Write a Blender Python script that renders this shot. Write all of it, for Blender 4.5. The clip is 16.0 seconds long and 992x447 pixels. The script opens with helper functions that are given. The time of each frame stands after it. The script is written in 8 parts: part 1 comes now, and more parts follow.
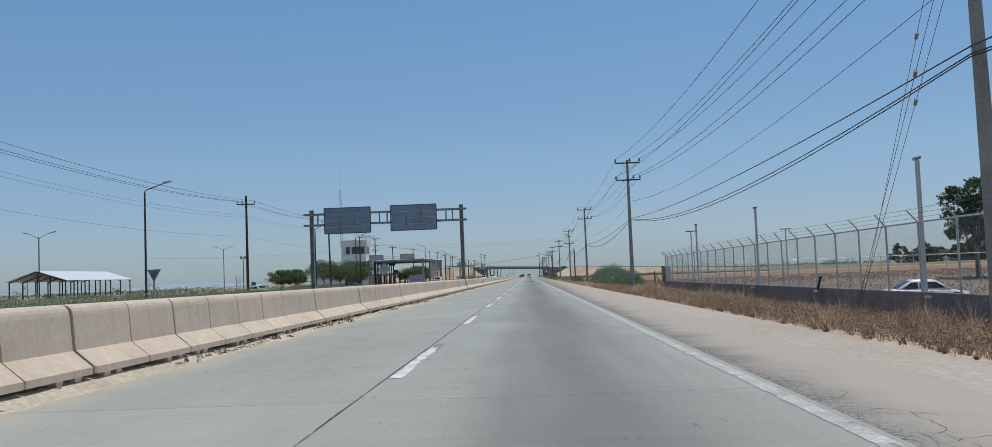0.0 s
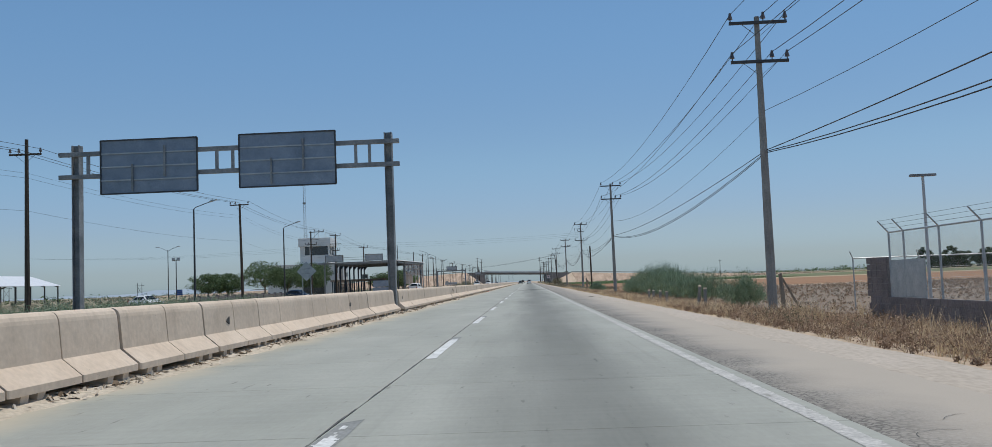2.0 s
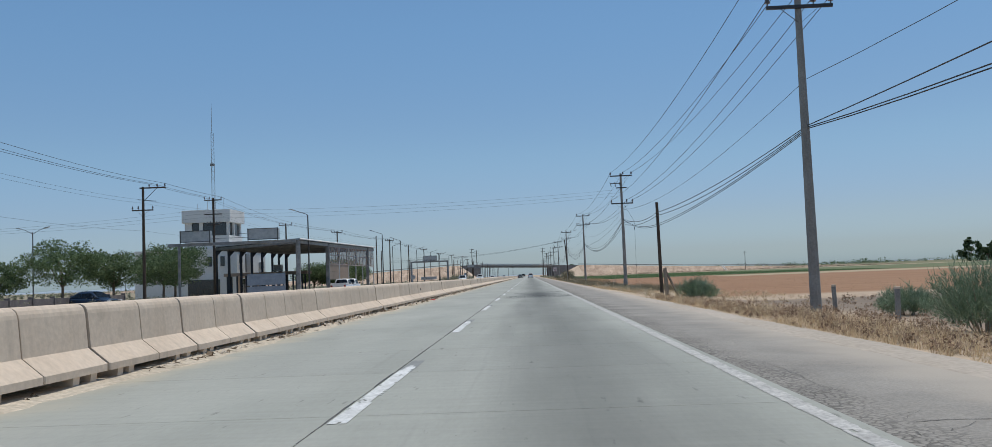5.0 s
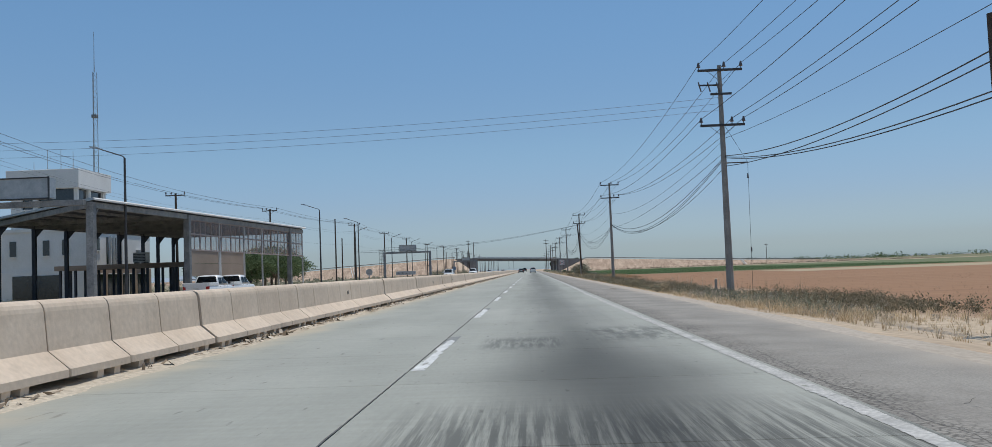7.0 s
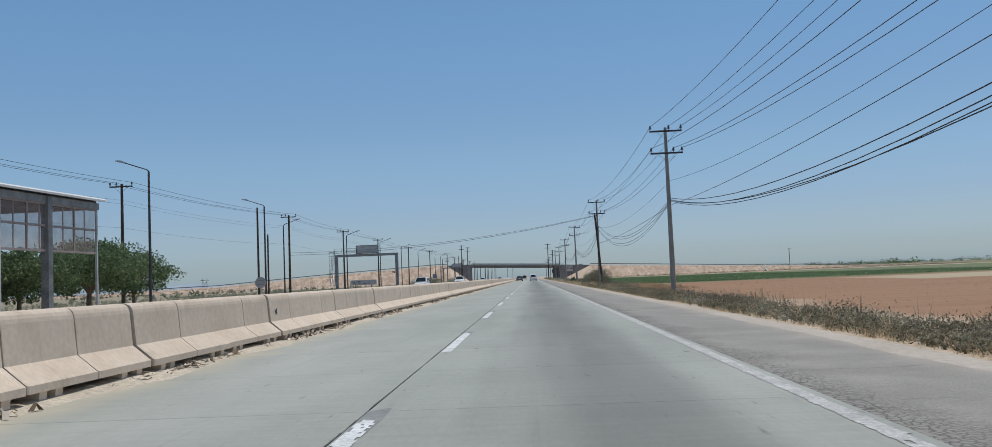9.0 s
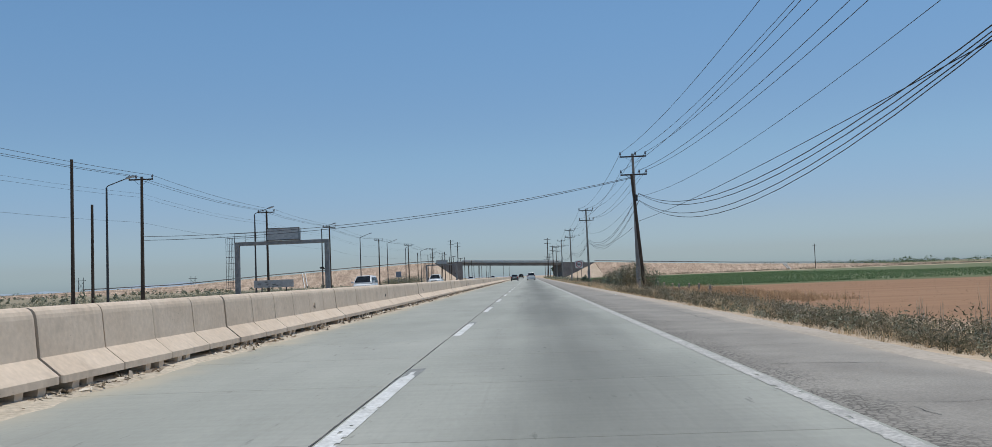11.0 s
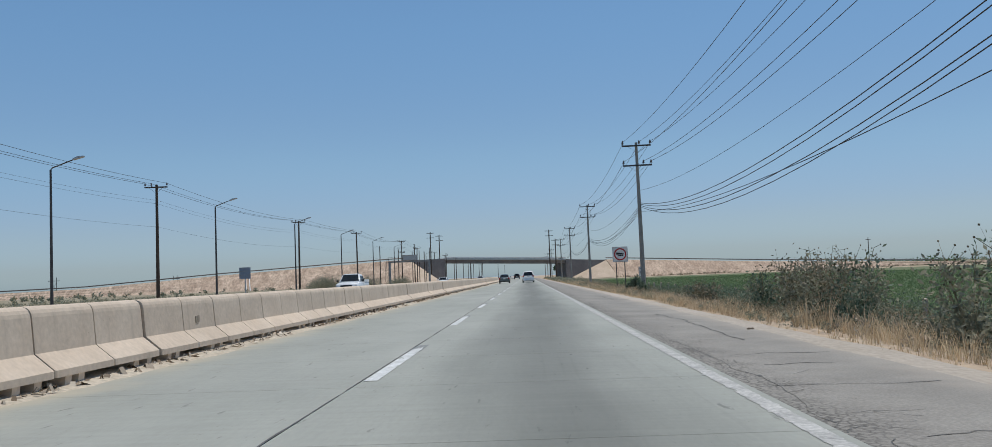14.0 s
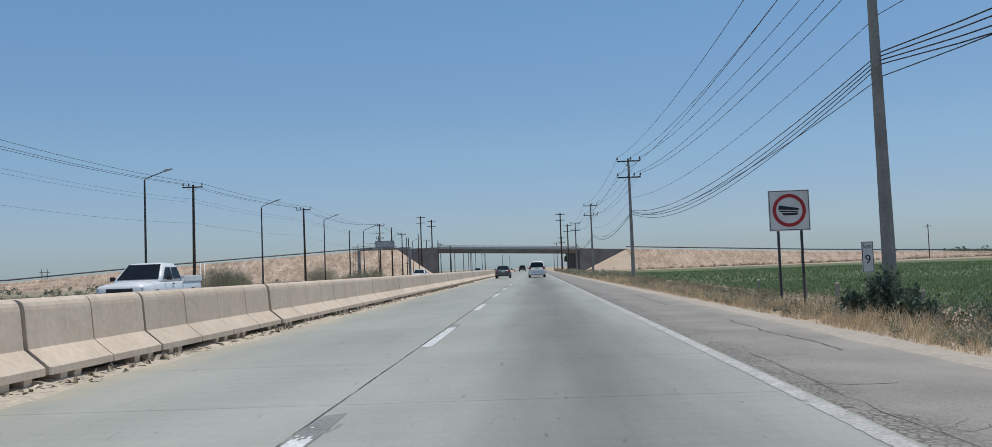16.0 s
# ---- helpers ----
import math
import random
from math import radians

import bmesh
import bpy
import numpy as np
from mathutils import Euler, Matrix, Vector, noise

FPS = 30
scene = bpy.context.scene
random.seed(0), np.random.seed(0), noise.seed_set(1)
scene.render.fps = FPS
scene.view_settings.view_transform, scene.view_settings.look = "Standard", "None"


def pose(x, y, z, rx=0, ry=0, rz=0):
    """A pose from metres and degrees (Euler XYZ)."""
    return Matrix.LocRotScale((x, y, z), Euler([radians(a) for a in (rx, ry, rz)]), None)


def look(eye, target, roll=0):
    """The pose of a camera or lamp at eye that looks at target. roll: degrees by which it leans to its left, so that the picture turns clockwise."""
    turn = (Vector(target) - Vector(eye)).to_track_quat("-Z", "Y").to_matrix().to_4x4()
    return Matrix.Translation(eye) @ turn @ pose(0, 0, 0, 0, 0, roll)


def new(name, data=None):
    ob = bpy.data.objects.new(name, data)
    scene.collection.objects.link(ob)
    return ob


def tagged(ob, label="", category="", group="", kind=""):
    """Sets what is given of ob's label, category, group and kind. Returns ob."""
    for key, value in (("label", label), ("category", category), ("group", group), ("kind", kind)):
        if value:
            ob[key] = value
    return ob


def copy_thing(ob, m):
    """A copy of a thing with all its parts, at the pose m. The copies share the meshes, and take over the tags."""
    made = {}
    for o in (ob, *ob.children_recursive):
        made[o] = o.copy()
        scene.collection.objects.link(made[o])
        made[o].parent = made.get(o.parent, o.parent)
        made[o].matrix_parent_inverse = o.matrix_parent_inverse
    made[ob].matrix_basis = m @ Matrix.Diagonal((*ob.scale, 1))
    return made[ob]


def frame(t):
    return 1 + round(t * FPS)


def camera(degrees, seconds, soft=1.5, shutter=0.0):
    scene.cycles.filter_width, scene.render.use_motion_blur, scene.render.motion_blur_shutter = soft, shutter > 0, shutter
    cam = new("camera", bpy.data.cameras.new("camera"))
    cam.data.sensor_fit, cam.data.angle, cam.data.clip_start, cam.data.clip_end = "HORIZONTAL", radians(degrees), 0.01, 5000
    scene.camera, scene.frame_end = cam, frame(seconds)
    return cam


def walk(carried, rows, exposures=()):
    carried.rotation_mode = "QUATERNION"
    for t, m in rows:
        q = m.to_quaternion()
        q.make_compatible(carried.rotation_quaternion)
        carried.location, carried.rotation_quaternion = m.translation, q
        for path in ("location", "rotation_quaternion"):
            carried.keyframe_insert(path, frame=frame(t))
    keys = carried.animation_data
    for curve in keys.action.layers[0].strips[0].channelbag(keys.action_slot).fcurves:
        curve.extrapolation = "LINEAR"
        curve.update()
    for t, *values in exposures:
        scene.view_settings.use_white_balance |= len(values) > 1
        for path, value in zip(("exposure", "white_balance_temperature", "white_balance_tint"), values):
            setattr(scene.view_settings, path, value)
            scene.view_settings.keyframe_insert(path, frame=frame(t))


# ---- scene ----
cam = camera(57.0, 16.0, 0.6)
EYE = 1.15
# seconds, x, y, yaw, pitch, lean to the right
ROWS = [
    (0.0, 0.087, 0.00, 1.89, 3.31, 2.22),
    (0.5, 0.053, 10.98, 1.89, 3.45, 2.26),
    (1.0, 0.032, 21.95, 1.92, 3.51, 2.21),
    (1.5, 0.041, 32.93, 1.85, 3.57, 2.20),
    (2.0, 0.049, 43.92, 1.87, 3.68, 2.19),
    (2.5, 0.085, 54.93, 1.74, 3.47, 2.06),
    (3.0, 0.108, 65.95, 1.75, 3.37, 2.04),
    (3.5, 0.126, 76.97, 1.72, 3.15, 2.11),
    (4.0, 0.154, 87.99, 1.88, 3.17, 2.25),
    (4.5, 0.137, 99.02, 1.94, 3.23, 2.22),
    (5.0, 0.098, 110.06, 1.97, 3.30, 2.19),
    (5.5, 0.050, 121.11, 2.00, 3.37, 2.18),
    (6.0, -0.007, 132.14, 2.03, 3.44, 2.18),
    (6.5, -0.078, 143.16, 2.02, 3.37, 2.16),
    (7.0, -0.136, 154.15, 2.08, 2.94, 2.11),
    (7.5, -0.189, 165.09, 2.09, 3.19, 2.02),
    (8.0, -0.173, 175.97, 2.08, 3.30, 2.03),
    (8.5, -0.141, 186.83, 2.00, 3.44, 2.16),
    (9.0, -0.109, 197.69, 2.06, 3.42, 2.30),
    (9.5, -0.100, 208.58, 2.06, 3.47, 2.24),
    (10.0, -0.083, 219.53, 2.02, 3.42, 2.19),
    (10.5, -0.060, 230.55, 1.98, 3.38, 2.18),
    (11.0, -0.034, 241.63, 1.93, 3.33, 2.19),
    (11.5, -0.002, 252.77, 1.90, 3.37, 2.21),
    (12.0, 0.050, 263.95, 1.76, 3.21, 2.18),
    (12.5, 0.128, 275.13, 1.74, 3.19, 2.21),
    (13.0, 0.232, 286.30, 1.65, 3.25, 2.18),
    (13.5, 0.298, 297.45, 1.71, 3.30, 2.16),
    (14.0, 0.341, 308.55, 1.83, 3.33, 2.17),
    (14.5, 0.324, 319.60, 1.90, 3.42, 2.16),
    (15.0, 0.273, 330.62, 2.05, 3.19, 2.16),
    (15.5, 0.217, 341.66, 2.23, 3.17, 2.03),
    (16.0, 0.158, 352.73, 2.26, 2.83, 2.11),
]
walk(cam, [(t, pose(x, y, EYE, 0, 0, yaw) @ pose(0, 0, 0, 90 + pitch) @ pose(0, 0, 0, 0, 0, -lean)) for t, x, y, yaw, pitch, lean in ROWS])

# ---- world and sun ----
SUN_UP, SUN_FROM = 79.0, 66.0  # elevation; bearing clockwise from +y
world = bpy.data.worlds.new("world")
scene.world = world
world.use_nodes = True
wn = world.node_tree.nodes
wn.clear()
sky = wn.new("ShaderNodeTexSky")
sky.sky_type = "NISHITA"
sky.sun_disc = False
sky.sun_elevation = radians(SUN_UP)
sky.sun_rotation = radians(SUN_FROM)
sky.air_density, sky.dust_density, sky.ozone_density = 0.85, 0.8, 4.5
bg = wn.new("ShaderNodeBackground")
bg.inputs["Strength"].default_value = 0.107
wo = wn.new("ShaderNodeOutputWorld")
tint = wn.new("ShaderNodeMix")
tint.data_type, tint.blend_type = "RGBA", "MULTIPLY"
tint.inputs["Factor"].default_value = 1.0
# dust near the horizon, clearer blue higher up
co = wn.new("ShaderNodeTexCoord")
up = wn.new("ShaderNodeSeparateXYZ")
world.node_tree.links.new(co.outputs["Generated"], up.inputs[0])
haze = wn.new("ShaderNodeValToRGB")
haze.color_ramp.interpolation = "EASE"
haze.color_ramp.elements[0].position, haze.color_ramp.elements[0].color = 0.0, (0.89, 1.07, 1.25, 1)
haze.color_ramp.elements[1].position, haze.color_ramp.elements[1].color = 0.30, (0.94, 1.13, 1.12, 1)
for _p, _c in ((0.025, (0.82, 0.905, 1.04, 1)), (0.06, (0.84, 0.88, 0.965, 1)), (0.14, (0.895, 0.985, 0.985, 1))):
    haze.color_ramp.elements.new(_p).color = _c
world.node_tree.links.new(up.outputs[2], haze.inputs[0])
world.node_tree.links.new(haze.outputs[0], tint.inputs["B"])
world.node_tree.links.new(sky.outputs[0], tint.inputs["A"])
world.node_tree.links.new(tint.outputs["Result"], bg.inputs[0])
world.node_tree.links.new(bg.outputs[0], wo.inputs[0])
sun = bpy.data.lights.new("sun", "SUN")
sun.energy, sun.angle, sun.color = 2.8, radians(0.6), (1.0, 0.95, 0.87)
sun_ob = new("sun", sun)
_d = Vector((math.sin(radians(SUN_FROM)) * math.cos(radians(SUN_UP)), math.cos(radians(SUN_FROM)) * math.cos(radians(SUN_UP)), math.sin(radians(SUN_UP))))
sun_ob.matrix_world = look(_d * 300, (0, 0, 0))
scene.view_settings.exposure = 0.0

# ---- materials ----
def mat(name, c1, c2, scale=0.6, rough=0.85, metal=0.0, bump=0.15, fine=18.0, grain=0.25, spec=0.3, stretch=(1, 1, 1), island=False):
    """Two colours mixed by a broad noise, with a fine grain and relief, at real size."""
    m = bpy.data.materials.new(name)
    m.use_nodes = True
    n, l = m.node_tree.nodes, m.node_tree.links
    b = n["Principled BSDF"]
    b.inputs["Metallic"].default_value = metal
    b.inputs["Specular IOR Level"].default_value = spec
    geo = n.new("ShaderNodeNewGeometry")
    sc = n.new("ShaderNodeVectorMath")
    sc.operation = "MULTIPLY"
    sc.inputs[1].default_value = stretch
    l.new(geo.outputs["Position"], sc.inputs[0])
    big = n.new("ShaderNodeTexNoise")
    big.inputs["Scale"].default_value, big.inputs["Detail"].default_value, big.inputs["Roughness"].default_value = scale, 4.0, 0.6
    l.new(sc.outputs[0], big.inputs["Vector"])
    ramp = n.new("ShaderNodeMapRange")
    ramp.inputs[1].default_value, ramp.inputs[2].default_value = 0.34, 0.66
    if island:
        mixv = n.new("ShaderNodeMath")
        mixv.operation = "MULTIPLY_ADD"
        l.new(geo.outputs["Random Per Island"], mixv.inputs[0])
        mixv.inputs[1].default_value = 0.5
        half = n.new("ShaderNodeMath")
        half.operation = "MULTIPLY"
        half.inputs[1].default_value = 0.5
        l.new(big.outputs[0], half.inputs[0])
        l.new(half.outputs[0], mixv.inputs[2])
        l.new(mixv.outputs[0], ramp.inputs[0])
    else:
        l.new(big.outputs[0], ramp.inputs[0])
    mix = n.new("ShaderNodeMix")
    mix.data_type = "RGBA"
    mix.inputs["A"].default_value, mix.inputs["B"].default_value = (*c1, 1), (*c2, 1)
    l.new(ramp.outputs[0], mix.inputs["Factor"])
    small = n.new("ShaderNodeTexNoise")
    small.inputs["Scale"].default_value, small.inputs["Detail"].default_value = fine, 3.0
    l.new(sc.outputs[0], small.inputs["Vector"])
    gr = n.new("ShaderNodeMapRange")
    gr.inputs[1].default_value, gr.inputs[2].default_value = 0.3, 0.7
    gr.inputs[3].default_value, gr.inputs[4].default_value = 1 - grain, 1 + grain
    l.new(small.outputs[0], gr.inputs[0])
    mul = n.new("ShaderNodeVectorMath")
    mul.operation = "SCALE"
    l.new(mix.outputs["Result"], mul.inputs[0])
    l.new(gr.outputs[0], mul.inputs["Scale"])
    l.new(mul.outputs[0], b.inputs["Base Color"])
    rr = n.new("ShaderNodeMapRange")
    rr.inputs[3].default_value, rr.inputs[4].default_value = max(rough - 0.08, 0.03), min(rough + 0.08, 1.0)
    l.new(small.outputs[0], rr.inputs[0])
    l.new(rr.outputs[0], b.inputs["Roughness"])
    if bump:
        bp = n.new("ShaderNodeBump")
        bp.inputs["Strength"].default_value, bp.inputs["Distance"].default_value = bump, 0.02
        l.new(small.outputs[0], bp.inputs["Height"])
        l.new(bp.outputs[0], b.inputs["Normal"])
    return m


def leafmat(name, c1, c2, scale=0.8, rough=0.75, through_=0.32, grain=0.3):
    """Thin leaves and blades: varied from piece to piece, and letting some light through."""
    m = mat(name, c1, c2, scale, rough, 0, 0, 3, grain, 0.2, (1, 1, 1), True)
    n, l = m.node_tree.nodes, m.node_tree.links
    b = n["Principled BSDF"]
    tr = n.new("ShaderNodeBsdfTranslucent")
    l.new(b.inputs["Base Color"].links[0].from_socket, tr.inputs["Color"])
    mx = n.new("ShaderNodeMixShader")
    mx.inputs[0].default_value = through_
    l.new(b.outputs[0], mx.inputs[1])
    l.new(tr.outputs[0], mx.inputs[2])
    l.new(mx.outputs[0], n["Material Output"].inputs["Surface"])
    return m


def barrier_mat():
    """Cast concrete: each block a little different, rain streaks, rubbed patches and air holes."""
    m = mat("barrier_concrete", (0.585, 0.472, 0.366), (0.655, 0.54, 0.428), 1.4, 0.88, 0, 0.2, 12, 0.07, 0.2)
    n, l = m.node_tree.nodes, m.node_tree.links
    b = n["Principled BSDF"]
    src = b.inputs["Base Color"].links[0].from_socket
    geo = n.new("ShaderNodeNewGeometry")

    def noise_of(stretch, scale, detail, lo, hi, a, c):
        v = n.new("ShaderNodeVectorMath")
        v.operation = "MULTIPLY"
        v.inputs[1].default_value = stretch
        l.new(geo.outputs["Position"], v.inputs[0])
        t = n.new("ShaderNodeTexNoise")
        t.inputs["Scale"].default_value, t.inputs["Detail"].default_value = scale, detail
        l.new(v.outputs[0], t.inputs["Vector"])
        r = n.new("ShaderNodeMapRange")
        r.inputs[1].default_value, r.inputs[2].default_value = lo, hi
        r.inputs[3].default_value, r.inputs[4].default_value = a, c
        l.new(t.outputs[0], r.inputs[0])
        return r.outputs[0]
    oi = n.new("ShaderNodeObjectInfo")
    rv = n.new("ShaderNodeMapRange")
    rv.inputs[3].default_value, rv.inputs[4].default_value = 0.955, 1.035
    l.new(oi.outputs["Random"], rv.inputs[0])
    val = rv.outputs[0]
    pits = n.new("ShaderNodeTexVoronoi")
    pits.inputs["Scale"].default_value = 16.0
    l.new(geo.outputs["Position"], pits.inputs["Vector"])
    pr = n.new("ShaderNodeMapRange")
    pr.inputs[1].default_value, pr.inputs[2].default_value = 0.07, 0.13
    pr.inputs[3].default_value, pr.inputs[4].default_value = 0.62, 1.0
    l.new(pits.outputs["Distance"], pr.inputs[0])
    pm = n.new("ShaderNodeMix")
    pm.inputs["A"].default_value = 1.0
    l.new(noise_of((1, 1, 1), 0.9, 3.0, 0.52, 0.6, 0.0, 1.0), pm.inputs["Factor"])
    l.new(pr.outputs[0], pm.inputs["B"])
    for f in (noise_of((2, 5, 0.3), 1.0, 5.0, 0.58, 0.74, 1.0, 0.88), noise_of((1, 1, 1.6), 2.2, 6.0, 0.60, 0.70, 1.0, 0.90), noise_of((1, 0.5, 1), 0.5, 3.0, 0.35, 0.65, 0.965, 1.03), pm.outputs["Result"]):
        k = n.new("ShaderNodeMath")
        k.operation = "MULTIPLY"
        l.new(val, k.inputs[0])
        l.new(f, k.inputs[1])
        val = k.outputs[0]
    out = n.new("ShaderNodeVectorMath")
    out.operation = "SCALE"
    l.new(src, out.inputs[0])
    l.new(val, out.inputs["Scale"])
    l.new(out.outputs[0], b.inputs["Base Color"])
    return m


def plain(name, c, rough=0.5, metal=0.0, spec=0.5):
    return mat(name, c, tuple(v * 0.86 for v in c), 1.5, rough, metal, 0.04, 30, 0.08, spec)


def see_through(name, c, alpha, rough=0.5):
    m = bpy.data.materials.new(name)
    m.use_nodes = True
    n, l = m.node_tree.nodes, m.node_tree.links
    b = n["Principled BSDF"]
    b.inputs["Base Color"].default_value, b.inputs["Roughness"].default_value = (*c, 1), rough
    geo = n.new("ShaderNodeNewGeometry")
    ns = n.new("ShaderNodeTexNoise")
    ns.inputs["Scale"].default_value = 1.3
    l.new(geo.outputs["Position"], ns.inputs["Vector"])
    mr = n.new("ShaderNodeMapRange")
    mr.inputs[3].default_value, mr.inputs[4].default_value = alpha - 0.12, alpha + 0.12
    l.new(ns.outputs[0], mr.inputs[0])
    l.new(mr.outputs[0], b.inputs["Alpha"])
    return m


def road_mat(name, c1, c2, tracks=True):
    """Concrete with tyre darkening in the wheel paths, patches and hairline cracks."""
    m = mat(name, c1, c2, 0.35, 0.75, 0, 0.05, 22, 0.05, 0.35, (1, 0.25, 1))
    n, l = m.node_tree.nodes, m.node_tree.links
    b = n["Principled BSDF"]
    src = b.inputs["Base Color"].links[0].from_socket
    geo = n.new("ShaderNodeNewGeometry")
    sep = n.new("ShaderNodeSeparateXYZ")
    l.new(geo.outputs["Position"], sep.inputs[0])
    oi = n.new("ShaderNodeObjectInfo")
    rv = n.new("ShaderNodeMapRange")
    rv.inputs[3].default_value, rv.inputs[4].default_value = 0.975, 1.025
    l.new(oi.outputs["Random"], rv.inputs[0])
    val = rv.outputs[0]
    # worn, oily strip along the middle of the driven lane
    w = n.new("ShaderNodeMath")
    w.operation = "ADD"
    w.inputs[1].default_value = -0.6
    l.new(sep.outputs[0], w.inputs[0])
    a = n.new("ShaderNodeMath")
    a.operation = "ABSOLUTE"
    l.new(w.outputs[0], a.inputs[0])
    nz = n.new("ShaderNodeTexNoise")
    nz.inputs["Scale"].default_value, nz.inputs["Detail"].default_value = 0.5, 5.0
    st = n.new("ShaderNodeVectorMath")
    st.operation = "MULTIPLY"
    st.inputs[1].default_value = (2.0, 0.12, 1)
    l.new(geo.outputs["Position"], st.inputs[0])
    l.new(st.outputs[0], nz.inputs["Vector"])
    wob = n.new("ShaderNodeMath")
    wob.operation = "MULTIPLY_ADD"
    wob.inputs[1].default_value = 1.6
    l.new(nz.outputs[0], wob.inputs[0])
    l.new(a.outputs[0], wob.inputs[2])
    mr = n.new("ShaderNodeMapRange")
    mr.interpolation_type = "SMOOTHSTEP"
    mr.inputs[1].default_value, mr.inputs[2].default_value = 0.8, 2.45
    mr.inputs[3].default_value, mr.inputs[4].default_value = 0.58, 1.0
    l.new(wob.outputs[0], mr.inputs[0])
    k = n.new("ShaderNodeMath")
    k.operation = "MULTIPLY"
    l.new(val, k.inputs[0])
    l.new(mr.outputs[0], k.inputs[1])
    # an oily stain before the tyre marks
    yo = n.new("ShaderNodeMath")
    yo.operation = "SUBTRACT"
    yo.inputs[1].default_value = 164.0
    l.new(sep.outputs[1], yo.inputs[0])
    ya = n.new("ShaderNodeMath")
    ya.operation = "ABSOLUTE"
    l.new(yo.outputs[0], ya.inputs[0])
    xa = n.new("ShaderNodeMath")
    xa.operation = "MULTIPLY_ADD"
    xa.inputs[1].default_value = 6.0
    l.new(a.outputs[0], xa.inputs[0])
    l.new(ya.outputs[0], xa.inputs[2])
    om = n.new("ShaderNodeMapRange")
    om.interpolation_type = "SMOOTHSTEP"
    om.inputs[1].default_value, om.inputs[2].default_value = 1.5, 10.5
    om.inputs[3].default_value, om.inputs[4].default_value = 0.50, 1.0
    l.new(xa.outputs[0], om.inputs[0])
    k0 = n.new("ShaderNodeMath")
    k0.operation = "MULTIPLY"
    l.new(k.outputs[0], k0.inputs[0])
    l.new(om.outputs[0], k0.inputs[1])
    k = k0

    def mul_by(k, socket):
        q = n.new("ShaderNodeMath")
        q.operation = "MULTIPLY"
        l.new(k.outputs[0], q.inputs[0])
        l.new(socket, q.inputs[1])
        return q

    def streak(stretch, scale, detail, lo, hi, a_, c_, rough_=0.55):
        v = n.new("ShaderNodeVectorMath")
        v.operation = "MULTIPLY"
        v.inputs[1].default_value = stretch
        l.new(geo.outputs["Position"], v.inputs[0])
        q = n.new("ShaderNodeTexNoise")
        q.inputs["Scale"].default_value, q.inputs["Detail"].default_value, q.inputs["Roughness"].default_value = scale, detail, rough_
        l.new(v.outputs[0], q.inputs["Vector"])
        r = n.new("ShaderNodeMapRange")
        r.inputs[1].default_value, r.inputs[2].default_value = lo, hi
        r.inputs[3].default_value, r.inputs[4].default_value = a_, c_
        l.new(q.outputs[0], r.inputs[0])
        return r.outputs[0]

    def window(socket, lo, hi, soft):
        u = n.new("ShaderNodeMapRange")
        u.interpolation_type = "SMOOTHSTEP"
        u.inputs[1].default_value, u.inputs[2].default_value = lo - soft, lo + soft
        l.new(socket, u.inputs[0])
        d = n.new("ShaderNodeMapRange")
        d.interpolation_type = "SMOOTHSTEP"
        d.inputs[1].default_value, d.inputs[2].default_value = hi - soft, hi + soft
        d.inputs[3].default_value, d.inputs[4].default_value = 1.0, 0.0
        l.new(socket, d.inputs[0])
        q = n.new("ShaderNodeMath")
        q.operation = "MULTIPLY"
        l.new(u.outputs[0], q.inputs[0])
        l.new(d.outputs[0], q.inputs[1])
        return q.outputs[0]
    # faint finishing marks across the lane, cloudy patches, scattered small pits
    k = mul_by(k, streak((0.35, 5.0, 1), 1.6, 5.0, 0.3, 0.7, 0.955, 1.045))
    k = mul_by(k, streak((1.0, 0.35, 1), 0.9, 5.0, 0.3, 0.7, 0.93, 1.06))
    k = mul_by(k, streak((1.0, 0.8, 1), 26.0, 2.0, 0.70, 0.76, 1.0, 0.72))
    k = mul_by(k, streak((6.0, 0.10, 1), 1.1, 4.0, 0.60, 0.72, 1.0, 0.93))
    # combed tyre scrapes across the driven lane, and shorter ones farther on
    for (xa, xb, ya, yb, so), stretch, strength in (((-1.2, 2.9, 156.5, 161.6, 0.7), (16.0, 0.42, 1), 0.42), ((-0.9, 0.3, 167.6, 169.6, 0.35), (12.0, 0.9, 1), 0.55), ((0.9, 2.35, 168.5, 171.5, 0.5), (5.0, 0.8, 1), 0.55)):
        q = n.new("ShaderNodeMath")
        q.operation = "MULTIPLY"
        l.new(window(sep.outputs[0], xa, xb, so * 0.5), q.inputs[0])
        l.new(window(sep.outputs[1], ya, yb, so * 1.6), q.inputs[1])
        f = n.new("ShaderNodeMath")
        f.operation = "MULTIPLY"
        l.new(q.outputs[0], f.inputs[0])
        l.new(streak(stretch, 1.0, 5.0, 0.40, 0.56, 0.0, 1.0, 0.7), f.inputs[1])
        g = n.new("ShaderNodeMapRange")
        g.inputs[3].default_value, g.inputs[4].default_value = 1.0, strength
        l.new(f.outputs[0], g.inputs[0])
        k = mul_by(k, g.outputs[0])
    # small dark spots and scuffs drawn out along the travel
    sp = n.new("ShaderNodeTexNoise")
    sp.inputs["Scale"].default_value, sp.inputs["Detail"].default_value = 3.0, 6.0
    st2 = n.new("ShaderNodeVectorMath")
    st2.operation = "MULTIPLY"
    st2.inputs[1].default_value = (3.0, 0.5, 1)
    l.new(geo.outputs["Position"], st2.inputs[0])
    l.new(st2.outputs[0], sp.inputs["Vector"])
    smr = n.new("ShaderNodeMapRange")
    smr.inputs[1].default_value, smr.inputs[2].default_value = 0.66, 0.74
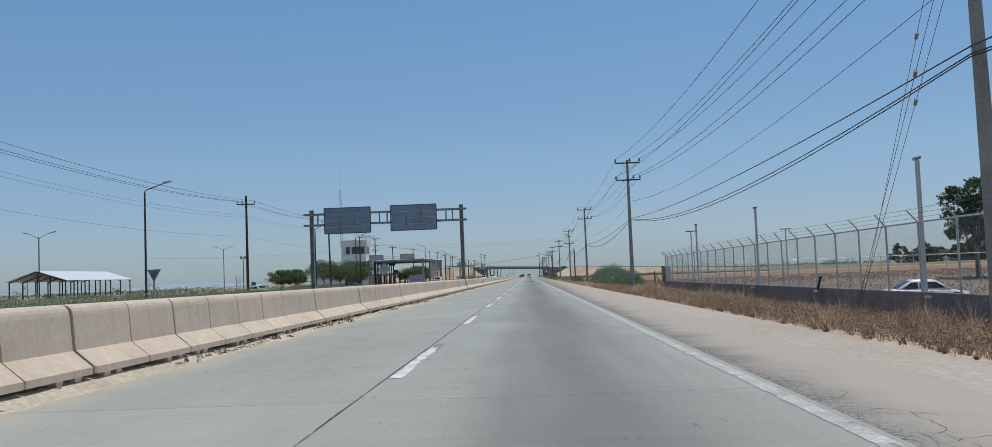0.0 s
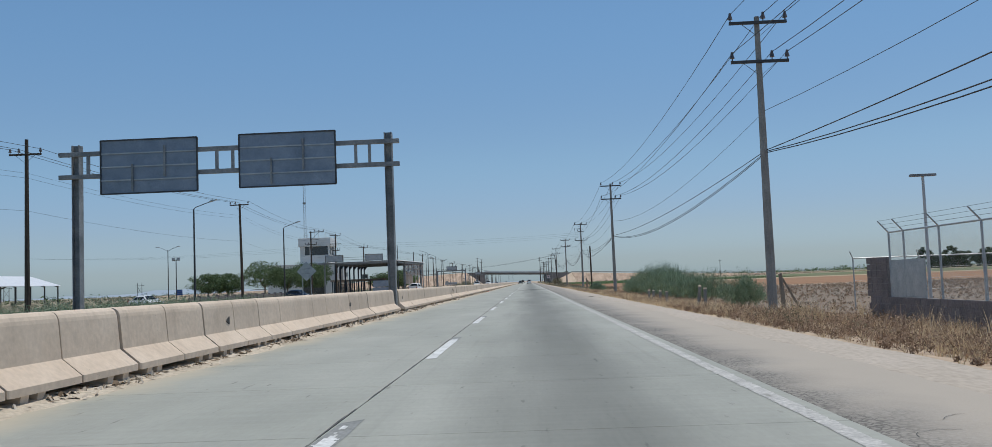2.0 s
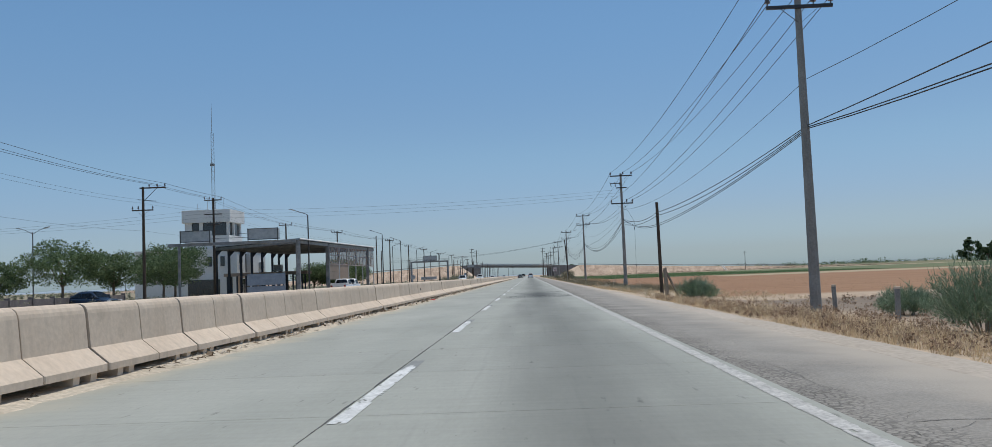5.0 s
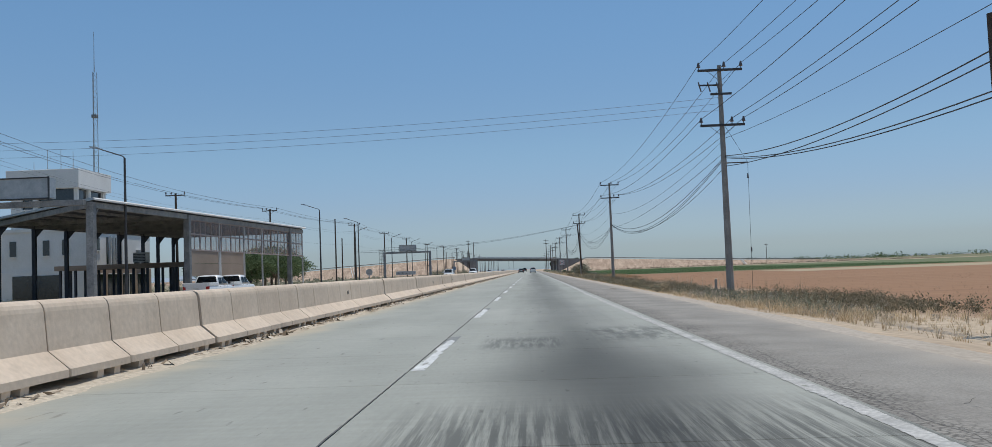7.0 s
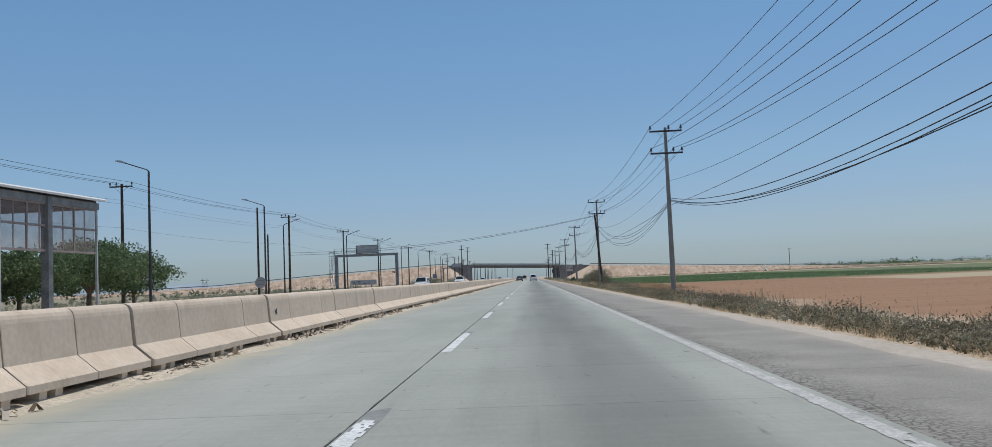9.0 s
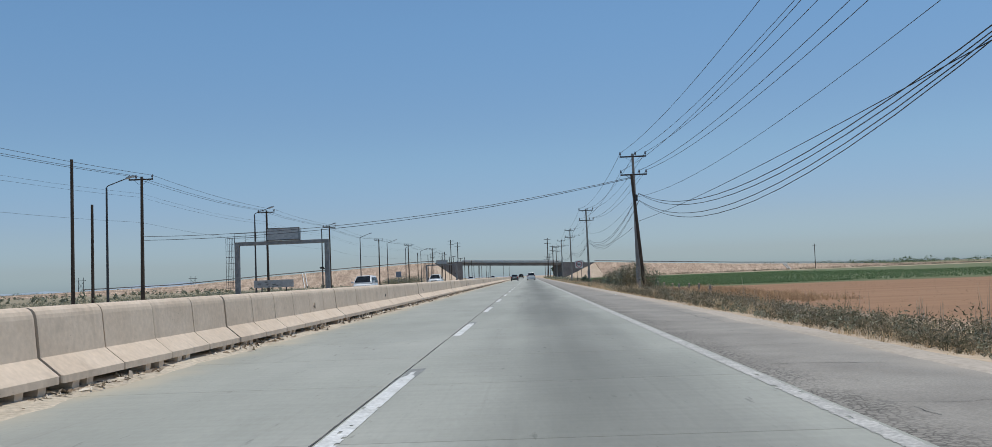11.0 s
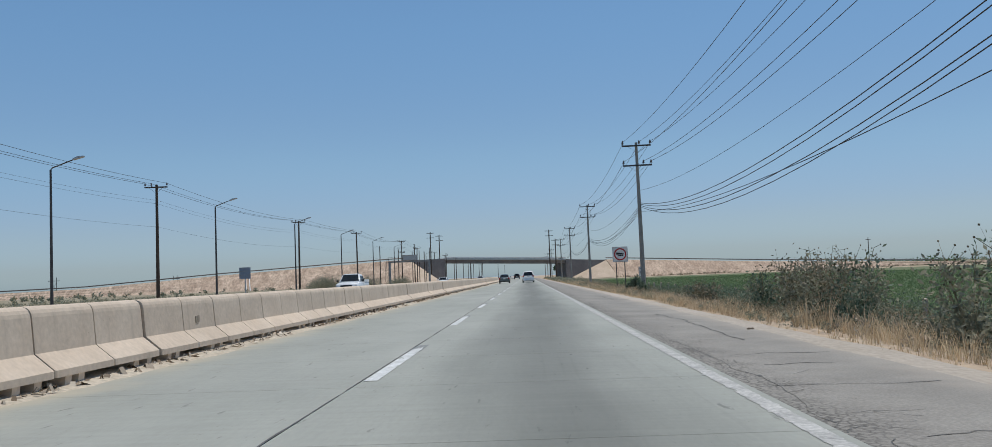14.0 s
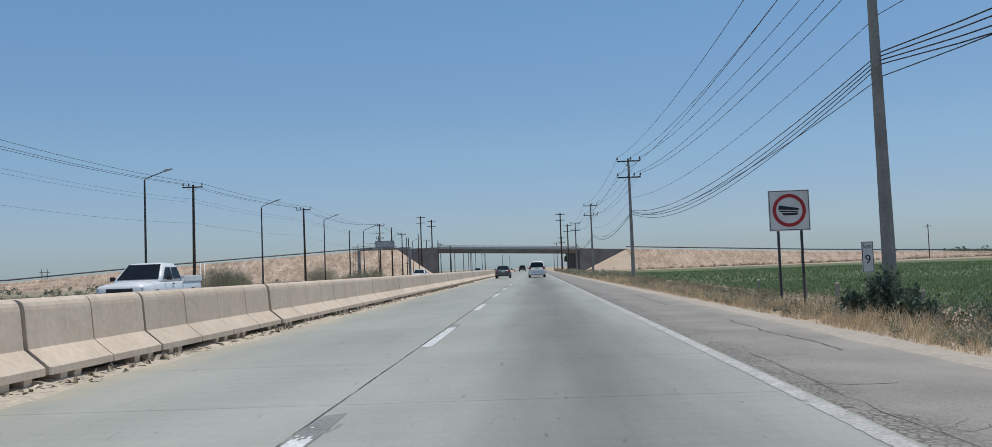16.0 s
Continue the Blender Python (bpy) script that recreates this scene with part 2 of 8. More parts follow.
    smr.inputs[3].default_value, smr.inputs[4].default_value = 1.0, 0.62
    l.new(sp.outputs[0], smr.inputs[0])
    k2 = n.new("ShaderNodeMath")
    k2.operation = "MULTIPLY"
    l.new(k.outputs[0], k2.inputs[0])
    l.new(smr.outputs[0], k2.inputs[1])
    out = n.new("ShaderNodeVectorMath")
    out.operation = "SCALE"
    # yellowish sand blown on from the barrier's foot
    sn = n.new("ShaderNodeTexNoise")
    sn.inputs["Scale"].default_value, sn.inputs["Detail"].default_value = 0.7, 6.0
    l.new(geo.outputs["Position"], sn.inputs["Vector"])
    sa = n.new("ShaderNodeMath")
    sa.operation = "MULTIPLY_ADD"
    sa.inputs[1].default_value = 1.7
    l.new(sn.outputs[0], sa.inputs[0])
    l.new(sep.outputs[0], sa.inputs[2])
    sf = n.new("ShaderNodeMapRange")
    sf.interpolation_type = "SMOOTHSTEP"
    sf.inputs[1].default_value, sf.inputs[2].default_value = -4.5, -3.5
    sf.inputs[3].default_value, sf.inputs[4].default_value = 0.85, 0.0
    l.new(sa.outputs[0], sf.inputs[0])
    sm = n.new("ShaderNodeMix")
    sm.data_type = "RGBA"
    l.new(sf.outputs[0], sm.inputs["Factor"])
    l.new(out.outputs[0], sm.inputs["A"])
    sm.inputs["B"].default_value = (0.46, 0.405, 0.305, 1)
    l.new(src, out.inputs[0])
    l.new(k2.outputs[0], out.inputs["Scale"])
    l.new(sm.outputs["Result"], b.inputs["Base Color"])
    return m


def asphalt_mat():
    """Old asphalt, broken and dark beside the paint, dusted pale farther out."""
    m = mat("old_asphalt", (0.25, 0.232, 0.205), (0.32, 0.298, 0.263), 0.6, 0.92, 0, 0.3, 40, 0.16, 0.2)
    n, l = m.node_tree.nodes, m.node_tree.links
    b = n["Principled BSDF"]
    src = b.inputs["Base Color"].links[0].from_socket
    geo = n.new("ShaderNodeNewGeometry")
    sep = n.new("ShaderNodeSeparateXYZ")
    l.new(geo.outputs["Position"], sep.inputs[0])
    # crumbled strip of darker stones next to the concrete
    vo = n.new("ShaderNodeTexVoronoi")
    vo.feature = "DISTANCE_TO_EDGE"
    vo.inputs["Scale"].default_value = 13.0
    l.new(geo.outputs["Position"], vo.inputs["Vector"])
    cr = n.new("ShaderNodeMapRange")
    cr.inputs[1].default_value, cr.inputs[2].default_value = 0.0, 0.16
    cr.inputs[3].default_value, cr.inputs[4].default_value = 0.34, 1.0
    l.new(vo.outputs["Distance"], cr.inputs[0])
    nz = n.new("ShaderNodeTexNoise")
    nz.inputs["Scale"].default_value, nz.inputs["Detail"].default_value = 0.8, 6.0
    l.new(geo.outputs["Position"], nz.inputs["Vector"])
    w = n.new("ShaderNodeMath")
    w.operation = "MULTIPLY_ADD"
    w.inputs[1].default_value = 1.3
    l.new(nz.outputs[0], w.inputs[0])
    l.new(sep.outputs[0], w.inputs[2])
    near = n.new("ShaderNodeMapRange")
    near.inputs[1].default_value, near.inputs[2].default_value = 3.15, 3.75
    near.inputs[3].default_value, near.inputs[4].default_value = 0.9, 0.0
    l.new(w.outputs[0], near.inputs[0])
    km = n.new("ShaderNodeMix")
    km.inputs["A"].default_value = 1.0
    l.new(near.outputs[0], km.inputs["Factor"])
    l.new(cr.outputs[0], km.inputs["B"])
    sc = n.new("ShaderNodeVectorMath")
    sc.operation = "SCALE"
    l.new(src, sc.inputs[0])
    l.new(km.outputs["Result"], sc.inputs["Scale"])
    # dust: wide at the start of the stretch, only the rim later
    ed = n.new("ShaderNodeMapRange")
    ed.inputs[1].default_value, ed.inputs[2].default_value = 40.0, 175.0
    ed.inputs[3].default_value, ed.inputs[4].default_value = 3.45, 5.15
    l.new(sep.outputs[1], ed.inputs[0])
    d = n.new("ShaderNodeMath")
    d.operation = "SUBTRACT"
    l.new(w.outputs[0], d.inputs[0])
    l.new(ed.outputs[0], d.inputs[1])
    df = n.new("ShaderNodeMapRange")
    df.interpolation_type = "SMOOTHSTEP"
    df.inputs[1].default_value, df.inputs[2].default_value = -0.5, 0.7
    df.inputs[3].default_value, df.inputs[4].default_value = 0.0, 0.9
    l.new(d.outputs[0], df.inputs[0])
    mix = n.new("ShaderNodeMix")
    mix.data_type = "RGBA"
    l.new(df.outputs[0], mix.inputs["Factor"])
    l.new(sc.outputs[0], mix.inputs["A"])
    mix.inputs["B"].default_value = (0.43, 0.378, 0.315, 1)
    l.new(mix.outputs["Result"], b.inputs["Base Color"])
    return m


M = {
    "slab": road_mat("road_concrete", (0.312, 0.316, 0.273), (0.368, 0.368, 0.322)),
    "far_road": mat("far_concrete", (0.30, 0.31, 0.29), (0.36, 0.36, 0.34), 0.3),
    "joint": mat("joint_filler", (0.09, 0.09, 0.085), (0.14, 0.135, 0.12), 2.0),
    "asphalt": asphalt_mat(),
    "crack": mat("crack_filler", (0.09, 0.085, 0.075), (0.165, 0.155, 0.14), 3.0),
    "paint": mat("worn_white_paint", (0.72, 0.72, 0.70), (0.52, 0.52, 0.49), 2.5, 0.7, 0, 0.2, 25, 0.2),
    "edge_paint": mat("dirty_edge_paint", (0.53, 0.515, 0.48), (0.37, 0.36, 0.335), 2.2, 0.8, 0, 0.3, 25, 0.25),
    "dirt": mat("sandy_dirt", (0.45, 0.385, 0.3), (0.54, 0.47, 0.375), 0.7, 0.95, 0, 0.6, 14, 0.2, 0.1),
    "sand": mat("pinkish_sand", (0.41, 0.355, 0.29), (0.47, 0.41, 0.345), 0.5, 0.95, 0, 0.4, 16, 0.12, 0.1, (1, 0.4, 1)),
    "barrier": barrier_mat(),
    "pole": mat("pole_concrete", (0.23, 0.222, 0.205), (0.31, 0.3, 0.275), 1.2, 0.9, 0, 0.2, 20, 0.15, 0.2),
    "wood": mat("creosoted_wood", (0.055, 0.042, 0.034), (0.10, 0.078, 0.06), 2.0, 0.9, 0, 0.5, 14, 0.35, 0.2, (4, 4, 0.4)),
    "greywood": mat("weathered_wood", (0.22, 0.17, 0.13), (0.32, 0.27, 0.21), 2.0, 0.9, 0, 0.5, 14, 0.35, 0.2, (4, 4, 0.4)),
    "iron": mat("dark_steel", (0.06, 0.06, 0.062), (0.10, 0.10, 0.10), 2.0, 0.55, 0.6, 0.05, 30, 0.15),
    "galv": mat("galvanised_steel", (0.36, 0.38, 0.39), (0.48, 0.49, 0.49), 3.0, 0.5, 0.7, 0.05, 25, 0.15),
    "steel": mat("painted_grey_steel", (0.17, 0.18, 0.185), (0.30, 0.305, 0.30), 1.4, 0.6, 0.1, 0.06, 14, 0.2),
    "signback": mat("sign_back", (0.20, 0.245, 0.30), (0.26, 0.31, 0.37), 1.5, 0.55, 0.3, 0.05, 20, 0.12),
    "porcelain": plain("insulator_porcelain", (0.10, 0.085, 0.08), 0.3),
    "cable": plain("cable_black", (0.035, 0.035, 0.037), 0.6),
    "white": mat("white_wall_paint", (0.74, 0.73, 0.70), (0.66, 0.65, 0.61), 0.4, 0.9, 0, 0.1, 12, 0.06, 0.2),
    "glass": plain("dark_glass", (0.02, 0.025, 0.03), 0.06, 0, 0.8),
    "sheet": mat("roof_sheet", (0.74, 0.75, 0.76), (0.8, 0.8, 0.8), 0.6, 0.45, 0.3, 0.1, 8, 0.08),
    "roofshade": mat("shaded_roof_underside", (0.045, 0.052, 0.065), (0.075, 0.085, 0.1), 0.6, 0.8, 0.1, 0.1, 8, 0.15),
    "screen": see_through("mesh_screen", (0.30, 0.225, 0.20), 0.33),
    "panel": mat("brown_panel", (0.34, 0.265, 0.205), (0.28, 0.215, 0.165), 0.5, 0.8, 0, 0.1, 12, 0.1),
    "block": mat("grey_block", (0.17, 0.15, 0.145), (0.24, 0.21, 0.20), 1.5, 0.95, 0, 0.4, 18, 0.2, 0.1),
    "mortar": mat("mortar", (0.20, 0.18, 0.17), (0.26, 0.235, 0.22), 2.0, 0.95),
    "tyre": plain("tyre_rubber", (0.02, 0.02, 0.021), 0.8),
    "rim": plain("wheel_rim", (0.45, 0.46, 0.47), 0.35, 0.8),
    "carwhite": plain("white_car_paint", (0.78, 0.79, 0.79), 0.25),
    "carblue": plain("dark_blue_car_paint", (0.02, 0.035, 0.065), 0.2),
    "cargreen": plain("dark_grey_green_car_paint", (0.10, 0.12, 0.12), 0.25),
    "carsilver": plain("silver_car_paint", (0.55, 0.57, 0.58), 0.3, 0.4),
    "redlens": plain("red_lens", (0.35, 0.02, 0.015), 0.2),
    "clearlens": plain("clear_lens", (0.7, 0.7, 0.68), 0.15),
    "plate": plain("plate_white", (0.65, 0.65, 0.62), 0.4),
    "black": plain("black_plastic", (0.02, 0.02, 0.02), 0.5),
    "signwhite": plain("sign_white", (0.74, 0.74, 0.72), 0.45),
    "signred": plain("sign_red", (0.42, 0.02, 0.025), 0.45),
    "signblack": plain("sign_black", (0.015, 0.015, 0.015), 0.5),
    "signblue": plain("sign_blue", (0.03, 0.09, 0.30), 0.45),
    "bark": mat("bark", (0.16, 0.125, 0.095), (0.24, 0.19, 0.15), 4.0, 0.95, 0, 0.6, 20, 0.3, 0.1),
    "leaf": leafmat("tree_leaf", (0.085, 0.13, 0.062), (0.175, 0.235, 0.12)),
    "darkleaf": leafmat("dark_tree_leaf", (0.045, 0.075, 0.036), (0.09, 0.125, 0.06)),
    "greenbush": leafmat("green_bush_leaf", (0.155, 0.22, 0.135), (0.27, 0.345, 0.235)),
    "sage": leafmat("grey_green_leaf", (0.19, 0.2, 0.14), (0.35, 0.34, 0.245)),
    "drygrass": leafmat("dry_grass", (0.45, 0.33, 0.2), (0.68, 0.55, 0.37)),
    "brownweed": leafmat("brown_weed", (0.19, 0.125, 0.085), (0.43, 0.31, 0.215)),
    "darkweed": leafmat("dark_weed", (0.115, 0.11, 0.068), (0.30, 0.252, 0.172)),
    "crop": leafmat("crop_leaf", (0.1, 0.16, 0.075), (0.17, 0.245, 0.12)),
    "bank": mat("embankment_soil", (0.37, 0.27, 0.20), (0.55, 0.42, 0.318), 0.5, 0.95, 0, 1.0, 2.2, 0.28, 0.1, (1, 0.5, 0.4)),
    "stone": mat("slope_paving", (0.50, 0.39, 0.29), (0.58, 0.46, 0.35), 0.3, 0.9, 0, 0.3, 5, 0.15, 0.1),
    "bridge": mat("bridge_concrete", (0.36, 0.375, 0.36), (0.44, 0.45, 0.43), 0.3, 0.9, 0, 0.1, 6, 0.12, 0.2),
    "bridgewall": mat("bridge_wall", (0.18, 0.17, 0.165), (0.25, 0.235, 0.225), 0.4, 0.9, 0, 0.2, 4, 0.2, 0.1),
    "hills": mat("hazed_hills", (0.30, 0.36, 0.42), (0.33, 0.39, 0.44), 0.002, 1.0, 0, 0, 0.01, 0.05, 0.0),
    "litter": mat("dry_litter", (0.20, 0.15, 0.105), (0.56, 0.49, 0.40), 0.8, 0.9, 0, 0, 3, 0.3, 0.1, island=True),
    "greyweed": leafmat("grey_dead_weed", (0.30, 0.26, 0.205), (0.52, 0.46, 0.365)),
    "orangegrass": leafmat("orange_dead_grass", (0.36, 0.235, 0.135), (0.58, 0.41, 0.25)),
    "leafygreen": leafmat("blue_green_weed_leaf", (0.085, 0.125, 0.085), (0.19, 0.235, 0.165)),
    "seal": mat("joint_seal", (0.085, 0.085, 0.08), (0.15, 0.145, 0.135), 3.0, 0.85, 0, 0.3, 20, 0.2),
    "ghost": mat("worn_paint_ghost", (0.20, 0.205, 0.195), (0.27, 0.275, 0.26), 3.0, 0.8, 0, 0.1, 25, 0.2),
    "mullion": mat("pinkish_brown_paint", (0.30, 0.245, 0.225), (0.36, 0.30, 0.275), 1.0, 0.7, 0, 0.05, 20, 0.1),
    "lamppost": mat("pale_steel_post", (0.46, 0.46, 0.45), (0.56, 0.56, 0.55), 1.5, 0.6, 0.1, 0.05, 20, 0.08),
    "red": plain("red_plastic", (0.45, 0.02, 0.02), 0.5),
}


def ground_mat():
    """Bare soil, with the brown stubble field, the green field and pale tracks as patches of the plan."""
    m = mat("ground_soil", (0.40, 0.30, 0.215), (0.50, 0.40, 0.29), 0.08, 0.95, 0, 0.5, 3.0, 0.18, 0.1)
    n, l = m.node_tree.nodes, m.node_tree.links
    b = n["Principled BSDF"]
    col = b.inputs["Base Color"].links[0].from_socket
    geo = n.new("ShaderNodeNewGeometry")
    sep = n.new("ShaderNodeSeparateXYZ")
    nz = n.new("ShaderNodeTexNoise")
    nz.inputs["Scale"].default_value, nz.inputs["Detail"].default_value = 0.05, 5.0
    l.new(geo.outputs["Position"], nz.inputs["Vector"])
    wob = n.new("ShaderNodeVectorMath")
    wob.operation = "MULTIPLY_ADD"
    wob.inputs[1].default_value = (10, 10, 0)
    l.new(nz.outputs["Color"], wob.inputs[0])
    l.new(geo.outputs["Position"], wob.inputs[2])
    l.new(wob.outputs[0], sep.inputs[0])

    # ploughing and wheel tracks run across the fields
    furrow = n.new("ShaderNodeVectorMath")
    furrow.operation = "MULTIPLY"
    furrow.inputs[1].default_value = (0.10, 1.0, 1.0)
    l.new(geo.outputs["Position"], furrow.inputs[0])

    def band(socket, lo, hi, soft):
        a = n.new("ShaderNodeMapRange")
        a.inputs[1].default_value, a.inputs[2].default_value = lo - soft, lo + soft
        l.new(socket, a.inputs[0])
        c = n.new("ShaderNodeMapRange")
        c.inputs[1].default_value, c.inputs[2].default_value = hi - soft, hi + soft
        c.inputs[3].default_value, c.inputs[4].default_value = 1, 0
        l.new(socket, c.inputs[0])
        p = n.new("ShaderNodeMath")
        p.operation = "MULTIPLY"
        l.new(a.outputs[0], p.inputs[0])
        l.new(c.outputs[0], p.inputs[1])
        return p.outputs[0]

    def patch(col, x, y, colour, colour2, soft=1.5, strength=0.9):
        p = n.new("ShaderNodeMath")
        p.operation = "MULTIPLY"
        l.new(band(sep.outputs[0], x[0] + 5, x[1] + 5, soft), p.inputs[0])
        l.new(band(sep.outputs[1], y[0] + 5, y[1] + 5, soft), p.inputs[1])
        q = n.new("ShaderNodeMath")
        q.operation = "MULTIPLY"
        q.inputs[1].default_value = strength
        l.new(p.outputs[0], q.inputs[0])
        two = n.new("ShaderNodeMix")
        two.data_type = "RGBA"
        two.inputs["A"].default_value, two.inputs["B"].default_value = (*colour, 1), (*colour2, 1)
        f = n.new("ShaderNodeTexNoise")
        f.inputs["Scale"].default_value, f.inputs["Detail"].default_value = 0.5, 7.0
        l.new(furrow.outputs[0], f.inputs["Vector"])
        l.new(f.outputs[0], two.inputs["Factor"])
        mix = n.new("ShaderNodeMix")
        mix.data_type = "RGBA"
        l.new(q.outputs[0], mix.inputs["Factor"])
        l.new(col, mix.inputs["A"])
        l.new(two.outputs["Result"], mix.inputs["B"])
        return mix.outputs["Result"]

    col = patch(col, (12, 900), (165, 345), (0.215, 0.115, 0.066), (0.36, 0.208, 0.12))
    col = patch(col, (13, 900), (332, 588), (0.10, 0.135, 0.065), (0.15, 0.18, 0.095))
    col = patch(col, (40, 900), (290, 322), (0.36, 0.30, 0.20), (0.47, 0.40, 0.28))
    col = patch(col, (11, 120), (-20, 158), (0.15, 0.12, 0.095), (0.27, 0.215, 0.165))
    col = patch(col, (120, 1500), (40, 165), (0.12, 0.16, 0.07), (0.26, 0.22, 0.13))
    col = patch(col, (60, 1500), (640, 2500), (0.13, 0.15, 0.08), (0.22, 0.20, 0.12), 30)
    col = patch(col, (-2500, -30), (-100, 3000), (0.19, 0.18, 0.12), (0.36, 0.30, 0.215), 6)
    col = patch(col, (-62, -19.5), (-100, 130), (0.15, 0.165, 0.10), (0.26, 0.25, 0.16), 3)
    l.new(col, b.inputs["Base Color"])
    return m


M["ground"] = ground_mat()


# ---- mesh helpers ----
def bm_new():
    return bmesh.new()


def box(bm, x0, x1, y0, y1, z0, z1, bevel=0.0):
    r = bmesh.ops.create_cube(bm, size=1.0, matrix=Matrix.Translation(((x0 + x1) / 2, (y0 + y1) / 2, (z0 + z1) / 2)) @ Matrix.Diagonal((x1 - x0, y1 - y0, z1 - z0, 1)))
    if bevel:
        es = list({e for v in r["verts"] for e in v.link_edges})
        bmesh.ops.bevel(bm, geom=es, offset=bevel, segments=2, affect="EDGES", profile=0.6)
    return bm


def rod(bm, p0, p1, r0, r1=None, seg=8):
    p0, p1 = Vector(p0), Vector(p1)
    r1 = r0 if r1 is None else r1
    d = p1 - p0
    m = Matrix.Translation((p0 + p1) / 2) @ d.to_track_quat("Z", "Y").to_matrix().to_4x4()
    bmesh.ops.create_cone(bm, cap_ends=True, segments=seg, radius1=r0, radius2=r1, depth=d.length, matrix=m)
    return bm


def bar(bm, p0, p1, w, h):
    """A square bar between two points."""
    p0, p1 = Vector(p0), Vector(p1)
    d = p1 - p0
    m = Matrix.Translation((p0 + p1) / 2) @ d.to_track_quat("Z", "Y").to_matrix().to_4x4() @ Matrix.Diagonal((w, h, d.length, 1))
    bmesh.ops.create_cube(bm, size=1.0, matrix=m)
    return bm


def prism(bm, outline, a, b, axis="y"):
    """A closed outline of (u, w) drawn out from a to b. axis y: (x, z); axis x: (y, z); axis z: (x, y)."""
    def pt(u, w, s):
        return {"y": (u, s, w), "x": (s, u, w), "z": (u, w, s)}[axis]
    lo = [bm.verts.new(pt(u, w, a)) for u, w in outline]
    hi = [bm.verts.new(pt(u, w, b)) for u, w in outline]
    k = len(outline)
    bm.faces.new(lo)
    bm.faces.new(hi[::-1])
    for i in range(k):
        bm.faces.new((lo[i], hi[i], hi[(i + 1) % k], lo[(i + 1) % k]))
    bmesh.ops.recalc_face_normals(bm, faces=bm.faces)
    return bm


def tube(bm, pts, r, seg=4):
    rings = []
    for i, p in enumerate(pts):
        p = Vector(p)
        d = (Vector(pts[min(i + 1, len(pts) - 1)]) - Vector(pts[max(i - 1, 0)])).normalized()
        s = d.cross(Vector((0, 0, 1)))
        s = s.normalized() if s.length > 1e-4 else Vector((1, 0, 0))
        u = s.cross(d)
        rings.append([bm.verts.new(p + (s * math.cos(2 * math.pi * k / seg) + u * math.sin(2 * math.pi * k / seg)) * r) for k in range(seg)])
    for a, b in zip(rings, rings[1:]):
        for k in range(seg):
            bm.faces.new((a[k], a[(k + 1) % seg], b[(k + 1) % seg], b[k]))
    bm.faces.new(rings[0][::-1])
    bm.faces.new(rings[-1])
    return bm


def mesh_of(name, bm, material, smooth=False):
    me = bpy.data.meshes.new(name)
    bm.to_mesh(me)
    bm.free()
    me.materials.append(material)
    if smooth:
        me.shade_smooth()
    return me


def part(name, bm, material, parent, label="", smooth=False):
    ob = new(name, mesh_of(name, bm, material, smooth))
    ob.parent = parent
    return tagged(ob, label)


def thing(name, label, category, group="", kind="", at=(0, 0, 0), rz=0):
    ob = new(name)
    ob.empty_display_size = 0.2
    ob.matrix_basis = pose(*at, 0, 0, rz)
    return tagged(ob, label, category, group, kind)


def solid(name, bm, material, label, category, group="", kind="", smooth=False):
    return tagged(new(name, mesh_of(name, bm, material, smooth)), label, category, group, kind)


def from_lists(name, verts, faces, material):
    me = bpy.data.meshes.new(name)
    me.from_pydata(verts, [], faces)
    me.materials.append(material)
    return new(name, me)


def dip(x, y):
    """The fenced lot lies lower than the road."""
    u = np.clip((np.asarray(x) - 12.5) / 5.0, 0, 1) * np.clip((100.0 - np.asarray(y)) / 25.0, 0, 1)
    return -0.8 * u * u * (3 - 2 * u)


def ground_z(x, y=0.0):
    xs = (-4500, -60, -24, -20.5, 4.9, 5.5, 7.6, 12, 4500)
    zs = (-0.4, -0.3, -0.15, -0.09, -0.07, -0.10, -0.40, -0.60, -0.60)
    return float(np.interp(x, xs, zs))


rng = np.random.default_rng(7)


def wave(x, y):
    """A smooth uneven field between about -1 and 1."""
    return np.sin(x * 1.3 + 2.0 * np.sin(y * 0.21)) * np.sin(y * 0.47 + 1.7 * np.sin(x * 0.9)) * 0.6 + 0.4 * np.sin(x * 3.1 + y * 1.9) * np.sin(y * 1.3 - x * 0.7)


def on_ground(x, y=200.0):
    xs = (-4500, -60, -24, -20.5, 4.9, 5.5, 7.6, 12, 4500)
    zs = (-0.4, -0.3, -0.15, -0.09, -0.07, -0.10, -0.40, -0.60, -0.60)
    return np.interp(x, xs, zs) + dip(x, y)


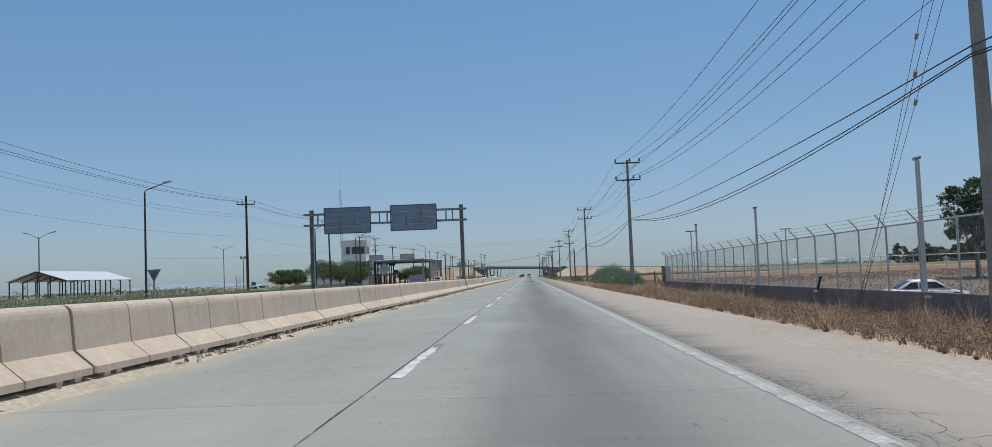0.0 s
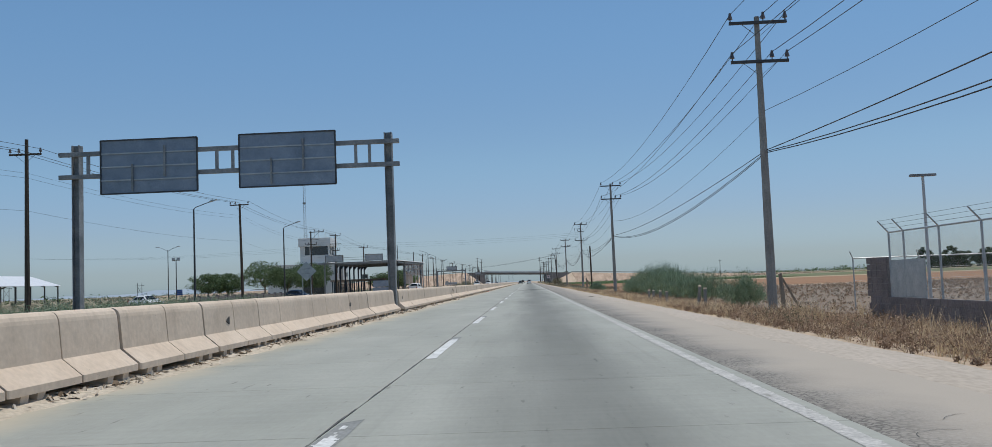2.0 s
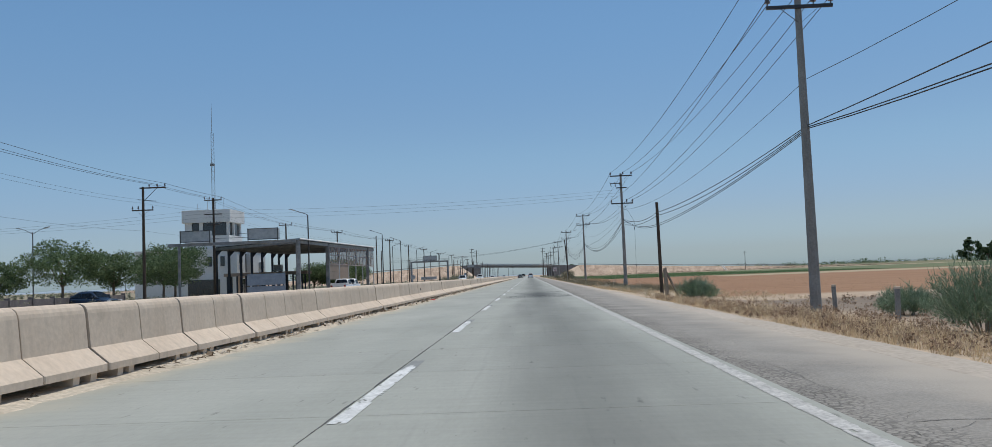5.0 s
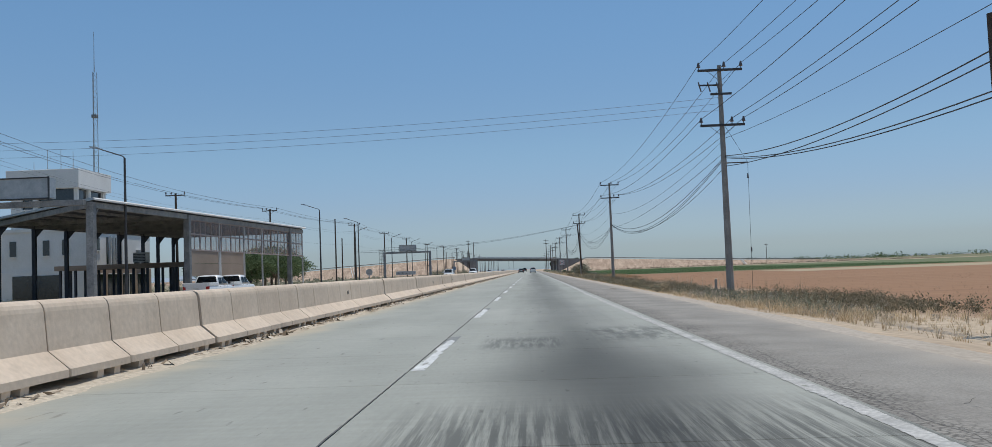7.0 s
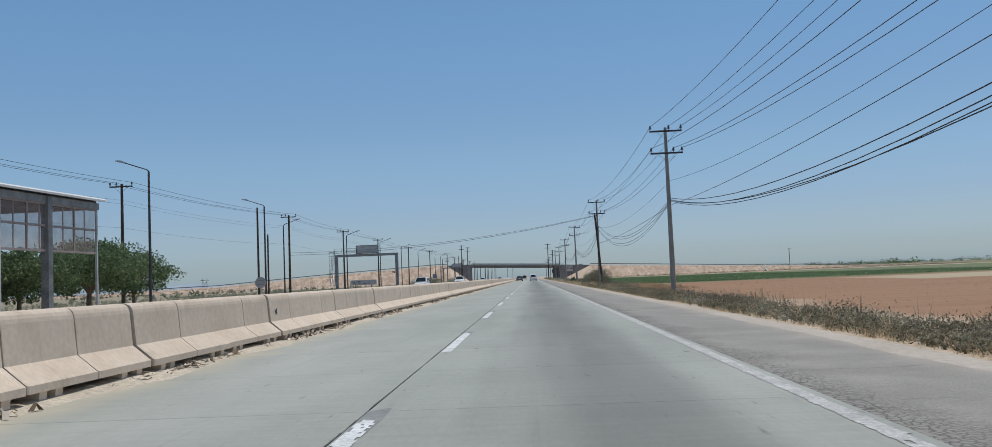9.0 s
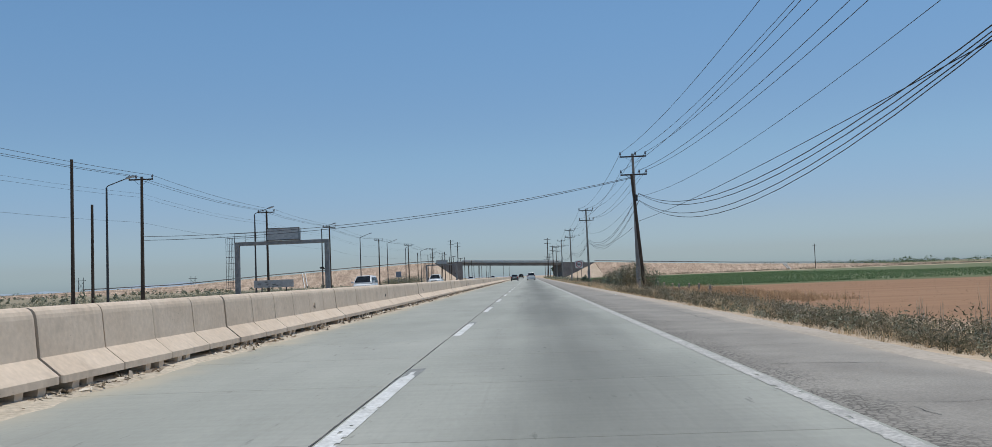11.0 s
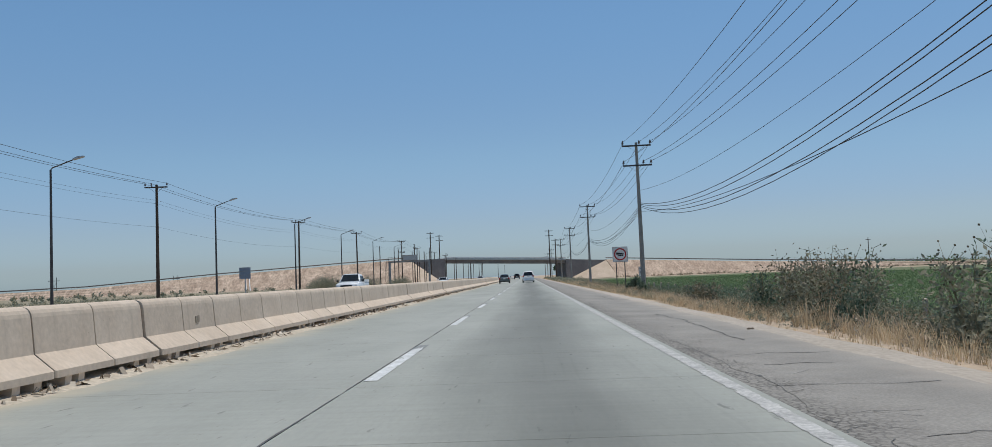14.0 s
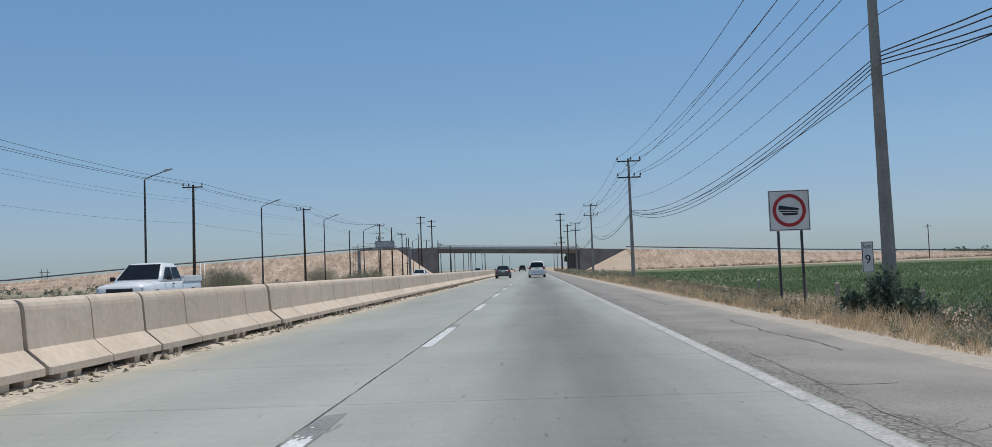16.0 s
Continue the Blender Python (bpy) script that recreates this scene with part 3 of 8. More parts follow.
def blades(pos, h, w, lean, per):
    """Grass: tufts of thin, bent, tapering blades at the given places."""
    n = len(pos)
    x, y = np.repeat(pos[:, 0], per), np.repeat(pos[:, 1], per)
    m = n * per
    tuft = np.repeat(h * (0.45 + 0.8 * rng.random(n)) * (0.75 + 0.5 * wave(pos[:, 0], pos[:, 1])) * np.clip((np.abs(pos[:, 0]) - 5.0) / 1.2, 0.25, 1), per)
    a = rng.random(m) * 6.283
    dx, dy = np.cos(a), np.sin(a)
    t = tuft * (0.5 + 0.6 * rng.random(m))
    l = lean * (0.3 + rng.random(m)) * t
    spread = 0.10 * rng.random(m)
    ox, oy, z = x + dx * spread, y + dy * spread, on_ground(x, y) - 0.02
    px, py = -dy * w * 0.5, dx * w * 0.5
    v = np.stack([np.stack([ox - px, oy - py, z], 1), np.stack([ox + px, oy + py, z], 1),
                  np.stack([ox + dx * l * 0.4 + px * 0.8, oy + dy * l * 0.4 + py * 0.8, z + t * 0.6], 1),
                  np.stack([ox + dx * l * 0.4 - px * 0.8, oy + dy * l * 0.4 - py * 0.8, z + t * 0.6], 1),
                  np.stack([ox + dx * l, oy + dy * l, z + t], 1)], 1).reshape(-1, 3)
    o = np.arange(m) * 5
    quads = np.stack([o, o + 1, o + 2, o + 3], 1).tolist()
    tris = np.stack([o + 3, o + 2, o + 4], 1).tolist()
    return v.tolist(), quads + tris


def leaf_quads(p, size):
    """One small rhombic leaf, turned at random, at every point."""
    n = len(p)
    a = rng.normal(size=(n, 3))
    a /= np.linalg.norm(a, axis=1)[:, None]
    b = rng.normal(size=(n, 3))
    b -= a * (a * b).sum(1)[:, None]
    b /= np.linalg.norm(b, axis=1)[:, None]
    s = (size * (0.5 + rng.random(n)))[:, None]
    v = np.stack([p - a * s, p + b * s * 0.45, p + a * s, p - b * s * 0.45], 1).reshape(-1, 3)
    o = np.arange(n) * 4
    return v.tolist(), np.stack([o, o + 1, o + 2, o + 3], 1).tolist()


def leaf_tris(p, size):
    """One small pointed leaf, turned at random, at every point."""
    n = len(p)
    a = rng.normal(size=(n, 3))
    a /= np.linalg.norm(a, axis=1)[:, None]
    b = rng.normal(size=(n, 3))
    b -= a * (a * b).sum(1)[:, None]
    b /= np.linalg.norm(b, axis=1)[:, None]
    s = (size * (0.5 + rng.random(n)))[:, None]
    v = np.stack([p - a * s + b * s * 0.4, p - a * s * 0.6 - b * s * 0.4, p + a * s], 1).reshape(-1, 3)
    o = np.arange(n) * 3
    return v.tolist(), np.stack([o, o + 1, o + 2], 1).tolist()


def clump_points(centre, radii, n):
    v = rng.normal(size=(n, 3))
    v /= np.linalg.norm(v, axis=1)[:, None]
    r = 0.35 + 0.65 * rng.random(n) ** 0.6
    return np.array(centre) + v * r[:, None] * np.array(radii)


# ---- ground, road ----
def build_ground():
    xs = [-4500, -2500, -1200, -600, -300, -150, -100, -60, -45, -34, -28, -24, -20.5, -14, -7, 0, 4.6, 4.9]
    xs += [round(5.1 + 0.35 * i, 2) for i in range(21)] + [13.5, 16, 20, 28, 40, 60, 90, 140, 220, 400, 800, 1600, 2800, 4500]
    ys = [-600, -200, -60, -20] + [float(v) for v in range(-10, 440, 2)] + [450, 480, 520, 580, 660, 760, 900, 1200, 1700, 2500, 3500, 4800]
    verts = [(x, y, ground_z(x) + float(dip(x, y)) + (0.05 * noise.noise(Vector((x * 0.9, y * 0.5, 0))) if x > 5.2 else (0.12 * noise.noise(Vector((x * 0.12, y * 0.1, 3))) if x < -21 else 0))) for y in ys for x in xs]
    w = len(xs)
    faces = [(j * w + i, j * w + i + 1, (j + 1) * w + i + 1, (j + 1) * w + i) for j in range(len(ys) - 1) for i in range(w - 1)]
    ob = from_lists("ground", verts, faces, M["ground"])
    ob.data.shade_smooth()
    tagged(ob, "flat sandy roadside soil with brown and green fields", "ground", kind="structure")


build_ground()

SEAM, EDGE, LEFT_EDGE = -1.63, 2.46, -5.75
SLAB, SLAB_0 = 3.52, 360.8 - 105 * 3.52

road = thing("road", "grey concrete highway slabs with worn white lane paint", "road", kind="structure")
bm = bm_new()
box(bm, -7.4, 2.5, -60, 1500, -0.066, -0.035)
part("road_base", bm, M["joint"], road, "dark bed seen in the joints")
bm = bm_new()
box(bm, LEFT_EDGE, SEAM - 0.006, 430, 1500, -0.03, 0)
box(bm, SEAM + 0.006, EDGE, 430, 1500, -0.03, 0)
box(bm, LEFT_EDGE, SEAM - 0.006, -60, SLAB_0 - 0.012, -0.03, 0)
box(bm, SEAM + 0.006, EDGE, -60, SLAB_0 - 0.012, -0.03, 0)
part("far_slabs", bm, M["slab"], road)



def seam_seal():
    """Dark sealant in the joint between the lanes: uneven, with gaps and bulges."""
    verts, faces = [], []
    y, prev = -12.0, False
    while y < 430:
        w = 0.007 + 0.008 * noise.noise(Vector((y * 0.8, 7, 0))) + 0.007 * noise.noise(Vector((y * 4.1, 9, 0)))
        c = SEAM + 0.012 * noise.noise(Vector((y * 0.55, 11, 0))) + 0.006 * noise.noise(Vector((y * 2.3, 13, 0)))
        keep = w > 0.0035
        if keep:
            verts += [(c - w, y, 0.003), (c + w, y, 0.003)]
            if prev:
                o = len(verts) - 4
                faces.append((o, o + 1, o + 3, o + 2))
        prev = keep
        y += 0.16
    ob = from_lists("joint_seal", verts, faces, M["seal"])
    ob.parent = road
    tagged(ob, "dark uneven joint sealant")


seam_seal()

shoulder = thing("shoulder", "old cracked grey asphalt shoulder dusted with sand", "road", kind="structure")


def strip(name, x_in, x_out, z_in, z_out, y0, y1, step, material, parent, ragged=0.12, label=""):
    """A long strip whose outer edge wanders."""
    verts, faces = [], []
    n = int((y1 - y0) / step)
    for i in range(n + 1):
        y = y0 + i * step
        e = ragged * (noise.noise(Vector((y * 0.35, x_out, 0))) + 0.6 * noise.noise(Vector((y * 1.7, x_out, 5))))
        verts += [(x_in, y, z_in), ((x_in + x_out) / 2, y, (z_in + z_out) / 2), (x_out + e, y, z_out), (x_out + e * 1.2 + (0.05 if x_out > x_in else -0.05), y, z_out - 0.06)]
        if i:
            a = (i - 1) * 4
            for k in range(3):
                f = (a + k, a + k + 1, a + k + 5, a + k + 4)
                faces.append(f if x_out > x_in else f[::-1])
    ob = from_lists(name, verts, faces, material)
    ob.parent = parent
    return tagged(ob, label)


strip("asphalt", EDGE + 0.004, 4.75, -0.006, -0.03, -60, 700, 0.5, M["asphalt"], shoulder, 0.15)


def sand_over():
    """Pale sand blown over the outer asphalt: wide at the start, a narrow edge later."""
    verts, faces = [], []
    n = 1400
    for i in range(n + 1):
        y = -30 + i * 0.5
        x0 = float(np.interp(y, (0, 45, 75, 100, 130, 175), (4.0, 4.1, 4.25, 4.4, 4.5, 4.62)))
        x0 += 0.22 * noise.noise(Vector((y * 0.25, 1, 0))) + 0.10 * noise.noise(Vector((y * 1.4, 2, 0)))
        x1 = 5.15 + 0.12 * noise.noise(Vector((y * 0.4, 3, 0)))
        x0 = min(x0, 4.62)
        base = -0.006 - 0.024 * (x0 - EDGE) / (4.75 - EDGE)
        verts += [(x0, y, base - 0.002), (x0 + 0.05, y, base + 0.006), (4.72, y, -0.018), (x1, y, -0.032), (x1 + 0.25, y, -0.16)]
        if i:
            a = (i - 1) * 5
            faces += [(a + k, a + k + 1, a + k + 6, a + k + 5) for k in range(4)]
    ob = from_lists("sand_edge", verts, faces, M["sand"])
    ob.parent = shoulder
    tagged(ob, "pale pinkish sand over the asphalt edge")


sand_over()


def crack(pts, w, z, parent):
    verts, faces = [], []
    for i, (x, y) in enumerate(pts):
        d = Vector(pts[min(i + 1, len(pts) - 1)]) - Vector(pts[max(i - 1, 0)])
        d.normalize()
        ww = w * (0.5 + rng.random())
        verts += [(x - d.y * ww, y + d.x * ww, z), (x + d.y * ww, y - d.x * ww, z)]
        if i:
            a = 2 * i - 2
            faces.append((a, a + 1, a + 3, a + 2))
    return verts, faces


def build_cracks():
    """Wandering long cracks and cross cracks in the asphalt."""
    verts, faces = [], []

    def add(pts, w):
        v, f = crack(pts, w, 0, None)
        o = len(verts)
        lift = 0.002 + 0.003 * rng.random()
        verts.extend((x, y, -0.006 - 0.024 * max(0, (x - EDGE) / (4.75 - EDGE)) + lift) for x, y, z in v)
        faces.extend(tuple(o + k for k in q) for q in f)
    for _ in range(1500):
        y = -8 + rng.random() * 440
        if noise.noise(Vector((y * 0.12, 4, 0))) < -0.25 + 0.3 * rng.random():
            continue
        x = 2.52 + abs(rng.normal()) * (0.22 if y < 150 else 0.34)
        a = rng.normal() * 0.6 + (1.57 if rng.random() < 0.7 else 0.0)
        pts = []
        for i in range(rng.integers(3, 8)):
            pts.append((min(max(x, 2.49), 4.6), y))
            a += rng.normal() * 0.3
            x, y = x + math.cos(a) * 0.09, y + math.sin(a) * 0.11
        add(pts, (0.0012 if y < 150 else 0.0018) + 0.0022 * rng.random())
    for k, base in ((0, 2.74), (1, 3.95)):
        y = (60.0, 262.0)[k]
        while y < 430:
            n = rng.integers(8, 40)
            pts, xx = [], base + rng.normal() * 0.1
            for i in range(n):
                xx += rng.normal() * 0.03 + (base - xx) * 0.06
                pts.append((xx, y + i * 0.3))
            add(pts, (0.0025 if y < 250 else 0.004, 0.006 if y < 300 else 0.015)[k])
            for i in range(0, n, 2):
                if y > 250 and rng.random() < 0.6:
                    cx, cy = pts[i]
                    add([(cx + 0.03 * rng.normal(), cy), (cx + 0.03 * rng.normal(), cy + 0.08), (cx + 0.03 * rng.normal(), cy + 0.16)], 0.004 + 0.006 * rng.random())
            y += n * 0.3 + 4 + rng.random() * 14
    y = 95.0
    while y < 430:
        x0, x1 = 2.6 + rng.random() * 0.6, 3.3 + rng.random() * 1.1
        yy = y
        pts = []
        for i in range(12):
            yy += rng.normal() * 0.035
            pts.append((x0 + (x1 - x0) * i / 11, yy))
        add(pts, (0.0022 if y < 250 else 0.004 if y < 300 else 0.008) + 0.004 * rng.random())
        y += 0.9 + rng.random() * 3.4
    ob = from_lists("cracks", verts, faces, M["crack"])
    ob.parent = shoulder
    tagged(ob, "dark wandering cracks", kind="stuff")


build_cracks()

# painted lines, worn through in places; the edge line was not sprayed quite straight
def drift(y):
    return float(np.interp(y, (0, 17, 27, 50, 61, 72, 94, 130, 150, 165, 175, 193, 204, 230, 292, 326, 337, 362),
                           (0, -0.09, -0.05, -0.08, -0.10, -0.07, -0.11, -0.03, 0, -0.02, -0.07, -0.13, -0.06, 0, -0.02, -0.05, -0.05, 0)))



def paint_strip(x, w, y0, y1, wear, parent, name="lane_line", step=0.25, key="paint", rough=0.005):
    verts, faces = [], []
    n = max(2, int((y1 - y0) / step))
    for i in range(n):
        for k in range(4):
            if rng.random() < wear:
                continue
            a, b = y0 + (y1 - y0) * i / n, y0 + (y1 - y0) * (i + 1) / n
            u, v = x - w / 2 + w * k / 4, x - w / 2 + w * (k + 1) / 4
            j = rough * rng.normal() if k in (0, 3) else 0
            o = len(verts)
            da, db = (drift(a), drift(b)) if name == "edge_line" else (0, 0)
            verts += [(u + da + (j if k == 0 else 0), a, 0.004), (v + da + (j if k == 3 else 0), a, 0.004), (v + db, b, 0.004), (u + db, b, 0.004)]
            faces.append((o, o + 1, o + 2, o + 3))
    ob = from_lists(name, verts, faces, M[key])
    ob.parent = parent
    return ob


DASH, DASH_0, DASH_LEN = 11.86, 10.76 - 2 * 11.86, 5.3


def worn_dash(y0, y1, bias):
    """A painted dash flaked away along its edges and mostly gone towards the far end, over the grey ghost of older paint."""
    verts, faces = [], []
    nx, step = 6, 0.05
    for i in range(int((y1 - y0) / step)):
        y = y0 + i * step
        u = (y - y0) / (y1 - y0)
        for k in range(nx):
            x = SEAM + 0.035 + 0.16 * k / nx
            n_ = noise.noise(Vector((x * 16, y * 2.2, 1))) + 0.7 * noise.noise(Vector((x * 45, y * 9, 4)))
            if n_ + 1.15 - bias - 2.6 * max(0.0, u - 0.80) / 0.2 * 0.62 - (0.25 if k in (0, nx - 1) else 0) < 0:
                continue
            o = len(verts)
            w = 0.16 / nx
            verts += [(x, y, 0.0052), (x + w, y, 0.0052), (x + w, y + step, 0.0052), (x, y + step, 0.0052)]
            faces.append((o, o + 1, o + 2, o + 3))
    ob = from_lists("lane_dash", verts, faces, M["paint"])
    ob.parent = road
    a, b = y1 - 1.35, y1 + 0.25
    pts = [(x + 0.008 * rng.normal(), y + 0.05 * rng.normal(), 0.0026) for x, y in ((SEAM + 0.02, a), (SEAM + 0.21, a + 0.1), (SEAM + 0.215, (a + b) / 2), (SEAM + 0.21, b), (SEAM + 0.03, b - 0.1), (SEAM + 0.015, (a + b) / 2))]
    ob = from_lists("paint_ghost", pts, [tuple(range(6))], M["ghost"])
    ob.parent = road


k = 0
while DASH_0 + k * DASH < 1200:
    y = DASH_0 + k * DASH
    if y > 440:
        paint_strip(SEAM + 0.115, 0.16, y, y + DASH_LEN - 0.9, 0.004, road, "lane_dash", 1.0, "paint", 0.008)
    else:
        worn_dash(y, y + DASH_LEN, 0.25 + 0.4 * rng.random())
    k += 1
for k in range(24):
    paint_strip(EDGE - 0.12, 0.155, -20 + 20 * k, 20 * k, 0.008, road, "edge_line", 0.12, "edge_paint", 0.011)
for k in range(10):
    paint_strip(EDGE - 0.12, 0.155, 460 + 80 * k, 540 + 80 * k, 0.0, road, "edge_line", 10, "edge_paint")

# the far carriageway
other = thing("far_carriageway", "pale concrete lanes of the opposite carriageway", "road", kind="structure")
bm = bm_new()
for k in range(-10, 200):
    box(bm, -10.9, -7.45, k * 6.0, k * 6.0 + 5.98, -0.05, 0)
    box(bm, -14.6, -10.93, k * 6.0, k * 6.0 + 5.98, -0.05, 0)
part("lanes", bm, M["far_road"], other)
bm = bm_new()
box(bm, -18.6, -14.63, -60, 1200, -0.085, -0.02)
part("paved_edge", bm, M["asphalt"], other)
bm = bm_new()
for k in range(-5, 100):
    box(bm, -10.98, -10.83, k * 11.86, k * 11.86 + 5.3, 0.001, 0.005)
box(bm, -14.5, -14.35, -60, 1200, 0.001, 0.005)
part("lane_paint", bm, M["paint"], other)

verge = thing("median_verge", "drifted yellowish sand and litter along the barrier foot", "verge", kind="structure")


def sand_drift():
    """Sand banked up under the blocks, higher in places, thinning out over the concrete."""
    verts, faces = [], []
    for i in range(1750):
        y = -60 + i * 0.4
        up = 0.05 * noise.noise(Vector((y * 0.13, 21, 0))) + 0.035 * noise.noise(Vector((y * 0.8, 22, 0)))
        top = max(0.02, 0.062 + up + 0.03 * max(0.0, 1 - y / 70))
        e = 0.22 * noise.noise(Vector((y * 0.35, 23, 0))) + 0.12 * noise.noise(Vector((y * 1.7, 24, 0)))
        verts += [(-7.42, y, 0.012), (-6.3, y, 0.05), (-5.75, y, top * 0.9), (-5.42, y, top), (-5.26 + e * 0.3, y, top * 0.55), (-5.08 + e, y, 0.006), (-4.98 + e * 1.15, y, -0.01)]
        if i:
            a = (i - 1) * 7
            faces += [(a + k, a + k + 1, a + k + 8, a + k + 7) for k in range(6)]
    ob = from_lists("sand_drift", verts, faces, M["dirt"])
    ob.data.shade_smooth()
    ob.parent = verge


sand_drift()


# ---- precast barrier ----
CX = -5.75
BAR_HALF = [(0.44, 0.139), (0.44, 0.226), (0.190, 0.432), (0.152, 0.872), (0.142, 0.918), (0.122, 0.960), (0.088, 0.990), (0.045, 1.005)]


def bar_face(z):
    """Half thickness of the barrier at a height."""
    return float(np.interp(z, [p[1] for p in BAR_HALF[1:]], [p[0] for p in BAR_HALF[1:]]))


def barrier_mesh(length, groove=True):
    outline = [(-x, z) for x, z in BAR_HALF] + [(x, z) for x, z in BAR_HALF[::-1]]
    ends = [(0.0, 0.955), (0.012, 0.985), (0.03, 1.0)]
    stations = [(y, s) for y, s in ends]
    mid = length / 2
    if groove:
        stations += [(mid - 0.026, 1.0), (mid - 0.014, 0.97), (mid - 0.011, 0.78), (mid + 0.011, 0.78), (mid + 0.014, 0.97), (mid + 0.026, 1.0)]
    stations += [(length - y, s) for y, s in ends[::-1]]
    bm = bm_new()
    rings = []
    for y, s in stations:
        rings.append([bm.verts.new((x * s, y, 0.5 + (z - 0.5) * (1 - (1 - s) * 0.35))) for x, z in outline])
    n = len(outline)
    for a, b in zip(rings, rings[1:]):
        for i in range(n):
            bm.faces.new((a[i], a[(i + 1) % n], b[(i + 1) % n], b[i]))
    bm.faces.new(rings[0])
    bm.faces.new(rings[-1][::-1])
    bmesh.ops.recalc_face_normals(bm, faces=bm.faces)
    return mesh_of("barrier_body", bm, M["barrier"])


def barrier_unit(length):
    t = thing("concrete_barrier", "beige precast concrete barrier block standing on small feet", "barrier", "barrier blocks along the median")
    b = new("body", barrier_mesh(length))
    b.parent = t
    for y in (0.28, 0.62, length - 0.85, length - 0.4) if length > 2 else (0.3, length - 0.45):
        bm = bm_new()
        prism(bm, [(-0.39, 0.0), (0.39, 0.0), (0.41, 0.16), (-0.41, 0.16)], y, y + 0.16)
        part("foot", bm, M["barrier"], t)
    return t


def hole(parent, y, z, s, shape="triangle", key="black"):
    """A lifting pocket, three-cornered or square: a raised plate, mostly coloured as its shaded inside."""
    bm = bm_new()
    m_ = parent.matrix_basis
    y = (y - m_.translation.y) / m_.to_scale().y
    xf = bar_face(z)
    if shape == "triangle":
        outline = [(y - s, z), (y + s, z - s * 0.7), (y + s, z + s * 0.9)]
    else:
        outline = [(y - s, z - s * 0.8), (y + s, z - s * 0.6), (y + s, z + s * 0.8), (y - s, z + s * 0.6)]
    prism(bm, outline, xf - 0.03, xf + 0.016, "x")
    return part("pocket", bm, M[key], parent, "plate in the dark of a shaded lifting pocket")


# joints along the line, every half block; blocks differ a little in length
UNIT = 3.17
RUNS = (((-10.8, 11.23, 14), (11.23, 43.55, 20), (43.55, 66.06, 14), (66.06, 75.86, 6), (75.86, 82.2, 4)),
        ((83.55, 98.36, 9), (98.36, 110.68, 8), (110.68, 153.13, 27), (153.13, 164.26, 7), (164.26, 175.33, 7), (175.33, 197.43, 14), (197.43, 207.0, 6), (207.0, 211.65, 3), (211.65, 216.61, 3),
         (216.61, 262.99, 29), (262.99, 275.58, 8), (275.58, 285.75, 6), (285.75, 296.92, 7), (296.92, 319.36, 14), (319.36, 333.54, 9), (333.54, 351.91, 12), (351.91, 364.42, 8), (364.42, 625.0, 164)))
first = barrier_unit(UNIT - 0.03)
first.matrix_basis = pose(CX, -20.0, 0)
half_block = tagged(barrier_unit(UNIT / 2 - 0.03), "short beige precast concrete barrier block", "barrier", "barrier blocks along the median")
BLOCKS = []
placed = {}
for run in RUNS:
    cuts = [run[0][0]] + [a + (b - a) * (k + 1) / n_ for a, b, n_ in run for k in range(n_)]
    k = 0
    while k < len(cuts) - 1:
        step = 2 if k + 2 < len(cuts) else 1
        kind_, base_ = (first, UNIT) if step == 2 else (half_block, UNIT / 2)
        m_ = pose(CX + rng.normal() * 0.008, cuts[k], 0, 0, 0, rng.normal() * 0.12) @ Matrix.Diagonal((1, (cuts[k + step] - cuts[k]) / base_, 1, 1))
        if kind_ not in placed:
            kind_.matrix_basis = m_
            placed[kind_] = True
            BLOCKS.append(kind_)
        else:
            BLOCKS.append(copy_thing(kind_, m_))
        k += step


def near_unit(y):
    return max((o for o in BLOCKS if o.matrix_basis.translation.y <= y), key=lambda o: o.matrix_basis.translation.y)


for y, z, s_, shape, key in ((60.8, 0.62, 0.09, "triangle", "black"), (72.6, 0.62, 0.08, "triangle", "black"), (84.5, 0.64, 0.08, "triangle", "black"), (157.3, 0.62, 0.085, "triangle", "black"), (181.1, 0.66, 0.07, "square", "seal"),
                             (204.7, 0.62, 0.075, "square", "seal"), (217.0, 0.63, 0.07, "triangle", "black"), (265.0, 0.58, 0.09, "triangle", "greywood"), (276.6, 0.6, 0.07, "triangle", "black"), (289.1, 0.62, 0.075, "triangle", "seal"), (324.7, 0.6, 0.085, "square", "greywood")):
    hole(near_unit(y), y, z, s_, shape, key)


def build_debris():
    """Dry twigs, leaves and grit swept against the barrier."""
    verts, faces = [], []
    for _ in range(11000):
        y = -8 + rng.random() * 440
        c = noise.noise(Vector((y * 0.22, 0, 9)))
        if c < -0.15 + rng.random() * 0.3:
            continue
        x = -5.36 + abs(rng.normal()) * 0.13
        a, s, h = rng.random() * 6.283, 0.03 + rng.random() * 0.10, 0.01 + 0.03 * rng.random()
        dx, dy = math.cos(a) * s, math.sin(a) * s
        px, py = -dy * 0.18, dx * 0.18
        o = len(verts)
        verts += [(x - dx, y - dy, 0.03), (x + px, y + py, 0.025 + h), (x + dx, y + dy, 0.02 + h * 1.4), (x - px, y - py, 0.03)]
        faces.append((o, o + 1, o + 2, o + 3))
    ob = from_lists("roadside_litter", verts, faces, M["litter"])
    tagged(ob, "dry twigs and leaves swept against the barrier foot", "litter", kind="stuff")


build_debris()


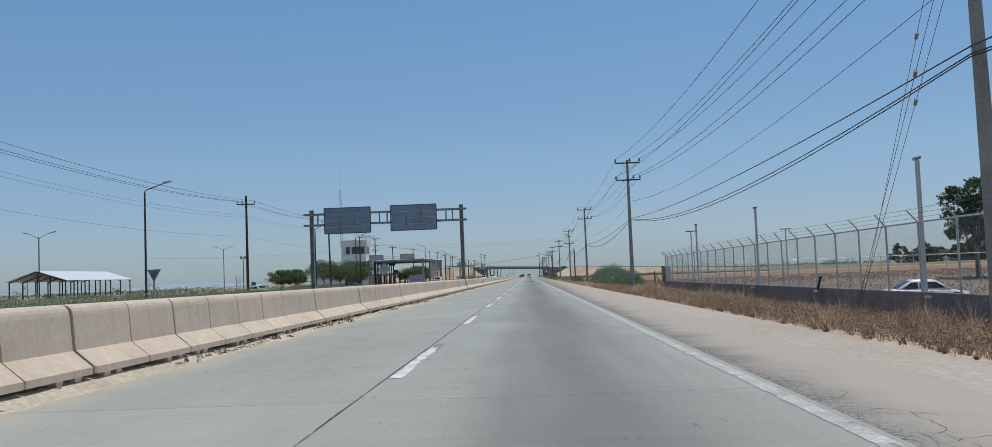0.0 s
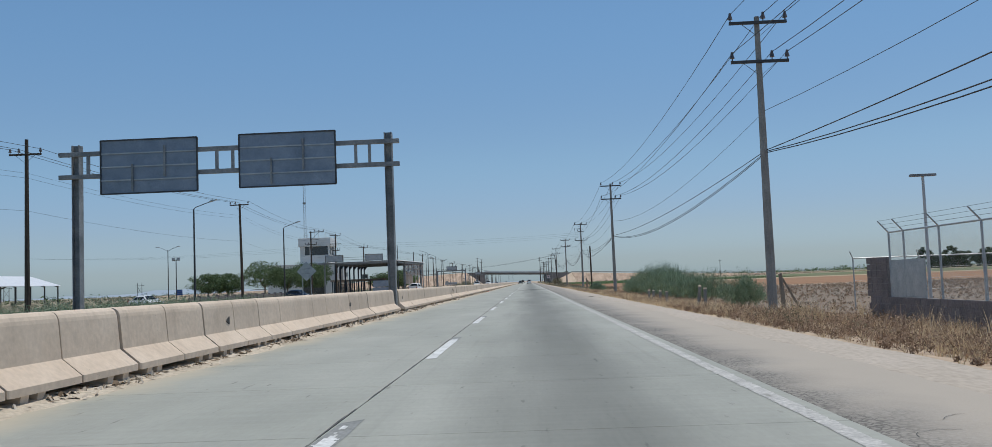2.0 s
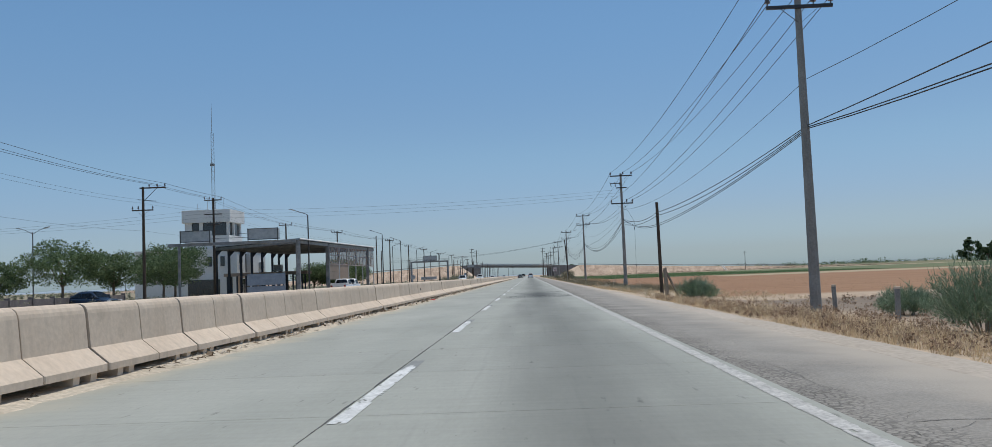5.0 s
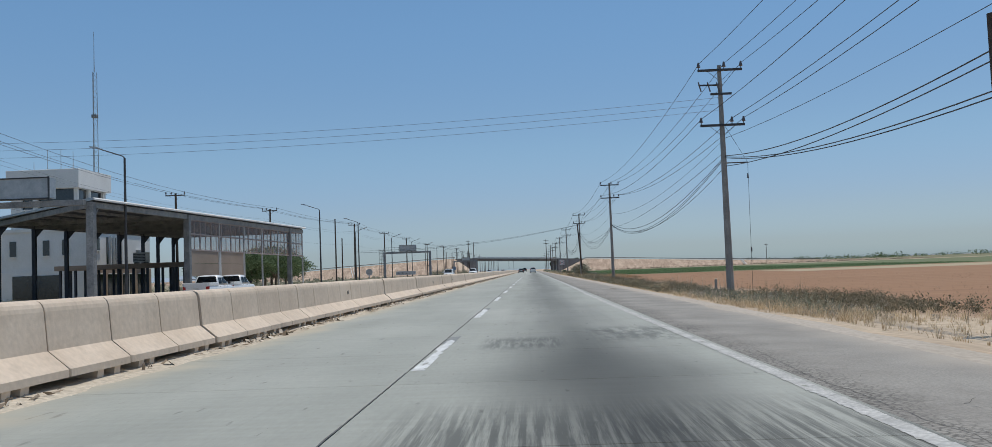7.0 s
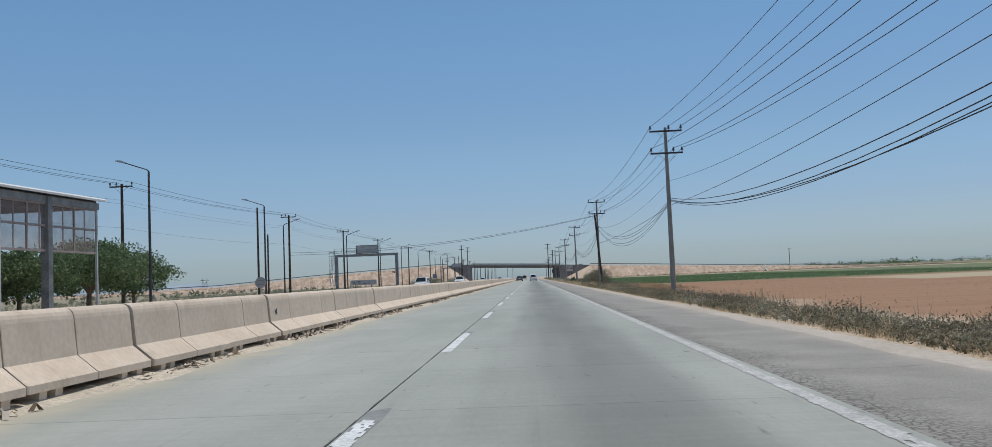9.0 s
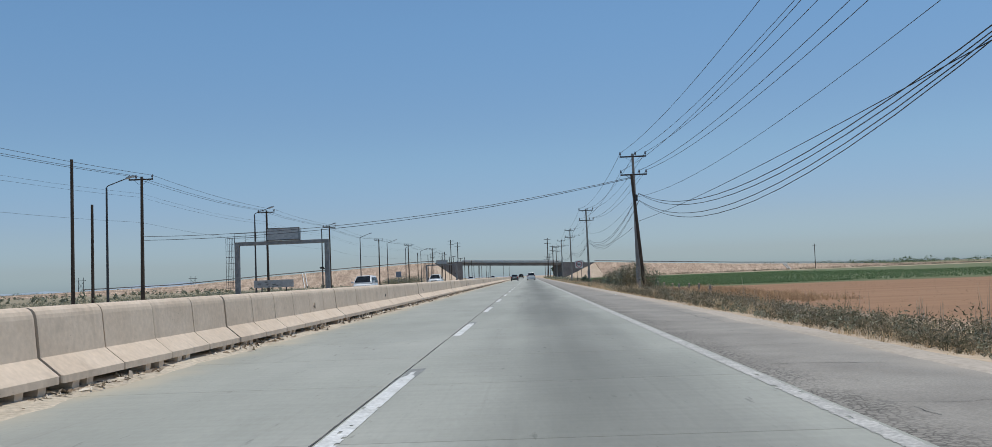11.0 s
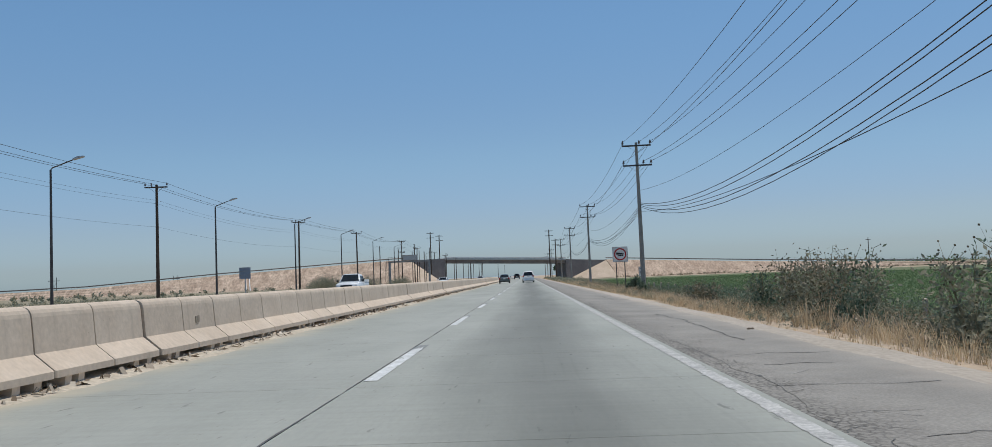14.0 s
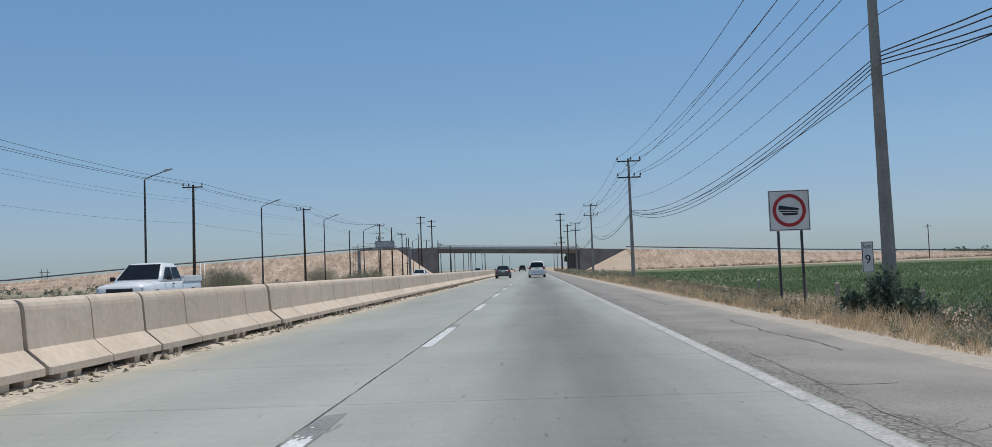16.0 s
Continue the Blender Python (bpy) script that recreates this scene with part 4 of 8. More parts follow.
def build_litter():
    """Curled leaves, paper and clods caught under the barrier."""
    verts, faces = [], []
    for _ in range(13000):
        y = -8 + rng.random() * 440
        if noise.noise(Vector((y * 0.3, 2, 9))) < -0.05 + rng.random() * 0.35:
            continue
        x = -5.40 + abs(rng.normal()) * 0.12
        a, s, h = rng.random() * 6.283, 0.03 + 0.10 * rng.random() ** 2, 0.04 + 0.085 * rng.random() ** 2
        dx, dy = math.cos(a) * s, math.sin(a) * s
        px, py = -dy * 0.5, dx * 0.5
        o = len(verts)
        verts += [(x - dx - px, y - dy - py, 0.006), (x - px * 0.7, y - py * 0.7, h), (x + px * 0.8, y + py * 0.8, h * 0.9), (x - dx + px, y - dy + py, 0.01), (x + dx - px, y + dy - py, 0.006), (x + dx * 0.8 + px, y + dy * 0.8 + py, 0.012)]
        faces += [(o, o + 1, o + 2, o + 3), (o + 1, o + 4, o + 5, o + 2)]
    tagged(from_lists("roadside_litter", verts, faces, M["litter"]), "curled dry leaves and paper scraps under the barrier", "litter", kind="stuff")


build_litter()


# ---- utility poles ----
def insulator(parent, x, z, y=0.0, mat_=None):
    bm = bm_new()
    rod(bm, (x, y, z), (x, y, z + 0.10), 0.022, 0.022, 6)
    rod(bm, (x, y, z + 0.10), (x, y, z + 0.18), 0.095, 0.075, 8)
    rod(bm, (x, y, z + 0.18), (x, y, z + 0.26), 0.075, 0.055, 8)
    rod(bm, (x, y, z + 0.26), (x, y, z + 0.34), 0.055, 0.035, 8)
    part("insulator", bm, M["porcelain"], parent)


def arm(parent, z, half, material, xs, off=0.14):
    bm = bm_new()
    box(bm, -half, half, -off - 0.05, -off + 0.05, z - 0.055, z + 0.055, 0.008)
    a = part("crossarm", bm, material, parent)
    for s in (-1, 1):
        bm = bm_new()
        bar(bm, (s * 0.62, -off, z - 0.03), (s * 0.08, -off, z - 0.48), 0.035, 0.012)
        part("brace", bm, M["iron"], parent)
    for x in xs:
        insulator(parent, x, z + 0.05, -off)
    return a


def concrete_pole(low=8.85, up=10.3, top=10.55, base=-0.55):
    t = thing("utility_pole", "tapered concrete utility pole with two insulated crossarms", "utility pole", "power poles along the right verge")
    bm = bm_new()
    rod(bm, (0, 0, base), (0, 0, top), 0.185, 0.095, 8)
    part("shaft", bm, M["pole"], t)
    arm(t, up, 1.05, M["iron"], (-1.0, 0.2, 1.0))
    arm(t, low, 1.05, M["iron"], (-1.0, 0.45, 1.0))
    return t


R_POLES = [(9.2, 18.1), (8.85, 77.4), (9.05, 139.2), (9.25, 197.8), (9.1, 257.5), (8.66, 314.6), (8.75, 375.2), (9.0, 434.5), (9.3, 494), (9.6, 553), (9.6, 650), (9.6, 715), (9.8, 780)]
pole0 = concrete_pole()
pole0.matrix_basis = pose(8.85, 77.4, 0)
tall_pole = concrete_pole(9.35, 10.72, 10.97)
tall_pole.matrix_basis = pose(*R_POLES[2], 0, 0, -0.18)
wide_pole = concrete_pole(7.65, 10.3, 10.55)
wide_pole.matrix_basis = pose(*R_POLES[3], 0, 0, -0.18)
bm = bm_new()
box(bm, -0.5, 0.5, -0.19, -0.09, 9.1, 9.2, 0.008)
part("short_arm", bm, M["iron"], wide_pole)
for i, (x, y) in enumerate(R_POLES):
    if i in (1, 2, 3):
        continue
    tilt = {0: 1.2, 6: 0.8}.get(i, 0.3)
    copy_thing(pole0, pose(x, y, 0, 0, -tilt * 0.6, 0))


def wood_pole(top=10.05, double=False, base=-0.6, spare=0.25):
    t = thing("utility_pole", "dark creosoted wooden pole with an insulated crossarm", "utility pole", "wooden power poles beyond the far carriageway")
    bm = bm_new()
    rod(bm, (0, 0, base), (0, 0, top + spare), 0.17, 0.105, 9)
    part("shaft", bm, M["wood"], t)
    arm(t, top, 1.0, M["wood"], (-0.95, -0.4, 0.95))
    if double:
        arm(t, top - 1.6, 1.0, M["wood"], ())
        arm(t, top - 2.8, 0.75, M["wood"], (-0.7, -0.3, 0.4, 0.7))
    return t


L_POLES = [(-31, 42), (-30.4, 98.6), (-30.5, 141.0), (-35.5, 193.5), (-35.3, 211.9), (-36.3, 246.6), (-34.1, 272.8), (-31.0, 314), (-31.7, 352), (-31.7, 387), (-32.4, 439.3), (-30.6, 475), (-31.3, 540), (-30.8, 568), (-31, 620), (-31, 660), (-31.5, 720), (-31, 760), (-30, 800), (-31, 845), (-30, 890), (-31, 940)]
lp = wood_pole(spare=0.95)
lp.matrix_basis = pose(*L_POLES[1], 0)
lpd = wood_pole(10.95, double=True)
lpd.matrix_basis = pose(*L_POLES[4], 0)
lpo = wood_pole(8.5, spare=2.2)
lpo.matrix_basis = pose(*L_POLES[3], 0)
bm = bm_new()
box(bm, -0.25, 2.2, -0.19, -0.09, 10.5, 10.62, 0.008)
part("side_arm", bm, M["wood"], lpo, "crossarm reaching out to one side")
for x in (0.65, 1.4, 2.12):
    insulator(lpo, x, 10.6, -0.14)
bm = bm_new()
bar(bm, (0.08, -0.14, 9.3), (1.35, -0.14, 10.5), 0.05, 0.03)
part("brace", bm, M["iron"], lpo)
bm = bm_new()
bar(bm, (-0.45, -0.14, 9.5), (1.3, -0.14, 9.3), 0.05, 0.05)
part("bracket", bm, M["iron"], lpo)
lps = wood_pole()
lps.matrix_basis = pose(*L_POLES[0], 0)
lpt = wood_pole(10.5, spare=0.12)
lpt.matrix_basis = pose(*L_POLES[2], 0, 0, -0.9, 3)
for i, (x, y) in enumerate(L_POLES):
    if i not in (0, 1, 2, 3, 4):
        copy_thing(lpd if i == 12 else lps, pose(x, y, 0, 0, 0.4 * math.sin(i * 2.1), 4 * math.sin(i * 1.7)))


def span(pts_list, sag, r, name, label, mat_=None, n=14):
    bm = bm_new()
    pts = []
    for a, b in zip(pts_list, pts_list[1:]):
        a, b = Vector(a), Vector(b)
        s = sag * ((b - a).length / 60) ** 2
        for i in range(n + 1):
            u = i / n
            p = a.lerp(b, u)
            p.z -= 4 * s * u * (1 - u)
            if pts and (p - pts[-1]).length < 1e-4:
                continue
            pts.append(p)
    tube(bm, pts, r, 4)
    return solid(name, bm, mat_ or M["cable"], label, "cable", "overhead wires")


RL = R_POLES[:10]
back = [(8.9, -42)]
line = back + RL
for dx, z in ((-1.0, 10.63), (0.2, 10.63), (1.0, 10.63), (-1.0, 9.18), (0.45, 9.18), (1.0, 9.18)):
    lift = {3: 0.42 if z > 10 else 0.5, 4: 0 if z > 10 else -1.2}
    span([(x + dx, y - 0.14, z + lift.get(i, 0)) for i, (x, y) in enumerate(line)], 0.95, 0.015, "power_line", "thin black power line strung between concrete poles")
span([(x + 0.12, y, 7.05) for x, y in line], 1.0, 0.010, "telephone_cable", "thin telephone cable on concrete poles")
# telephone cables, tied to the short pole and the leaning pole on the way
NODES = [(8.9, -42), (8.95, 18.1), (8.95, 77.4), (9.1, 139.2), (8.8, 171.7), (9.3, 197.8), (9.2, 257.5), (8.6, 311.45), (8.85, 375.2), (9.1, 434.5), (9.4, 494), (9.7, 553)]


def cable_run(first_, heights, sags, r):
    """One cable from node to node, each span with its own sag."""
    bm = bm_new()
    pts = []
    for k in range(len(heights) - 1):
        (xa, ya), (xb, yb) = NODES[first_ + k], NODES[first_ + k + 1]
        for i in range(17):
            u = i / 16
            if k and not i:
                continue
            pts.append((xa + (xb - xa) * u, ya + (yb - ya) * u, heights[k] + (heights[k + 1] - heights[k]) * u - 4 * sags[k] * u * (1 - u)))
    tube(bm, pts, r, 4)
    solid("telephone_cable", bm, M["cable"], "thick sagging telephone cable tied to roadside poles", "cable", "overhead wires")


cable_run(0, (5.3, 5.3, 5.6, 5.55, 5.0, 6.2, 5.9, 7.1, 6.1, 5.9, 5.9, 5.9), (0.5, 0.5, 0.5, 0.3, 0.45, 1.7, 1.9, 1.8, 1.2, 1.2, 1.2), 0.017)
cable_run(0, (5.1, 5.15, 5.55, 5.5, 4.8, 5.7, 5.8, 7.05, 6.0, 5.8, 5.8, 5.8), (1.0, 1.05, 1.1, 0.4, 0.35, 1.8, 2.05, 1.95, 1.4, 1.4, 1.4), 0.016)
cable_run(0, (5.05, 5.1, 5.5, 5.45, 4.22, 6.15, 5.75, 6.56, 5.9, 5.75, 5.7, 5.7), (1.1, 1.15, 1.15, 0.3, 0.4, 1.9, 2.2, 2.1, 1.5, 1.4, 1.4), 0.016)
cable_run(3, (5.4, 4.1, 6.1, 5.7, 6.52, 5.8, 5.6), (0.3, 0.4, 2.0, 2.4, 2.25, 1.6), 0.015)
cable_run(5, (6.4, 5.45, 5.0, 5.5, 5.5), (0.6, 0.3, 1.0, 1.0), 0.013)
LL = [(-31, -20)] + L_POLES[:14]
LX, LZ = {4: 1.4}, {3: 0.45, 4: 0.55, 5: 0.9, 13: 0.9}
for dx, z, r in ((-0.95, 10.38, 0.014), (-0.4, 10.38, 0.014), (0.95, 10.38, 0.014), (0.1, 8.9, 0.007), (0.1, 8.6, 0.007)):
    span([(x + dx * (0.8 if i == 4 else 1) + (LX.get(i, 0) if z > 10 else 0), y - 0.14, z + LZ.get(i, 0)) for i, (x, y) in enumerate(LL)], 0.8, r, "power_line", "thin black power line strung between wooden poles")
span([(x, y, 6.6) for x, y in LL], 0.7, 0.007, "telephone_cable", "thin sagging telephone cable on wooden poles")
# wires across the road
for i in range(2):
    span([(8.6, 314.5, 8.68 - 0.08 * i), (-31.0, 314.2, 5.45 - 0.3 * i)], 2.4, 0.018, "power_line", "black power line crossing high over the road")
for i in range(3):
    span([(9.1, 197.8, 9.0 - 0.3 * i), (-33.0, 201.5, 9.0 - 0.4 * i), (-90, 206, 8.6)], 1.0, 0.0065, "power_line", "thin wire crossing high over the road")


# ---- street lamps ----
def street_lamp(height=8.6):
    t = thing("street_lamp", "tall dark steel street lamp with one curved arm", "street lamp", "street lamps beyond the far carriageway")
    bm = bm_new()
    rod(bm, (0, 0, -0.4), (0, 0, height - 0.35), 0.095, 0.06, 10)
    part("pole", bm, M["iron"], t)
    bm = bm_new()
    pts = [(0, 0, height - 0.40), (0.03, 0, height - 0.30), (0.12, 0, height - 0.22), (1.45, 0, height + 0.24)]
    tube(bm, pts, 0.035, 6)
    part("arm", bm, M["iron"], t)
    bm = bm_new()
    prism(bm, [(1.35, height + 0.17), (1.95, height + 0.33), (1.97, height + 0.40), (1.6, height + 0.37), (1.35, height + 0.26)], -0.12, 0.12)
    part("lamp_head", bm, M["galv"], t)
    bm = bm_new()
    box(bm, -0.2, 0.2, -0.2, 0.2, -0.4, 0.05, 0.01)
    part("base", bm, M["pole"], t)
    return t


LAMPS = [(-27.5, 65.2, 0), (-27.8, 119.6, 0), (-27.7, 147.5, 0), (-22.83, 204.7, 180), (-22.42, 250.6, 180), (-23.3, 277, 180), (-28.7, 303, 0), (-27.1, 331.6, 0), (-26.86, 360.05, 0), (-27.1, 388.6, 0), (-26.9, 415.6, 0), (-27.3, 444.5, 0), (-27, 471, 0), (-28, 504, 0), (-28, 535, 0), (-28, 566, 0)]
l0 = street_lamp()
l0.matrix_basis = pose(*LAMPS[0][:2], 0, 0, 0, LAMPS[0][2])
for x, y, a in LAMPS[1:]:
    copy_thing(l0, pose(x, y, 0, 0, 0, a))


# ---- sign gantry over the far carriageway ----
def sign_gantry():
    t = thing("sign_gantry", "grey steel overhead gantry carrying two large road signs seen from behind", "sign gantry", at=(0, 83.3, 0))
    t.scale = (1, 1, 0.976)
    for x in (-5.8, -19.6):
        bm = bm_new()
        half = [(0.164, 0.2), (0.136, 0.2), (0.136, 0.012), (-0.136, 0.012), (-0.136, 0.2), (-0.164, 0.2)]
        prism(bm, [(x + u, w) for u, w in half] + [(x - u, -w) for u, w in half], 0, 8.05, "z")
        p = part("post", bm, M["steel"], t)
        bm = bm_new()
        box(bm, x - 0.24, x + 0.24, -0.28, 0.28, 0, 0.04)
        for s in (-1, 1):
            prism(bm, [(x + s * 0.165, 0.04), (x + s * 0.26, 0.04), (x + s * 0.165, 0.35)], -0.02, 0.02)
        part("base_plate", bm, M["steel"], p)
    for z in (7.62, 6.6):
        bm = bm_new()
        box(bm, -20.3, -5.3, -0.30, -0.14, z - 0.1, z + 0.1, 0.01)
        part("beam", bm, M["steel"], t)
    for x in (-19.0, -13.3, -12.6, -7.2, -6.6):
        bm = bm_new()
        box(bm, x - 0.06, x + 0.06, -0.28, -0.16, 6.7, 7.52)
        part("strut", bm, M["steel"], t)
    for x0, x1, z0, z1 in ((-18.35, -14.1, 5.75, 8.15), (-12.25, -8.05, 5.8, 8.17)):
        bm = bm_new()
        box(bm, x0, x1, -0.42, -0.38, z0, z1, 0.006)
        s = part("sign_panel", bm, M["signback"], t, "dark blue-grey back of a big road sign")
        for k in range(1, 4):
            z = z0 + (z1 - z0) * k / 4
            bm = bm_new()
            box(bm, x0 + 0.04, x1 - 0.04, -0.47, -0.42, z - 0.03, z + 0.03)
            part("rail", bm, M["galv"], s)
        for k in range(1, 3):
            x = x0 + (x1 - x0) * k / 3
            bm = bm_new()
            box(bm, x - 0.04, x + 0.04, -0.52, -0.47, z0 + (0.1 if k == 1 else 0.7), z1 - (1.1 if k == 1 else 0.3))
            part("rib", bm, M["steel"], s)
        for k in range(4):
            bm = bm_new()
            if k < 2:
                box(bm, (x0, x1)[k] - 0.03, (x0, x1)[k] + 0.03, -0.46, -0.37, z0, z1)
            else:
                box(bm, x0, x1, -0.46, -0.37, (z0, z1)[k - 2] - 0.03, (z0, z1)[k - 2] + 0.03)
            part("edge_frame", bm, M["iron"], s)
    return t


sign_gantry()


def portal_gantry():
    t = thing("portal_frame", "grey steel portal frame with a sign box and catwalk on top", "portal frame", "portal frames", at=(0.45, 329.4, 0))
    t.scale = (0.965, 0.965, 0.965)
    for x in (-29.7, -20.6):
        bm = bm_new()
        box(bm, x - 0.22, x + 0.22, -0.22, 0.22, -0.3, 5.6, 0.02)
        part("post", bm, M["steel"], t)
    bm = bm_new()
    box(bm, -29.92, -20.38, -0.2, 0.2, 5.25, 5.62, 0.02)
    part("beam", bm, M["steel"], t)
    bm = bm_new()
    box(bm, -26.6, -23.3, -0.35, 0.35, 5.66, 6.85, 0.02)
    sb = part("sign_box", bm, M["galv"], t, "grey metal sign box")
    bm = bm_new()
    for x in (-26.6, -23.3):
        box(bm, x - 0.04, x + 0.04, -0.40, -0.35, 5.62, 6.9)
    for z in (5.7, 6.87):
        box(bm, -26.6, -23.3, -0.40, -0.35, z - 0.03, z + 0.03)
    part("frame", bm, M["iron"], sb)
    for z in (6.05, 6.5):
        bm = bm_new()
        rod(bm, (-29.9, -0.25, z), (-26.6, -0.25, z), 0.022, 0.022, 6)
        part("rail", bm, M["iron"], t)
    for x in (-29.9, -28.8, -27.7, -26.8):
        bm = bm_new()
        rod(bm, (x, -0.25, 5.6), (x, -0.25, 6.5), 0.022, 0.022, 6)
        part("baluster", bm, M["iron"], t)
    for x in (-30.75, -30.4, -30.05):
        for y in (-0.3, 0.3):
            bm = bm_new()
            rod(bm, (x, y, 1.0), (x, y, 6.1), 0.02, 0.02, 5)
            part("ladder_rail", bm, M["iron"], t)
    for k in range(9):
        z = 1.0 + k * 0.63
        bm = bm_new()
        for y in (-0.3, 0.3):
            rod(bm, (-30.75, y, z), (-30.05, y, z), 0.016, 0.016, 5)
        part("ladder_hoop", bm, M["iron"], t)
    bm = bm_new()
    box(bm, -20.95, -20.85, -0.5, -0.1, 2.6, 2.72, 0.01)
    box(bm, -21.3, -20.9, -0.42, -0.28, 2.66, 2.82, 0.02)
    part("camera_box", bm, M["black"], t)
    return t


portal = portal_gantry()
copy_thing(portal, pose(-1.3, 510, 0))


def flat_sign_board():
    t = thing("low_sign_board", "long peeling grey board on short legs", "sign board", at=(-23.7, 325.8, 0))
    t.scale = (0.95, 0.95, 0.95)
    bm = bm_new()
    box(bm, -1.95, 1.95, -0.03, 0.03, 1.0, 1.72, 0.008)
    p = part("board", bm, M["galv"], t)
    for k in range(14):
        bm = bm_new()
        x, z = -1.8 + rng.random() * 2.2, 1.05 + rng.random() * 0.5
        box(bm, x, x + 0.15 + 0.25 * rng.random(), -0.036, -0.032, z, z + 0.05 + 0.1 * rng.random())
        part("peeled_patch", bm, M["steel"], p)
    for x in (-1.2, 1.2):
        bm = bm_new()
        box(bm, x - 0.05, x + 0.05, 0.03, 0.13, -0.4, 1.6)
        part("leg", bm, M["iron"], t)


flat_sign_board()


def back_sign(name, label, at, shape, size, post_h, material="signback", two=False, rz=0):
    """A road sign seen from behind on its posts."""
    t = thing(name, label, "road sign", at=at, rz=rz)
    z = post_h
    s = size / 2
    outl = {"diamond": [(0, z - s * 1.414), (s * 1.414, z), (0, z + s * 1.414), (-s * 1.414, z)], "triangle": [(0, z - s), (s * 1.15, z + s), (-s * 1.15, z + s)],
            "square": [(-s, z - s), (s, z - s), (s, z + s), (-s, z + s)], "round": [(s * math.cos(k * math.pi / 12), z + s * math.sin(k * math.pi / 12)) for k in range(24)]}[shape]
    bm = bm_new()
    prism(bm, outl, -0.012, 0.012)
    part("plate", bm, M[material], t)
    for x in ((-0.3 * size, 0.3 * size) if two else (0,)):
        bm = bm_new()
        box(bm, x - 0.03, x + 0.03, 0.014, 0.07, -0.4, z + (0.2 * s if shape == "diamond" else 0.6 * s))
        part("post", bm, M["galv"], t)
    for dz in (-0.35, 0.35):
        bm = bm_new()
        w = 0.55 * size if shape != "square" else 0.9 * size
        box(bm, -w / 2 * (0.8 if shape == "triangle" else 1), w / 2 * (0.8 if shape == "triangle" else 1), -0.035, -0.014, z + dz * s - 0.02, z + dz * s + 0.02)
        part("stiffener", bm, M["steel"], t)
    return t


back_sign("warning_sign", "grey back of a diamond warning sign on two posts", (-19.4, 123.8, -0.1), "diamond", 1.22, 2.85, "galv", True)
back_sign("yield_sign", "grey back of a triangular sign on a post", (-20.0, 48.5, -0.1), "triangle", 0.66, 2.0, "steel")
back_sign("square_sign", "dark back of a square sign on a post", (-18.0, 367.5, -0.1), "square", 0.74, 2.1, "signback")
back_sign("round_sign", "grey back of a round sign on a post", (-19.3, 262, -0.1), "round", 0.8, 1.6, "galv")
back_sign("blue_sign", "small blue sign on a thin post", (-62, 205, -0.2), "square", 1.0, 1.7, "signblue")


def no_trucks_sign():
    t = thing("no_trucks_sign", "white square sign, red ring, black truck, on two posts", "road sign", at=(7.56, 379.3, 0))
    bm = bm_new()
    box(bm, -0.585, 0.585, -0.012, 0.012, 1.93, 3.10, 0.008)
    p = part("plate", bm, M["signwhite"], t)
    bm = bm_new()
    for k in range(4):
        a = ((-0.565, 0.565, 3.065, 3.08), (-0.565, 0.565, 1.95, 1.965), (-0.565, -0.55, 1.95, 3.08), (0.55, 0.565, 1.95, 3.08))[k]
        box(bm, a[0], a[1], -0.018, -0.014, a[2], a[3])
    part("border", bm, M["signblack"], p)
    bm = bm_new()
    zc, n = 2.515, 40
    inner = [bm.verts.new((0.375 * math.cos(k * 2 * math.pi / n), -0.017, zc + 0.375 * math.sin(k * 2 * math.pi / n))) for k in range(n)]
    outer = [bm.verts.new((0.475 * math.cos(k * 2 * math.pi / n), -0.017, zc + 0.475 * math.sin(k * 2 * math.pi / n))) for k in range(n)]
    for k in range(n):
        bm.faces.new((inner[k], outer[k], outer[(k + 1) % n], inner[(k + 1) % n]))
    part("red_ring", bm, M["signred"], p)
    bm = bm_new()
    prism(bm, [(-0.29, 2.665), (0.27, 2.575), (0.27, 2.515), (-0.31, 2.545)], -0.019, -0.016)
    prism(bm, [(-0.30, 2.515), (0.25, 2.490), (0.25, 2.462), (-0.26, 2.470)], -0.019, -0.016)
    prism(bm, [(-0.22, 2.440), (0.26, 2.440), (0.22, 2.375), (-0.16, 2.372)], -0.019, -0.016)
    part("truck_symbol", bm, M["signblack"], p)
    for x in (-0.33, 0.33):
        bm = bm_new()
        box(bm, x - 0.032, x + 0.032, 0.014, 0.078, -0.6, 2.9)
        part("post", bm, M["iron"], t)


no_trucks_sign()


def text_part(name, body, size, at, material, parent):
    cu = bpy.data.curves.new(name, "FONT")
    cu.body, cu.size, cu.align_x, cu.align_y, cu.extrude = body, size, "CENTER", "CENTER", 0.001
    tmp = new(name, cu)
    deps = bpy.context.evaluated_depsgraph_get()
    me = bpy.data.meshes.new_from_object(tmp.evaluated_get(deps))
    bpy.data.objects.remove(tmp)
    me.materials.clear()
    me.materials.append(material)
    ob = new(name, me)
    ob.parent = parent
    ob.matrix_basis = pose(*at, 90, 0, 0)
    return ob


